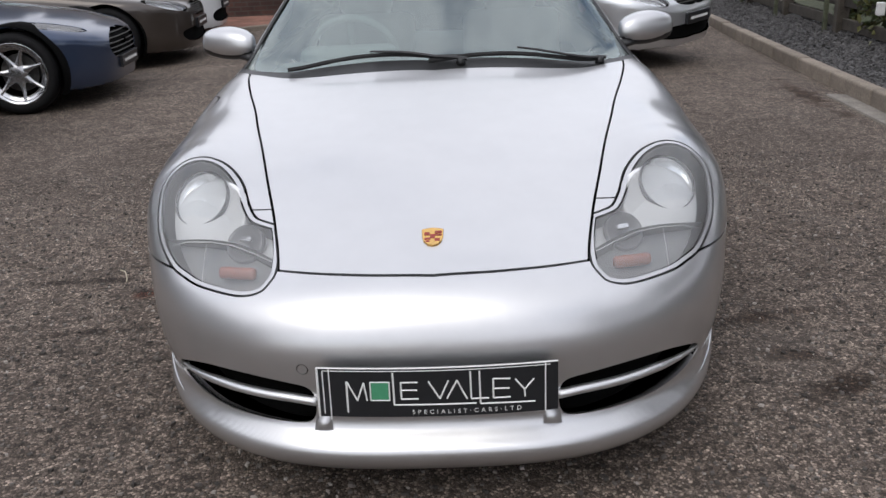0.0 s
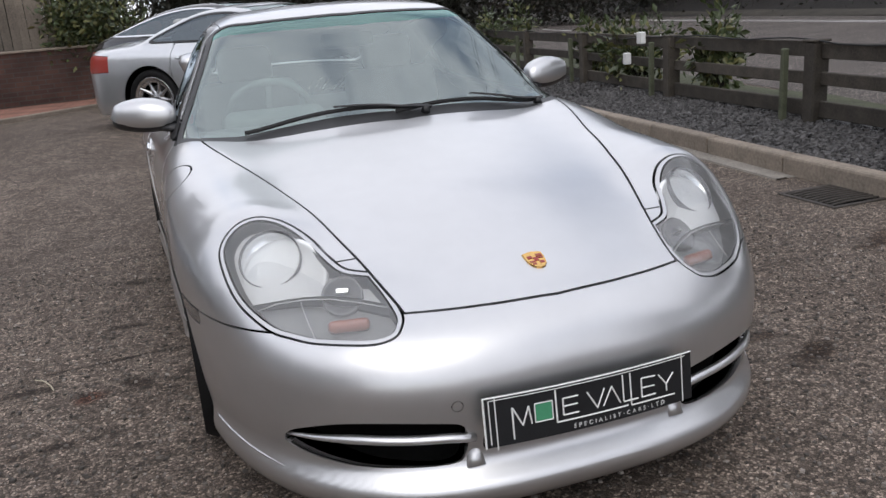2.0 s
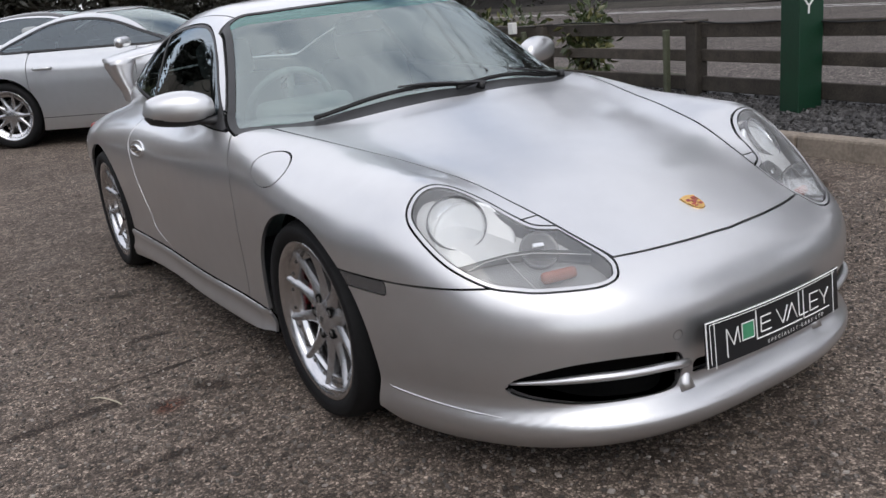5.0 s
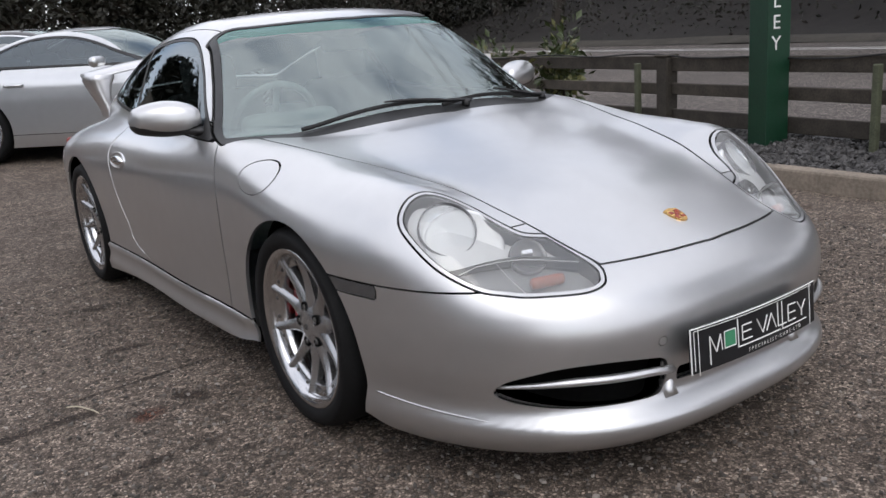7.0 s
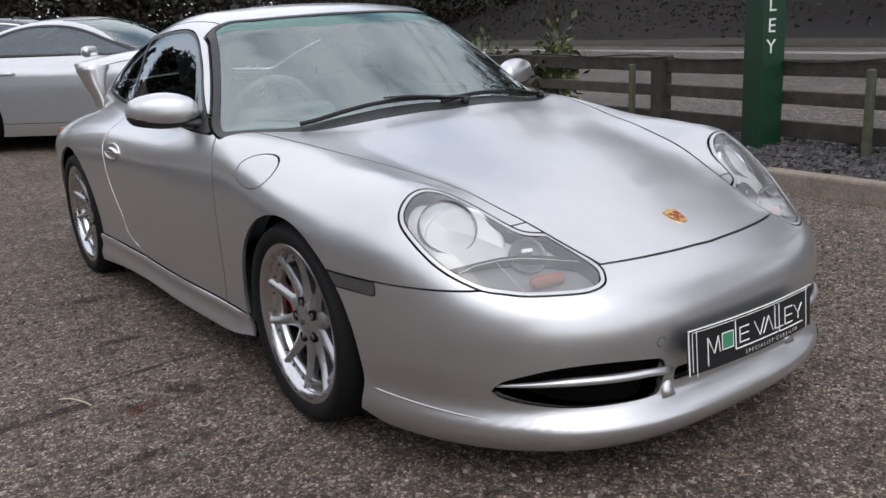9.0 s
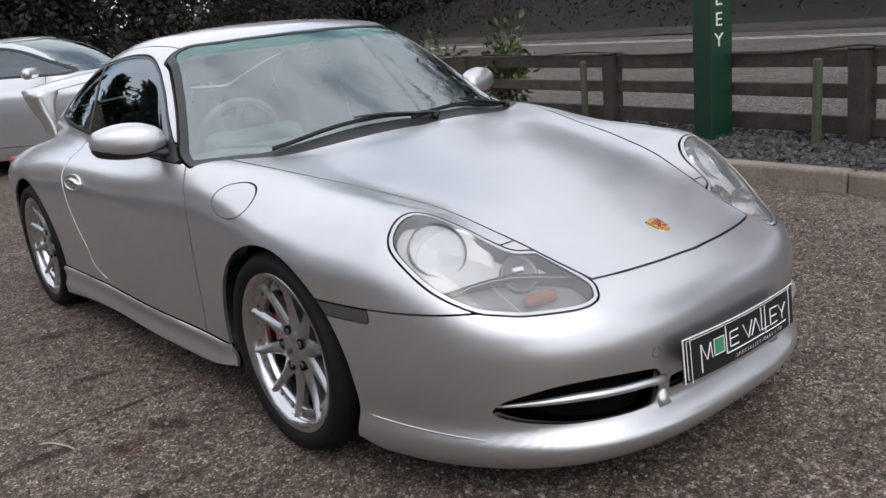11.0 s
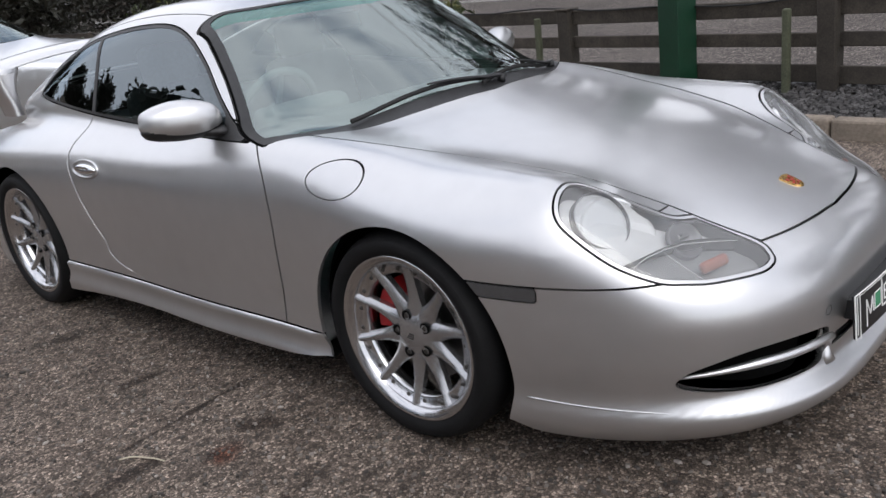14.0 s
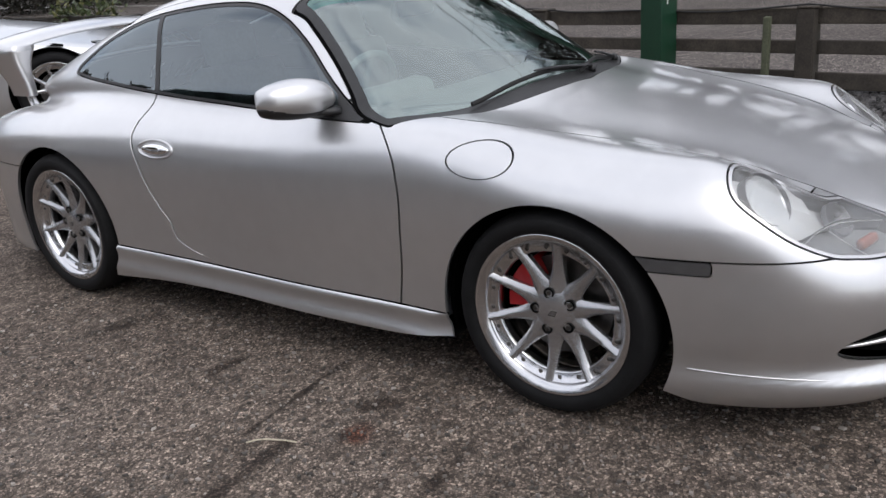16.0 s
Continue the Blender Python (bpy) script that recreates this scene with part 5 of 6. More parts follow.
def sheet(name, x0, x1, y0, y1, z, mat, m=None, nx=1, ny=1, height=None, label="", category="", kind="structure", uv=False):
    """A level or rolling sheet of ground."""
    xs, ys = np.linspace(x0, x1, nx + 1), np.linspace(y0, y1, ny + 1)
    v = [(x, y, z if height is None else z + height(x, y)) for y in ys for x in xs]
    f = [(j * (nx + 1) + i, j * (nx + 1) + i + 1, (j + 1) * (nx + 1) + i + 1, (j + 1) * (nx + 1) + i) for j in range(ny) for i in range(nx)]
    me = bpy.data.meshes.new(name)
    me.from_pydata(v, [], f)
    if uv:
        lay = me.uv_layers.new()
        for lp in me.loops:
            c = me.vertices[lp.vertex_index].co
            lay.data[lp.index].uv = (c.x, c.y)
    ob = link(name, me, mat, None, label, True)
    if m is not None:
        ob.matrix_world = m
    return tagged(ob, label, category, "", kind)


def ground_z(x, y):
    """The yard climbs gently towards its back."""
    s = max(y - 2.6, 0.0)
    k = min(max((x - 1.2) / 1.8, 0.0), 1.0)
    q = min(max((x + 3.2) / 1.6, 0.0), 1.0)
    f = min(max((11.0 - y) / 2.5, 0.0), 1.0)
    return min((0.020 + 0.015 * q * q * (3 - 2 * q) * f * f * (3 - 2 * f)) * (s - 0.6 * (1 - math.exp(-s / 0.6))), 0.7) * (1 - k * k * (3 - 2 * k))


gx = [-400, -150, -60, -30, -20, *np.arange(-14, 5.01, 0.6), 8, 15, 30, 60, 150, 400]
gy = [-400, -150, -60, -20, -8, 0, *np.arange(2, 40, 0.8), 45, 60, 100, 200, 400]
ground_me = bpy.data.meshes.new("ground")
ground_me.from_pydata([(x, y, ground_z(x, y)) for y in gy for x in gx], [], [(j * len(gx) + i, j * len(gx) + i + 1, (j + 1) * len(gx) + i + 1, (j + 1) * len(gx) + i) for j in range(len(gy) - 1) for i in range(len(gx) - 1)])
tagged(link("ground", ground_me, YARD, None, "", True), "worn dark asphalt yard with stains and loose grit", "ground", kind="structure")
sheet("road", 5.1, 16.4, -150, 200, 0.006, ROADWAY, ROAD, label="grey two-lane road beyond the timber fence", category="road")
for u, w in ((14.25, 0.10), (14.62, 0.10)):
    sheet("road_line", u - w / 2, u + w / 2, -150, 200, 0.011, WHITE_PAINT, ROAD, label="white painted line on the road", category="road line")
for k in range(-6, 12):
    sheet("road_line", 9.49, 9.61, 10.3 + 9 * k, 14.6 + 9 * k, 0.011, WHITE_PAINT, ROAD, label="white centre dash painted on the road", category="road line")
sheet("verge", 3.9, 5.1, -60, 120, 0.012, GRASS, ROAD, 8, 200, lambda x, y: 0.05 * noise.noise((x * 2, y * 2, 0)) + 0.05 - 0.05 * ((x - 4.3) / 0.8) ** 2, "thin grass strip beside the road", "verge")
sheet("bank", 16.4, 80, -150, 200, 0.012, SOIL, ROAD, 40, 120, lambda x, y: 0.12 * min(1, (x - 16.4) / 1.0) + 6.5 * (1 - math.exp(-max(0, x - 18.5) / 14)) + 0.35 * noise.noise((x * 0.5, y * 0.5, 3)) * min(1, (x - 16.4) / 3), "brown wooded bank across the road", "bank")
sheet("far_verge", 16.4, 18.6, -150, 200, 0.05, DRY_VERGE, ROAD, 6, 160, lambda x, y: 0.12 + 0.10 * noise.noise((x, y * 1.5, 7)) - 0.25 * ((x - 17.4) / 1.2) ** 2, "rough grass edge below the bank", "verge")

# loose grit on the yard
rng = np.random.default_rng(17)
n = 26000
gx_, gy_ = rng.uniform(-2.7, 2.4, n), rng.uniform(-1.9, 2.4, n)
gs = 0.0026 + 0.0055 * rng.random(n) ** 3.0
unit = np.array([(1, 0.2, -1), (-0.3, 1, -1), (-1, -0.4, -1), (0.3, -1, -1), (0.8, 0.3, 1), (-0.2, 0.8, 0.8), (-0.8, -0.3, 1), (0.3, -0.8, 0.9)])
yaw = rng.uniform(0, 6.28, n)
p = unit[None] * (gs[:, None] * np.stack([rng.uniform(0.9, 1.7, n), rng.uniform(0.7, 1.1, n), rng.uniform(0.4, 0.8, n)], 1))[:, None]
p = np.stack([p[..., 0] * np.cos(yaw)[:, None] - p[..., 1] * np.sin(yaw)[:, None], p[..., 0] * np.sin(yaw)[:, None] + p[..., 1] * np.cos(yaw)[:, None], p[..., 2]], -1)
p += np.stack([gx_, gy_, np.array([ground_z(a, b) for a, b in zip(gx_, gy_)]) + gs * 0.35], 1)[:, None]
quad = np.array([(0, 3, 2, 1), (4, 5, 6, 7), (0, 1, 5, 4), (1, 2, 6, 5), (2, 3, 7, 6), (3, 0, 4, 7)])
me = bpy.data.meshes.new("loose_grit")
me.from_pydata(p.reshape(-1, 3).tolist(), [], (quad[None] + 8 * np.arange(n)[:, None, None]).reshape(-1, 4).tolist())
GRIT = material("grit_stone", (0.08, 0.07, 0.062), 0.85)
nt = GRIT.node_tree
geo, grit_col = nt.nodes.new("ShaderNodeNewGeometry"), nt.nodes.new("ShaderNodeValToRGB")
for pos, c in ((0.0, (0.035, 0.030, 0.026)), (0.55, (0.10, 0.088, 0.078)), (0.88, (0.19, 0.165, 0.145)), (1.0, (0.40, 0.36, 0.32))):
    e = grit_col.color_ramp.elements[0] if pos == 0 else grit_col.color_ramp.elements[-1] if pos == 1 else grit_col.color_ramp.elements.new(pos)
    e.position, e.color = pos, (*c, 1)
nt.links.new(geo.outputs["Random Per Island"], grit_col.inputs[0])
nt.links.new(grit_col.outputs[0], nt.nodes["Principled BSDF"].inputs["Base Color"])
tagged(link("loose_grit", me, GRIT, None, "", False), "loose pale grit scattered over the asphalt", "grit", kind="stuff")

# kerb of single stones, with a channel at its foot
kerb_x = curve_fn((-14, 2.70), (-4, 2.80), (0, 2.965), (1.3, 3.02), (3.2, 3.17), (7.2, 3.55), (12, 4.1), (20, 5.2))
kerb = thing("kerb", pose(3, 2, 0), "weathered concrete kerb stones edging the gravel bed", "kerb", kind="structure")
bpy.context.view_layer.update()
bm = bmesh.new()
block(bm, (0, -0.452, -0.1), (0.125, 0.452, 0.125), 0.018, segs=2)
stone_me = bpy.data.meshes.new("kerb_stone")
bm.to_mesh(stone_me)
bm.free()
stone_me.materials.append(KERB)
for k in range(30):
    y = -9.5 + 0.912 * k
    x = float(kerb_x(y))
    ob = new("kerb_stone", stone_me)
    ob.parent = kerb
    ob.matrix_world = pose(x, y, random.uniform(-0.005, 0.004), 0, random.uniform(-0.8, 0.8), math.degrees(-math.atan(float(kerb_x(y + 0.4) - kerb_x(y - 0.4)) / 0.8)))
channel = bmesh.new()
vs = [[channel.verts.new((float(kerb_x(y)) - d, y, z)) for d, z in ((0.0, 0.004), (0.075, 0.004), (0.078, 0.012), (0.16, 0.012), (0.165, 0.0))] for y in np.linspace(1.75, 4.2, 24)]
for a, b in zip(vs[:-1], vs[1:]):
    for i in range(4):
        channel.faces.new((a[i], a[i + 1], b[i + 1], b[i]))
tagged(part("channel", channel, CHANNEL), "worn concrete channel blocks along the kerb", "channel", kind="structure")

# drain grate
drain = thing("drain_grate", pose(2.835, 1.22, 0), "rusty cast-iron drain grate sunk beside the kerb", "drain")
bpy.context.view_layer.update()
bm = bmesh.new()
for lo, hi in (((-0.2, -0.23, -0.03), (0.2, -0.20, 0.009)), ((-0.2, 0.20, -0.03), (0.2, 0.23, 0.009)), ((-0.2, -0.2, -0.03), (-0.17, 0.2, 0.009)), ((0.17, -0.2, -0.03), (0.2, 0.2, 0.009))):
    block(bm, lo, hi, 0.004)
part("frame", bm, IRON, drain)
# no hollow here: a thin black sheet paints the shade below the bars
bm = bmesh.new()
block(bm, (-0.18, -0.21, 0.0015), (0.18, 0.21, 0.003))
part("pit", bm, CAVITY, drain, "dark pit under the bars")
for k in range(9):
    bm = bmesh.new()
    pts = [(-0.17, -0.17 + 0.042 * k, 0.007), (-0.06, -0.172 + 0.042 * k + 0.012, 0.009), (0.06, -0.172 + 0.042 * k + 0.012, 0.009), (0.17, -0.17 + 0.042 * k, 0.007)]
    tube(bm, pts, 0.0095, 6, 0.6)
    part("bar", bm, IRON, drain)

# slate chippings between the kerb and the fence
FENCE_TURN = -6.65
fence_x = lambda y: 3.585 + 0.1165 * y
rows, cols = 90, 10
bed = bmesh.new()
bed_z = lambda k: 0.085 + 0.13 * max(0.0, k - 0.15)
gv = []
for y in np.linspace(-9, 17, rows):
    x0, x1 = float(kerb_x(y)) + 0.11, fence_x(y) + 0.25
    gv.append([bed.verts.new((x0 + (x1 - x0) * k, y, bed_z(k) + 0.008 * noise.noise((x0 * 3 + k * 9, y * 3, 0)))) for k in np.linspace(0, 1, cols)])
for a, b in zip(gv[:-1], gv[1:]):
    for i in range(cols - 1):
        bed.faces.new((a[i], a[i + 1], b[i + 1], b[i]))
tagged(part("gravel_bed", bed, SLATE, smooth=True), "raised bed of slate behind the kerb", "gravel bed", kind="structure")
rng = np.random.default_rng(5)
n = 15000
yy = np.where(rng.random(n) < 0.75, rng.uniform(-1.5, 6.0, n), rng.uniform(6, 13, n))
kk = rng.random(n) ** 0.9
x0, x1 = kerb_x(yy) + 0.125, fence_x(yy) + 0.06
cx, cz = x0 + (x1 - x0) * kk, 0.085 + 0.13 * np.maximum(0, kk - 0.15) + rng.uniform(0.0, 0.018, n)
size = rng.uniform(0.008, 0.024, n)[:, None] * np.stack([rng.uniform(0.8, 1.6, n), rng.uniform(0.6, 1.1, n), rng.uniform(0.25, 0.6, n)], 1)
unit = np.array([(1, 0.2, -1), (-0.3, 1, -1), (-1, -0.4, -1), (0.3, -1, -1), (0.8, 0.3, 1), (-0.2, 0.8, 0.8), (-0.8, -0.3, 1), (0.3, -0.8, 0.9)])
yaw, tip = rng.uniform(0, 6.28, n), rng.normal(0, 0.35, n)
p = unit[None] * size[:, None]
p = np.stack([p[..., 0] * np.cos(tip)[:, None] + p[..., 2] * np.sin(tip)[:, None], p[..., 1], -p[..., 0] * np.sin(tip)[:, None] + p[..., 2] * np.cos(tip)[:, None]], -1)
p = np.stack([p[..., 0] * np.cos(yaw)[:, None] - p[..., 1] * np.sin(yaw)[:, None], p[..., 0] * np.sin(yaw)[:, None] + p[..., 1] * np.cos(yaw)[:, None], p[..., 2]], -1)
p += np.stack([cx, yy, cz], 1)[:, None]
quad = np.array([(0, 3, 2, 1), (4, 5, 6, 7), (0, 1, 5, 4), (1, 2, 6, 5), (2, 3, 7, 6), (3, 0, 4, 7)])
me = bpy.data.meshes.new("slate_chippings")
me.from_pydata(p.reshape(-1, 3).tolist(), [], (quad[None] + 8 * np.arange(n)[:, None, None]).reshape(-1, 4).tolist())
SLATE_CHIP = material("slate_chip", (0.15, 0.155, 0.165), 0.65, 0, 12, 0.35, 0.3, 120)
nt = SLATE_CHIP.node_tree
geo, rng_map, hsv = nt.nodes.new("ShaderNodeNewGeometry"), nt.nodes.new("ShaderNodeMapRange"), nt.nodes.new("ShaderNodeVectorMath")
rng_map.inputs["To Min"].default_value, rng_map.inputs["To Max"].default_value = 0.35, 1.55
hsv.operation = "SCALE"
hsv.inputs[0].default_value = (0.074, 0.070, 0.069)
nt.links.new(geo.outputs["Random Per Island"], rng_map.inputs["Value"])
nt.links.new(rng_map.outputs[0], hsv.inputs["Scale"])
nt.links.new(hsv.outputs[0], nt.nodes["Principled BSDF"].inputs["Base Color"])
tagged(link("slate_chippings", me, SLATE_CHIP, None, "", False), "loose grey slate chippings in the bed", "gravel", kind="stuff")

# timber fence
fence = thing("fence", pose(3.9, 2.5, 0.2), "low dark weathered three-rail timber fence", "fence", kind="structure")
bpy.context.view_layer.update()
post_y = [0.29 + 2.235 * k for k in range(-4, 9)]


def fence_piece(name, lo, hi, m, mat, bevel=0.006, label=""):
    b = bmesh.new()
    block(b, lo, hi, bevel)
    o = part(name, b, mat, fence, label)
    o.matrix_world = m
    return o


for i, y in enumerate(post_y):
    x = fence_x(y)
    fence_piece("post", (-0.065, -0.065, 0), (0.065, 0.065, 0.66), pose(x, y, 0.12, random.uniform(-1, 1), random.uniform(-1, 1), FENCE_TURN), TIMBER, 0.01)
    fence_piece("post_cap", (-0.075, -0.075, 0.66), (0.075, 0.075, 0.678), pose(x, y, 0.12, 0, 0, FENCE_TURN + random.uniform(-3, 3)), TIMBER, 0.006)
    xs = fence_x(y + 0.27)
    fence_piece("stake", (-0.025, -0.025, 0), (0.025, 0.025, 0.60), pose(xs - 0.09, y + 0.27, 0.13, random.uniform(-1.5, 1.5), random.uniform(-1, 1), FENCE_TURN), STAKE, 0.008, "greenish round-edged stake")
    if i + 1 < len(post_y):
        y1 = post_y[i + 1]
        ln = (y1 - y) / math.cos(radians(FENCE_TURN))
        for z, hh in ((0.635, 0.115), (0.42, 0.095), (0.195, 0.12)):
            fence_piece("rail", (-0.02, 0.0, -hh / 2), (0.02, ln, hh / 2), pose(x + 0.015, y, 0.12 + z - 0.03, random.uniform(-0.3, 0.3), random.uniform(-3, 3), FENCE_TURN), TIMBER, 0.006)
        fence_piece("gravel_board", (-0.015, 0.0, -0.12), (0.02, ln, 0.045), pose(x + 0.02, y, 0.15, 0, 0, FENCE_TURN), TIMBER, 0.005)
bm = bmesh.new()
run = []
for i in range(len(post_y) - 1):
    for k in np.linspace(0, 1, 8, endpoint=False):
        y = post_y[i] + (post_y[i + 1] - post_y[i]) * k
        run.append((fence_x(y) - 0.03, y, 0.795 - 0.05 * 4 * k * (1 - k) * (0.5 + 0.5 * math.sin(i * 2.3)) + 0.012 * math.sin(y * 5)))
tube(bm, run, 0.007, 6)
tagged(part("cable", bm, RUBBER, smooth=True), "black cable draped along the fence top", "cable")
for dz, sx in ((0.68, 0.05), (0.46, 0.045)):
    bm = bmesh.new()
    block(bm, (-0.03, -sx, -0.06), (0.03, sx, 0.06), 0.008, segs=2)
    o = tagged(part("socket_box", bm, PLASTIC_WHITE), "small white plastic socket box fixed to a fence post", "socket box", "socket boxes")
    o.matrix_world = pose(fence_x(5.14) - 0.10, 5.20 + (0.02 if dz > 0.5 else 0.30), 0.12 + dz - 0.03, 0, 0, FENCE_TURN)

# green sign post
post = thing("sign_post", pose(3.65, 1.40, 0.04, 0, 0, -16.5), "dark green square timber sign post with white letters", "sign post")
bpy.context.view_layer.update()
bm = bmesh.new()
block(bm, (-0.098, -0.098, 0), (0.098, 0.098, 3.1), 0.006, segs=2)
part("post", bm, POST_GREEN, post)
for k, ch in enumerate("YELL"):
    letter = bpy.data.curves.new("letter", "FONT")
    letter.body, letter.size, letter.align_x, letter.extrude = ch, 0.138, "CENTER", 0.001
    letter_ob = new("letter", letter)
    bpy.context.view_layer.update()
    letter_me = bpy.data.meshes.new_from_object(letter_ob.evaluated_get(bpy.context.evaluated_depsgraph_get()))
    bpy.data.objects.remove(letter_ob)
    letter_ob = link("letter", letter_me, WHITE_LINE, post)
    letter_ob.matrix_basis = pose(-0.025, -0.0995, 0.79 + 0.144 * k, 90, 0, 0)

# overhead cables along the road
for u, z in ((6.2, 8.2), (6.7, 8.6), (7.1, 8.1), (7.9, 8.7)):
    bm = bmesh.new()
    tube(bm, [ROAD @ Vector((u + 0.3 * math.sin(w), w, z - 0.9 * (1 - ((w % 40) / 20 - 1) ** 2))) for w in np.arange(-120, 121, 5.0)], 0.013, 5)
    tagged(part("overhead_cable", bm, RUBBER, smooth=True), "thin black overhead cable sagging along the road", "cable", "overhead cables")

# litter
bm = bmesh.new()
tube(bm, [(-1.40, 0.71, 0.006), (-1.375, 0.69, 0.008), (-1.36, 0.665, 0.009), (-1.335, 0.61, 0.008), (-1.325, 0.575, 0.006)], 0.0028, 5)
tagged(part("twig", bm, STRAW), "pale dry twig lying on the asphalt", "twig")

# ---- planting ----
def leaf_cloud(name, centres, count, spread, size, mats, parent, label="", seed=1, flat=0.6):
    """Many small bent leaves round centres, in one mesh."""
    r = np.random.default_rng(seed)
    c = np.array(centres)[r.integers(0, len(centres), count)]
    off = r.normal(0, 1, (count, 3)) * spread
    base = c + off
    out = off / np.maximum(np.linalg.norm(off, axis=1, keepdims=True), 1e-6) + r.normal(0, 0.5, (count, 3)) + (0, 0, 0.25)
    out /= np.linalg.norm(out, axis=1, keepdims=True)
    sidew = np.cross(out, r.normal(0, 1, (count, 3)))
    sidew /= np.linalg.norm(sidew, axis=1, keepdims=True)
    up = np.cross(sidew, out)
    ln = size * r.uniform(0.6, 1.3, (count, 1))
    w = ln * 0.26
    pts = np.stack([base, base + out * ln * 0.5 + sidew * w + up * ln * 0.06, base + out * ln, base + out * ln * 0.5 - sidew * w + up * ln * 0.06, base + out * ln * 0.5 - up * ln * 0.03], 1)
    f = np.array([(0, 1, 4), (1, 2, 4), (2, 3, 4), (3, 0, 4)])
    me = bpy.data.meshes.new(name)
    me.from_pydata(pts.reshape(-1, 3).tolist(), [], (f[None] + 5 * np.arange(count)[:, None, None]).reshape(-1, 3).tolist())
    for m in mats:
        me.materials.append(m)
    if len(mats) > 1:
        me.polygons.foreach_set("material_index", np.repeat((r.random(count) < 0.28).astype(int), 4))
    ob = new(name, me)
    ob.parent = parent
    if label:
        ob["label"] = label
    return ob


def shrub(at, h, r, seed):
    t = thing("shrub", pose(*at), "leafy laurel shrub with pale tips behind the fence", "shrub", "laurel shrubs")
    bpy.context.view_layer.update()
    rr = random.Random(seed)
    tips = []
    b = bmesh.new()
    for k in range(11):
        a, q = rr.uniform(0, 6.28), rr.uniform(0.3, 1)
        tip = Vector((math.cos(a) * r * q, math.sin(a) * r * q, h * rr.uniform(0.55, 1.0)))
        tube(b, [(0, 0, 0), tip * 0.4 + Vector((0, 0, 0.08)), tip], lambda s: 0.014 - 0.009 * s, 5)
        tips += [tip, tip * 0.8, tip * 0.62]
    part("stems", b, BARK, t)
    leaf_cloud("leaves", [tuple(q) for q in tips], 900, (r * 0.22, r * 0.22, h * 0.09), 0.10, [LEAF, LEAF_TIP], t, seed=seed)
    return t


for (x, y), h, r, s in (((fence_x(4.3) + 0.30, 4.35), 0.92, 0.30, 1), ((fence_x(5.9) + 0.28, 6.0), 0.88, 0.42, 2), ((fence_x(7.1) + 0.3, 7.3), 0.8, 0.35, 4), ((fence_x(11) + 0.3, 11.4), 1.0, 0.5, 5)):
    shrub((x, y, 0.05), h, r, s)


def bare_tree(name, seed, h, label, ivy_leaves=0):
    """A leafless tree: trunk, limbs forking three times, fine twigs."""
    t = thing(name, Matrix.Identity(4), label, "tree", "trees across the road")
    rr = random.Random(seed)
    b, tw, tips = bmesh.new(), bmesh.new(), []

    def grow(p, d, ln, rad, level):
        pts = [p]
        q = p.copy()
        for _ in range(4):
            d = (d + Vector((rr.uniform(-1, 1), rr.uniform(-1, 1), rr.uniform(-0.4, 0.7))) * 0.16).normalized()
            q = q + d * ln / 4
            pts.append(q.copy())
        tube(b if level < 3 else tw, pts, lambda s: rad * (1 - 0.5 * s), 7 if level < 2 else 4, caps=False)
        if level == 3:
            tips.append(tuple(pts[2]))
            return
        for k in range(rr.randint(5, 7) if level else 11):
            at = pts[rr.randint(2, 4)] if level else pts[0].lerp(pts[-1], rr.uniform(0.35, 1.0))
            dd = (d * 0.55 + Vector((rr.uniform(-1, 1), rr.uniform(-1, 1), rr.uniform(-0.1, 0.8)))).normalized()
            grow(at.copy(), dd, ln * rr.uniform(0.42, 0.62), rad * 0.45, level + 1)
    grow(Vector((0, 0, -0.3)), Vector((0, 0, 1)), h * 0.6, h * 0.018, 0)
    part("trunk", b, BARK, t)
    part("twigs", tw, BARK, t)
    if ivy_leaves:
        leaf_cloud("leaves", tips, ivy_leaves, (0.22, 0.22, 0.18), 0.26, [LEAF_DARK], t, seed=seed)
    return t


def fir_tree(name, seed, h, label):
    """A dark evergreen: trunk and a ragged crown of small sprays."""
    t = thing(name, Matrix.Identity(4), label, "tree", "evergreen trees")
    rr = random.Random(seed)
    b = bmesh.new()
    tube(b, [(0, 0, -0.3), (0.05, 0.02, h * 0.4), (0, 0.05, h * 0.97)], lambda s: h * 0.02 * (1 - 0.93 * s), 8)
    tips = []
    for k in range(70):
        z = h * (0.08 + 0.88 * (k / 70) ** 0.9)
        a, rad = k * 2.4 + rr.uniform(-0.3, 0.3), (h * 0.24) * (1 - z / h) ** 0.75 * rr.uniform(0.7, 1.15) + 0.15
        tip = Vector((math.cos(a) * rad, math.sin(a) * rad, z - rad * 0.15))
        tube(b, [(0, 0, z), tip], lambda s: 0.05 - 0.04 * s, 4, caps=False)
        tips += [tuple(Vector((0, 0, z)).lerp(tip, q)) for q in (0.35, 0.65, 0.95)]
    part("trunk", b, BARK, t)
    leaf_cloud("crown", tips, 9000, (h * 0.028, h * 0.028, h * 0.018), h * 0.034, [LEAF_DARK], t, seed=seed)
    return t


rr = random.Random(11)
bare = [bare_tree("bare_tree", s, 17, "tall leafless tree on the dark wooded bank") for s in (3, 8, 21)]
fir = [fir_tree("evergreen_tree", s, 11, "dark evergreen tree at the edge of the yard") for s in (4, 9)]
bpy.context.view_layer.update()


def on_road(u, w):
    return ROAD @ Vector((u, w, 0))


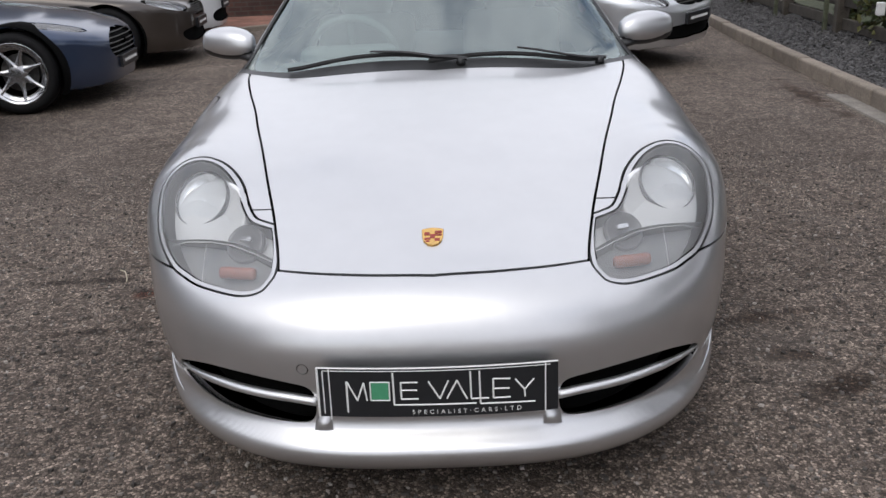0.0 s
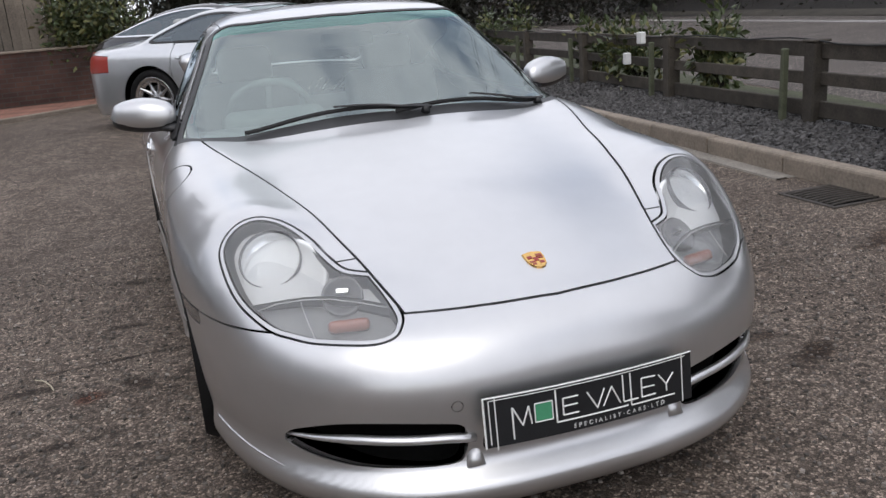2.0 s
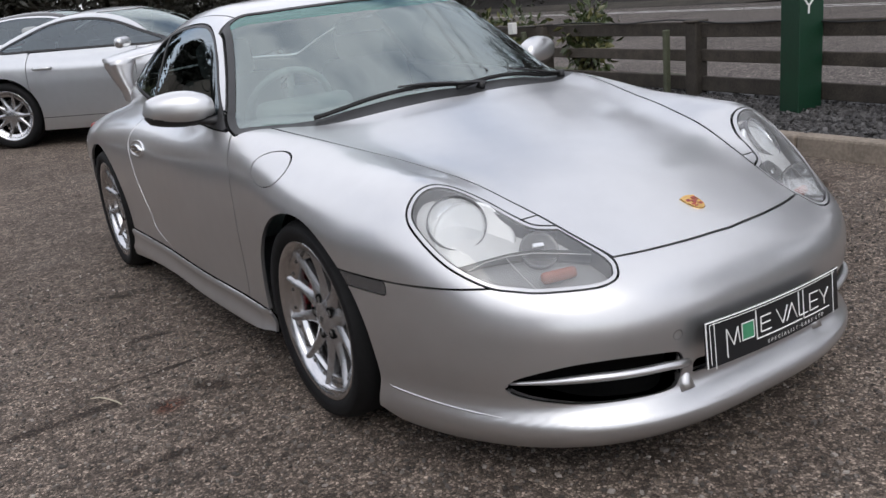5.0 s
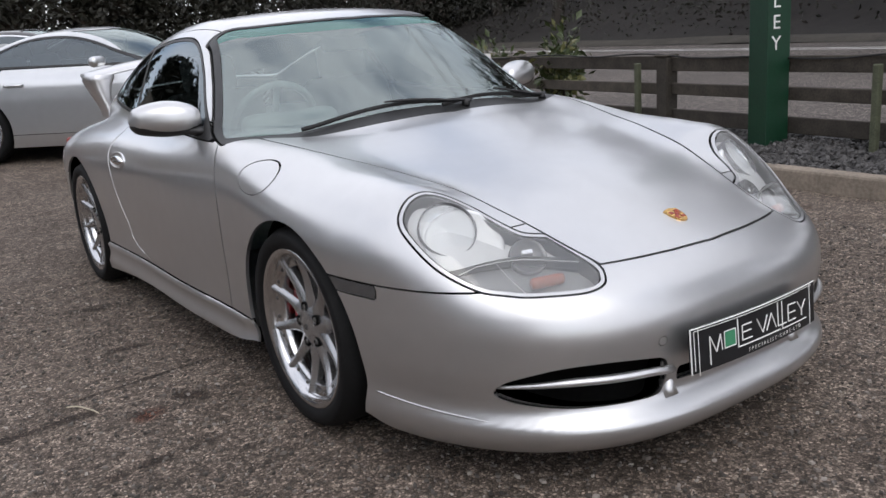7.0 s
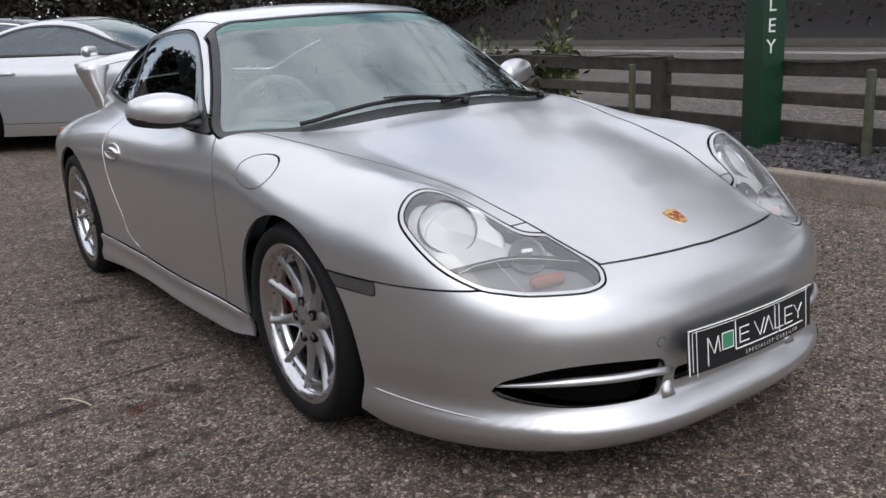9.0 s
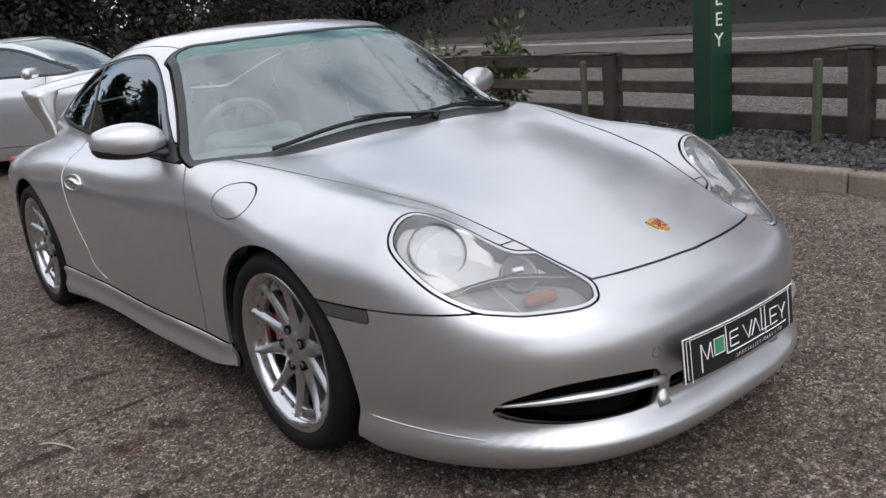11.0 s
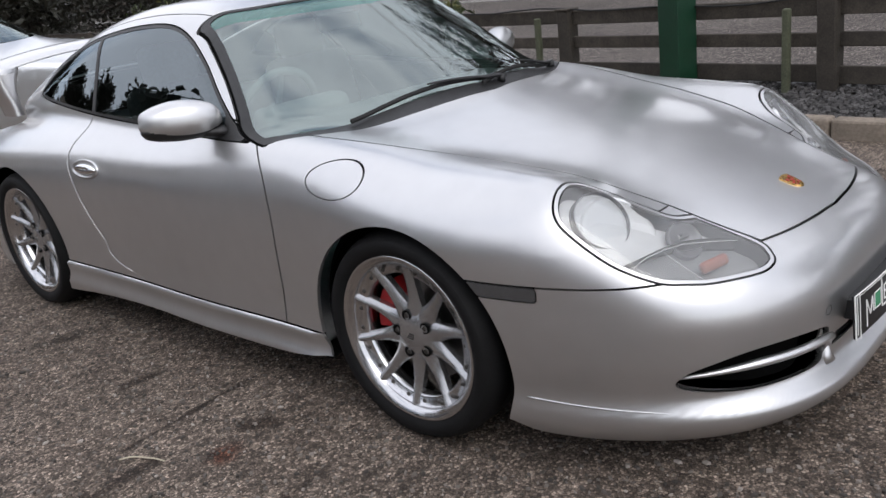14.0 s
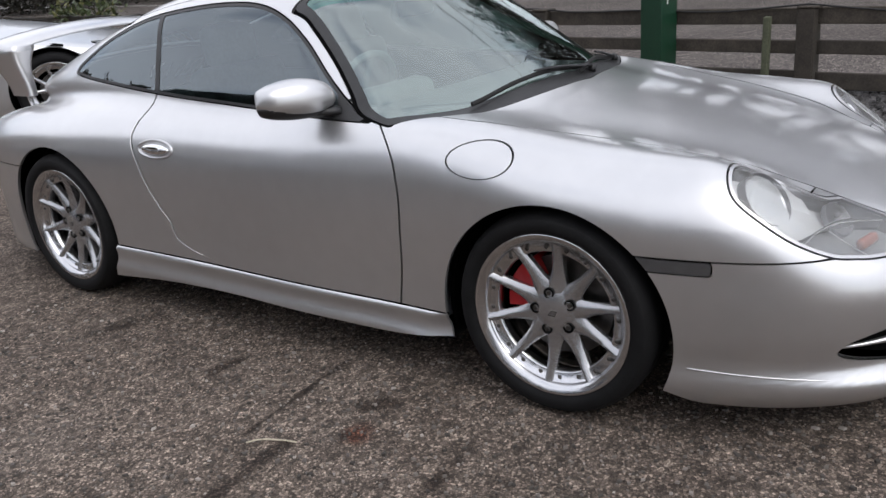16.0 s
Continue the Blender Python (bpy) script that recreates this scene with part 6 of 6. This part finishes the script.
bank_h = lambda u: 0.1 + 6.5 * (1 - math.exp(-max(0, u - 18.5) / 14))
spots = []
for k in range(46):
    u, w = rr.uniform(20, 40), -26 + 2.3 * k + rr.uniform(-1, 1)
    spots.append((*on_road(u, w)[:2], bank_h(u) - 0.2))
for i, (x, y, z) in enumerate(spots):
    src = bare[i % 3]
    m = pose(x, y, z, 0, 0, rr.uniform(0, 360))
    if i < 3:
        src.matrix_world = m
    else:
        copy_thing(src, m)
for w, seed in ((2.5, 31), (8.5, 44)):
    near = bare_tree("roadside_tree", seed, 16, "tall ivy-clad tree on the verge across the road", 2200)
    near.matrix_world = pose(*on_road(18.6, w)[:2], 0.1)
for i, (x, y) in enumerate([(-20 + 2.3 * k + rr.uniform(-0.8, 0.8), 25 + rr.uniform(-2, 3)) for k in range(14)] + [(-24 + rr.uniform(-2, 2), -22 + 5.0 * k) for k in range(9)] + [(x_, y_) for x_, y_ in ((22, 44), (27, 40), (30, 36))]):
    src = fir[i % 2]
    size = 1.0 if y < 20 or y > 34 else 0.60 if x > -7 else 0.76 if x > -10 else 0.93 if x > -13 else 1.05
    m = pose(x, y, 0, 0, 0, rr.uniform(0, 360)) @ Matrix.Diagonal((size, size, size, 1))
    if i < 2:
        src.matrix_world = m
    else:
        copy_thing(src, m)
brush = thing("undergrowth", pose(20, 10, 0.3), "dark bramble and ivy covering the bank", "undergrowth", kind="stuff")
bpy.context.view_layer.update()
cl = []
for k in range(760):
    u, w = rr.uniform(18.2, 30), rr.uniform(-25, 80)
    q = on_road(u, w)
    cl.append((q.x - 20, q.y - 10, bank_h(u) + rr.uniform(0.0, 2.6) - 0.3))
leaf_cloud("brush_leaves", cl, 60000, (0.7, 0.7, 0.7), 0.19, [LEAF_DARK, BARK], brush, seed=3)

wood = thing("far_wood", pose(8, 34, 0), "dense dark woodland behind the yard", "woodland", kind="stuff")
bpy.context.view_layer.update()
cl = [(rr.uniform(-9, 14), rr.uniform(-2, 5), rr.uniform(0.0, 8.5)) for _ in range(700)]
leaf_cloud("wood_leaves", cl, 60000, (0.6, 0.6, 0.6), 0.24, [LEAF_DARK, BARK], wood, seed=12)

# ---- brick wall, timber panels and block paving behind the parked cars ----
PAVE = pose(-2.75, 10.5, 0.155, 0, 0, 40.8)
bm = bmesh.new()
block(bm, (-14, 0, -0.25), (16, 0.12, 0.06), 0.01)
edge = tagged(part("paving_edge", bm, KERB), "brown kerb edging the block paving", "kerb", kind="structure")
edge.matrix_world = PAVE
sheet("pavement", -14, 16, 0.12, 9, 0.054, PAVING, PAVE, label="red block paving in front of the brick wall", category="pavement", uv=True)
WALL = pose(-2.6, 12.72, 0.15, 0, 0, 11)
bm = bmesh.new()
block(bm, (-16, 0, -0.3), (2.2, 0.24, 0.90))
wall = part("wall_back", bm, BRICK_RED, None)
lay = wall.data.uv_layers.new()
for lp in wall.data.loops:
    c = wall.data.vertices[lp.vertex_index].co
    lay.data[lp.index].uv = (c.x, c.z)
wall.matrix_world = WALL
tagged(wall, "low old red brick wall behind the paving", "wall", kind="structure")
bm = bmesh.new()
block(bm, (-16.05, -0.03, 0.90), (2.25, 0.27, 0.94), 0.01)
cop = tagged(part("wall_coping", bm, KERB), "flat stone coping on the brick wall", "coping", kind="structure")
cop.matrix_world = WALL
panels = thing("board_fence", WALL @ pose(0, 0.4, 0.0), "tall grey close-boarded timber fence above the wall", "fence", kind="structure")
bpy.context.view_layer.update()
bm = bmesh.new()
block(bm, (0, 0, 0), (0.135, 0.02, 2.9), 0.003)
board = bpy.data.meshes.new("board")
bm.to_mesh(board)
bm.free()
board.materials.append(FENCE_PANEL)
for k in range(117):
    ob = new("board", board)
    ob.parent = panels
    ob.matrix_basis = pose(-15.8 + 0.14 * k, random.uniform(-0.004, 0.004), random.uniform(-0.02, 0.02), 0, random.uniform(-0.4, 0.4), 0)
ivy = thing("ivy_bush", WALL @ pose(1.15, 0.25, 0.75), "pale green ivy bush growing over the brick wall", "bush")
bpy.context.view_layer.update()
cl = [(rr.uniform(-0.6, 0.6), rr.uniform(-0.2, 0.3), rr.uniform(0.05, 0.8)) for _ in range(26)]
leaf_cloud("ivy_leaves", cl, 2600, (0.18, 0.15, 0.16), 0.11, [LEAF, LEAF_TIP], ivy, seed=8)
bm = bmesh.new()
for k in range(7):
    a = rr.uniform(-0.7, 0.7)
    tube(bm, [(a, 0.1, -0.9), (a * 1.1, 0.05, 0.1), (a * 1.3, 0.0, 1.0)], 0.02, 5)
part("ivy_stems", bm, BARK, ivy)

# ---- the other parked cars ----
def car_shape(nose, tail, w, deck, roof, belt, tuck=0.5, front=1.0, rear=0.9, cabin_w=0.87):
    def shape(x, y, z):
        a = np.abs(x)
        gf = ((a / w) ** 2.9 + (np.maximum(nose + front - y, 0) / front) ** 2.9 + 1e-9) ** (1 / 2.9)
        gr = ((a / w) ** 3.2 + (np.maximum(y - tail + rear, 0) / rear) ** 3.2 + 1e-9) ** (1 / 3.2)
        tumble = 0.05 * np.clip((0.35 - z) / 0.25, 0, 1) ** 2 + 0.10 * np.clip((z - 0.62) / 0.4, 0, 1) ** 2
        side = (np.maximum(gf, gr) - 1) * w + tumble
        lower = smax(side, z - (deck(y) - 0.10 * a ** 2), 0.09)
        yy = y - 0.30 * a ** 2 * np.clip(-y + 0.4, 0, 1)
        cab = smax((z - roof(yy) + 0.10 * a ** 2) * 0.85, (a - (w * cabin_w - tuck * (z - belt))) * 0.9, 0.10)
        cab = np.maximum(np.maximum(cab, side + 0.03), 0.6 - z)
        return np.maximum(smin(lower, cab, 0.04), 0.16 - z)
    return shape


def parked_car(m, label, col, nose, tail, w, deck, roof, belt, base, window, wheel_r, spokes, grille=None, metal=0.7, rough=0.3, chrome_line=False, lamp=(0.55, 0.62, 0.17, 0.07), plate_z=0.45, intake=None, group="cars parked in the yard"):
    tilt = Vector((ground_z(m.translation.x - 0.5, m.translation.y) - ground_z(m.translation.x + 0.5, m.translation.y), ground_z(m.translation.x, m.translation.y - 0.5) - ground_z(m.translation.x, m.translation.y + 0.5), 1))
    lift = Matrix.Translation((m.translation.x, m.translation.y, ground_z(m.translation.x, m.translation.y)))
    car = thing("parked_car", lift @ Vector((0, 0, 1)).rotation_difference(tilt).to_matrix().to_4x4() @ m.to_3x3().to_4x4(), label, "car", group)
    bpy.context.view_layer.update()
    pt = paint("car_paint", col, metal, rough)
    s = Skin(car_shape(nose, tail, w, deck, roof, belt), nose + 0.75, tail - 0.7, 0.5, 110, 40, 34, 150, 2.2)
    fy, ry = -base / 2, base / 2
    ln = closed_curve(window, 6)
    roof_top = lambda y: roof(y)

    def win(v):
        d = np.full(len(v), 1.0)
        near = (v[:, 2] > belt - 0.1) & (A(v) > 0.35)
        d[near] = outline_distance(ln, v[near, 1], v[near, 2])
        return d
    ytop = max(window[:, 1])
    yf, yb = window[:, 0].min(), window[:, 0].max()

    def screen(v, front):
        slope = np.maximum(belt + 0.03 - v[:, 2], A(v) - (w * 0.80 - 0.55 * (v[:, 2] - belt)))
        return np.maximum(np.maximum(slope, v[:, 2] - (ytop + 0.035)), (v[:, 1] - (yf + 0.75)) if front else ((yb - 0.55) - v[:, 1]))
    s.panel("arch", lambda v: np.maximum(np.minimum(np.hypot(v[:, 1] - fy, v[:, 2] - wheel_r), np.hypot(v[:, 1] - ry, v[:, 2] - wheel_r)) - wheel_r - 0.045, 0.5 - A(v)))
    s.panel("underside", lambda v: v[:, 2] - 0.165)
    s.panel("band", win, 0.004)
    s.panel("glass", lambda v: win(v) + 0.02, of=("band",))
    s.panel("screen", lambda v: screen(v, True), 0.006)
    s.panel("back_screen", lambda v: screen(v, False), 0.006)
    if grille is not None:
        gl = closed_curve(grille, 6)
        s.panel("grille", lambda v: np.where(v[:, 1] < nose + 0.5, outline_distance(gl, A(v), v[:, 2]), 1.0), 0.004)
    if intake is not None:
        il = closed_curve(intake, 6)
        s.panel("intake", lambda v: np.where(v[:, 1] < nose + 0.5, outline_distance(il, A(v), v[:, 2]), 1.0), 0.004)
    lx, lz, lw, lh = lamp
    s.panel("lamp", lambda v: np.where(v[:, 1] < nose + 0.75, ellipse(A(v), v[:, 2] - 0.25 * (A(v) - lx), lx, lz, lw, lh), 1.0), 0.005)
    s.panel("tail", lambda v: np.where(v[:, 1] > tail - 0.6, ellipse(A(v), v[:, 2], w * 0.86, 0.74, 0.20, 0.10), 1.0), 0.005)
    s.panel("door", lambda v: np.maximum(np.maximum(np.abs(v[:, 1] - (yf + yb) / 2 + 0.05) - (yb - yf) * 0.33, 0.30 - v[:, 2]), np.maximum(v[:, 2] - belt - 0.02, 0.4 - A(v))), 0.007)
    s.panel("lower", lambda v: v[:, 2] - 0.25)
    for p in ("band", "glass", "lamp", "tail", "door"):
        s.side(p, "_right")
        s.side(p, "_left")

    def pp(name, panels, mat, lab="", parent=car, **kw):
        return link(name, s.mesh(name, *panels, **kw), mat, parent, lab)
    pp("body", ["skin"], pt)
    pp("sill", ["lower"], pt, inset=0.004)
    for q in ("_right", "_left"):
        pp("door", ["door" + q], pt)
        pp("window_trim", ["band" + q], CHROME if chrome_line else BLACK_TRIM, "bright window line" if chrome_line else "black window surround", inset=-0.002)
        pp("side_window", ["glass" + q], WINDOW, "dark side glass", skirt=0, inset=0.002)
        lens = pp("headlamp", ["lamp" + q], BULB, "clear headlamp lens", inset=0.002, skirt=0)
        pp("reflector", ["lamp" + q], REFLECTOR, "bright headlamp reflector", lens, inset=0.03, skirt=0)
        pp("tail_lamp", ["tail" + q], BADGE_RED, "dark red tail lamp")
    pp("windscreen", ["screen"], SCREEN, "", skirt=0, inset=0.004)
    pp("rear_window", ["back_screen"], WINDOW, "", skirt=0, inset=0.004)
    pp("inner_shell", ["skin", "gap", "lower", "door_right", "door_left", "underside"], CAVITY, "dark shell behind the joints", inset=0.015, skirt=0)
    if grille is not None:
        g = pp("grille", ["grille"], CAVITY, "dark grille opening", inset=0.03, skirt=-0.028)
        gz = grille[:, 1]
        for z in np.linspace(gz.min() + 0.02, gz.max() - 0.02, 6):
            b = bmesh.new()
            half = np.abs(grille[:, 0]).max() * 0.96
            run = [Vector(s.foot((x, nose - 1.0, z), (0, 1, 0), 2.5)) + Vector((0, 0.008, 0)) for x in np.linspace(-half, half, 13)]
            tube(b, run, 0.0055, 5)
            part("bar", b, STEEL, g)
    if intake is not None:
        pp("air_intake", ["intake"], CAVITY, "black lower air intake", inset=0.03, skirt=-0.028)
    for cy in (fy, ry):
        for sg in (-1, 1):
            road_wheel(car, (0, 0, 0), sg, wheel_r, 0.22, wheel_r - 0.085, spokes, 6.0, 20.0 * cy, detail=False).matrix_basis = pose(sg * (w - 0.13), cy, wheel_r) @ (pose(0, 0, 0, 15 * cy, 0, 0) if sg > 0 else pose(0, 0, 0, 15 * cy, 0, 180))
            b = bmesh.new()
            rings = []
            for x, r2 in ((w - 0.03, wheel_r + 0.05), (w - 0.06, wheel_r + 0.07), (0.45, wheel_r + 0.07), (0.44, 0.02)):
                rings.append([b.verts.new((sg * x, cy + r2 * math.cos(t), wheel_r + r2 * math.sin(t))) for t in np.linspace(-0.5, math.pi + 0.5, 26)])
            for p, q in zip(rings[:-1], rings[1:]):
                for k in range(25):
                    b.faces.new((p[k], p[k + 1], q[k + 1], q[k]))
            part("wheel_housing", b, CAVITY, car, "", True)
    for sg in (-1, 1):
        b = bmesh.new()
        block(b, (-0.115, -0.05, -0.05), (0.115, 0.05, 0.055), 0.045, segs=3)
        mir = part("door_mirror", b, pt, car, "", True)
        mir.matrix_basis = pose(sg * (w + 0.06), yf + 0.30, belt + 0.06)
        b = bmesh.new()
        hp = Vector(s.foot((sg * 1.6, (yf + yb) / 2 + (yb - yf) * 0.2, belt - 0.13), (-sg, 0, 0), 1.6))
        tube(b, [hp + Vector((sg * o, d, 0)) for d, o in ((-0.10, 0.0), (-0.07, 0.03), (0.07, 0.03), (0.10, 0.0))], 0.013, 8)
        part("door_pull", b, pt, car, "", True)
    b = bmesh.new()
    py = float(s.foot((0, nose - 1.0, plate_z), (0, 1, 0), 2.5)[1])
    block(b, (-0.26, py - 0.02, plate_z - 0.055), (0.26, py + 0.03, plate_z + 0.055), 0.004)
    pl = part("show_plate", b, PLATE_BLACK, car, "black plate with a white bar")
    b = bmesh.new()
    block(b, (-0.19, py - 0.023, plate_z - 0.012), (0.2, py - 0.019, plate_z + 0.012))
    part("plate_bar", b, WHITE_LINE, pl)
    b = bmesh.new()
    hw = w * 0.72
    block(b, (-hw, yf + 0.55, 0.45), (hw, yf + 0.85, belt - 0.06), 0.05, segs=2)
    for x in (-0.36, 0.36):
        block(b, (x - 0.24, yf + 1.45, 0.35), (x + 0.24, yf + 1.60, belt + 0.12), 0.06, segs=2)
        block(b, (x - 0.12, yf + 1.52, belt + 0.10), (x + 0.12, yf + 1.62, belt + 0.26), 0.04, segs=2)
    part("cabin", b, DASH, car, "dark seats and dashboard", True)
    return car


def heading(x, y, deg):
    return pose(x, y, 0, 0, 0, deg + 90)


parked_car(heading(0.78, 7.32, -38.6), "silver two-door coupe parked across the back of the yard", (0.62, 0.63, 0.64), -2.2, 2.40, 0.915,
           curve_fn((-2.3, 0.48), (-2.1, 0.62), (-1.75, 0.74), (-1.1, 0.85), (-0.5, 0.92), (0.5, 0.93), (1.2, 0.96), (1.9, 0.95), (2.3, 0.87), (2.5, 0.72)),
           curve_fn((-3, -0.5), (-0.95, 0.80), (-0.55, 0.98), (-0.2, 1.18), (0.1, 1.275), (0.4, 1.30), (0.75, 1.27), (1.15, 1.15), (1.5, 1.0), (2.2, 0.72)), 0.92, 2.56,
           np.array([(-0.42, 0.945), (-0.15, 1.10), (0.15, 1.205), (0.45, 1.235), (0.75, 1.205), (1.05, 1.10), (1.33, 0.955), (0.8, 0.945), (0.2, 0.94)]), 0.338, 10,
           np.array([(0.0, 0.55), (0.30, 0.56), (0.36, 0.62), (0.30, 0.68), (0.0, 0.70)]), 0.85, 0.34, lamp=(0.62, 0.64, 0.16, 0.075), plate_z=0.42, intake=np.array([(0.0, 0.24), (0.5, 0.25), (0.62, 0.31), (0.5, 0.36), (0.0, 0.36)]))
parked_car(heading(0.80, 10.63, -38.6), "black fastback saloon with a chrome window line", (0.012, 0.011, 0.012), -2.5, 2.6, 0.93,
           curve_fn((-2.7, 0.5), (-2.4, 0.68), (-2.0, 0.80), (-1.2, 0.93), (-0.6, 0.99), (1.0, 1.0), (2.0, 1.0), (2.5, 0.93), (2.7, 0.8)),
           curve_fn((-3, -0.4), (-1.1, 0.86), (-0.7, 1.06), (-0.2, 1.30), (0.2, 1.40), (0.6, 1.42), (1.1, 1.37), (1.7, 1.20), (2.3, 1.0), (3, 0.7)), 0.97, 2.91,
           np.array([(-0.5, 1.0), (-0.15, 1.22), (0.2, 1.32), (0.7, 1.345), (1.2, 1.28), (1.75, 1.12), (1.95, 1.03), (1.0, 1.0), (0.2, 0.99)]), 0.345, 10, None, 0.3, 0.2, True)
parked_car(heading(-5.01, 5.29, 5), "dark blue metallic grand touring coupe with a slatted grille", (0.035, 0.055, 0.105), -2.0, 2.32, 0.925,
           curve_fn((-2.15, 0.45), (-1.95, 0.60), (-1.6, 0.74), (-1.0, 0.85), (-0.4, 0.92), (0.5, 0.92), (1.3, 0.92), (1.9, 0.88), (2.4, 0.7)),
           curve_fn((-3, -0.7), (-0.75, 0.80), (-0.4, 0.97), (0.0, 1.17), (0.3, 1.24), (0.6, 1.255), (1.0, 1.2), (1.5, 1.04), (2.2, 0.78)), 0.90, 2.60,
           np.array([(-0.2, 0.93), (0.05, 1.08), (0.35, 1.18), (0.7, 1.19), (1.05, 1.12), (1.4, 0.98), (0.9, 0.94), (0.3, 0.93)]), 0.345, 7,
           np.array([(0.0, 0.36), (0.28, 0.37), (0.40, 0.47), (0.36, 0.55), (0.22, 0.60), (0.0, 0.61)]), 0.6, 0.3, lamp=(0.66, 0.70, 0.17, 0.045), plate_z=0.33)
parked_car(heading(-5.19, 7.60, 5), "bronze brown metallic coupe with dark lower intakes", (0.060, 0.048, 0.040), -2.25, 2.5, 0.925,
           curve_fn((-2.4, 0.5), (-2.2, 0.66), (-1.9, 0.76), (-1.2, 0.87), (-0.5, 0.95), (0.6, 0.96), (1.5, 0.97), (2.2, 0.92), (2.5, 0.8)),
           curve_fn((-3, -0.5), (-0.9, 0.84), (-0.5, 1.04), (-0.1, 1.25), (0.2, 1.33), (0.6, 1.36), (1.0, 1.31), (1.5, 1.15), (2.2, 0.86)), 0.93, 2.78,
           np.array([(-0.35, 0.96), (-0.05, 1.15), (0.3, 1.26), (0.7, 1.275), (1.1, 1.2), (1.55, 1.02), (0.9, 0.97), (0.2, 0.96)]), 0.34, 10,
           np.array([(0.02, 0.52), (0.25, 0.53), (0.30, 0.60), (0.25, 0.66), (0.02, 0.66)]), 0.6, 0.3, lamp=(0.62, 0.66, 0.18, 0.06), plate_z=0.43, intake=np.array([(0.0, 0.24), (0.45, 0.25), (0.6, 0.34), (0.45, 0.39), (0.0, 0.39)]))
parked_car(heading(-5.5, 9.80, 5), "white saloon with a wide black lower grille", (0.75, 0.75, 0.75), -2.3, 2.5, 0.91,
           curve_fn((-2.45, 0.5), (-2.25, 0.68), (-1.9, 0.80), (-1.2, 0.91), (-0.5, 0.99), (0.6, 1.0), (1.5, 1.02), (2.2, 0.98), (2.5, 0.85)),
           curve_fn((-3, -0.5), (-0.9, 0.88), (-0.5, 1.08), (-0.1, 1.30), (0.2, 1.39), (0.6, 1.42), (1.0, 1.38), (1.5, 1.22), (2.2, 0.92)), 0.97, 2.8,
           np.array([(-0.35, 1.0), (-0.05, 1.2), (0.3, 1.32), (0.7, 1.34), (1.1, 1.27), (1.5, 1.06), (0.9, 1.01), (0.2, 1.0)]), 0.335, 10,
           np.array([(0.035, 0.56), (0.20, 0.565), (0.25, 0.63), (0.20, 0.70), (0.035, 0.70)]), 0.0, 0.25, lamp=(0.62, 0.68, 0.17, 0.06), plate_z=0.46, intake=np.array([(0.0, 0.24), (0.45, 0.25), (0.55, 0.33), (0.42, 0.40), (0.0, 0.40)]))
parked_car(heading(-5.50, 3.0, 5), "black coupe at the end of the row", (0.012, 0.012, 0.014), -2.1, 2.4, 0.91,
           curve_fn((-2.2, 0.48), (-2.0, 0.62), (-1.6, 0.75), (-1.0, 0.86), (-0.5, 0.92), (0.6, 0.93), (1.4, 0.94), (2.0, 0.9), (2.4, 0.75)),
           curve_fn((-3, -0.6), (-0.85, 0.80), (-0.5, 0.98), (-0.1, 1.19), (0.2, 1.27), (0.6, 1.29), (1.0, 1.23), (1.5, 1.07), (2.2, 0.8)), 0.90, 2.6,
           np.array([(-0.3, 0.93), (0.0, 1.1), (0.35, 1.2), (0.7, 1.215), (1.1, 1.13), (1.45, 0.98), (0.9, 0.94), (0.2, 0.93)]), 0.335, 10,
           np.array([(0.0, 0.36), (0.35, 0.37), (0.42, 0.45), (0.35, 0.53), (0.0, 0.54)]), 0.4, 0.25, plate_z=0.35)
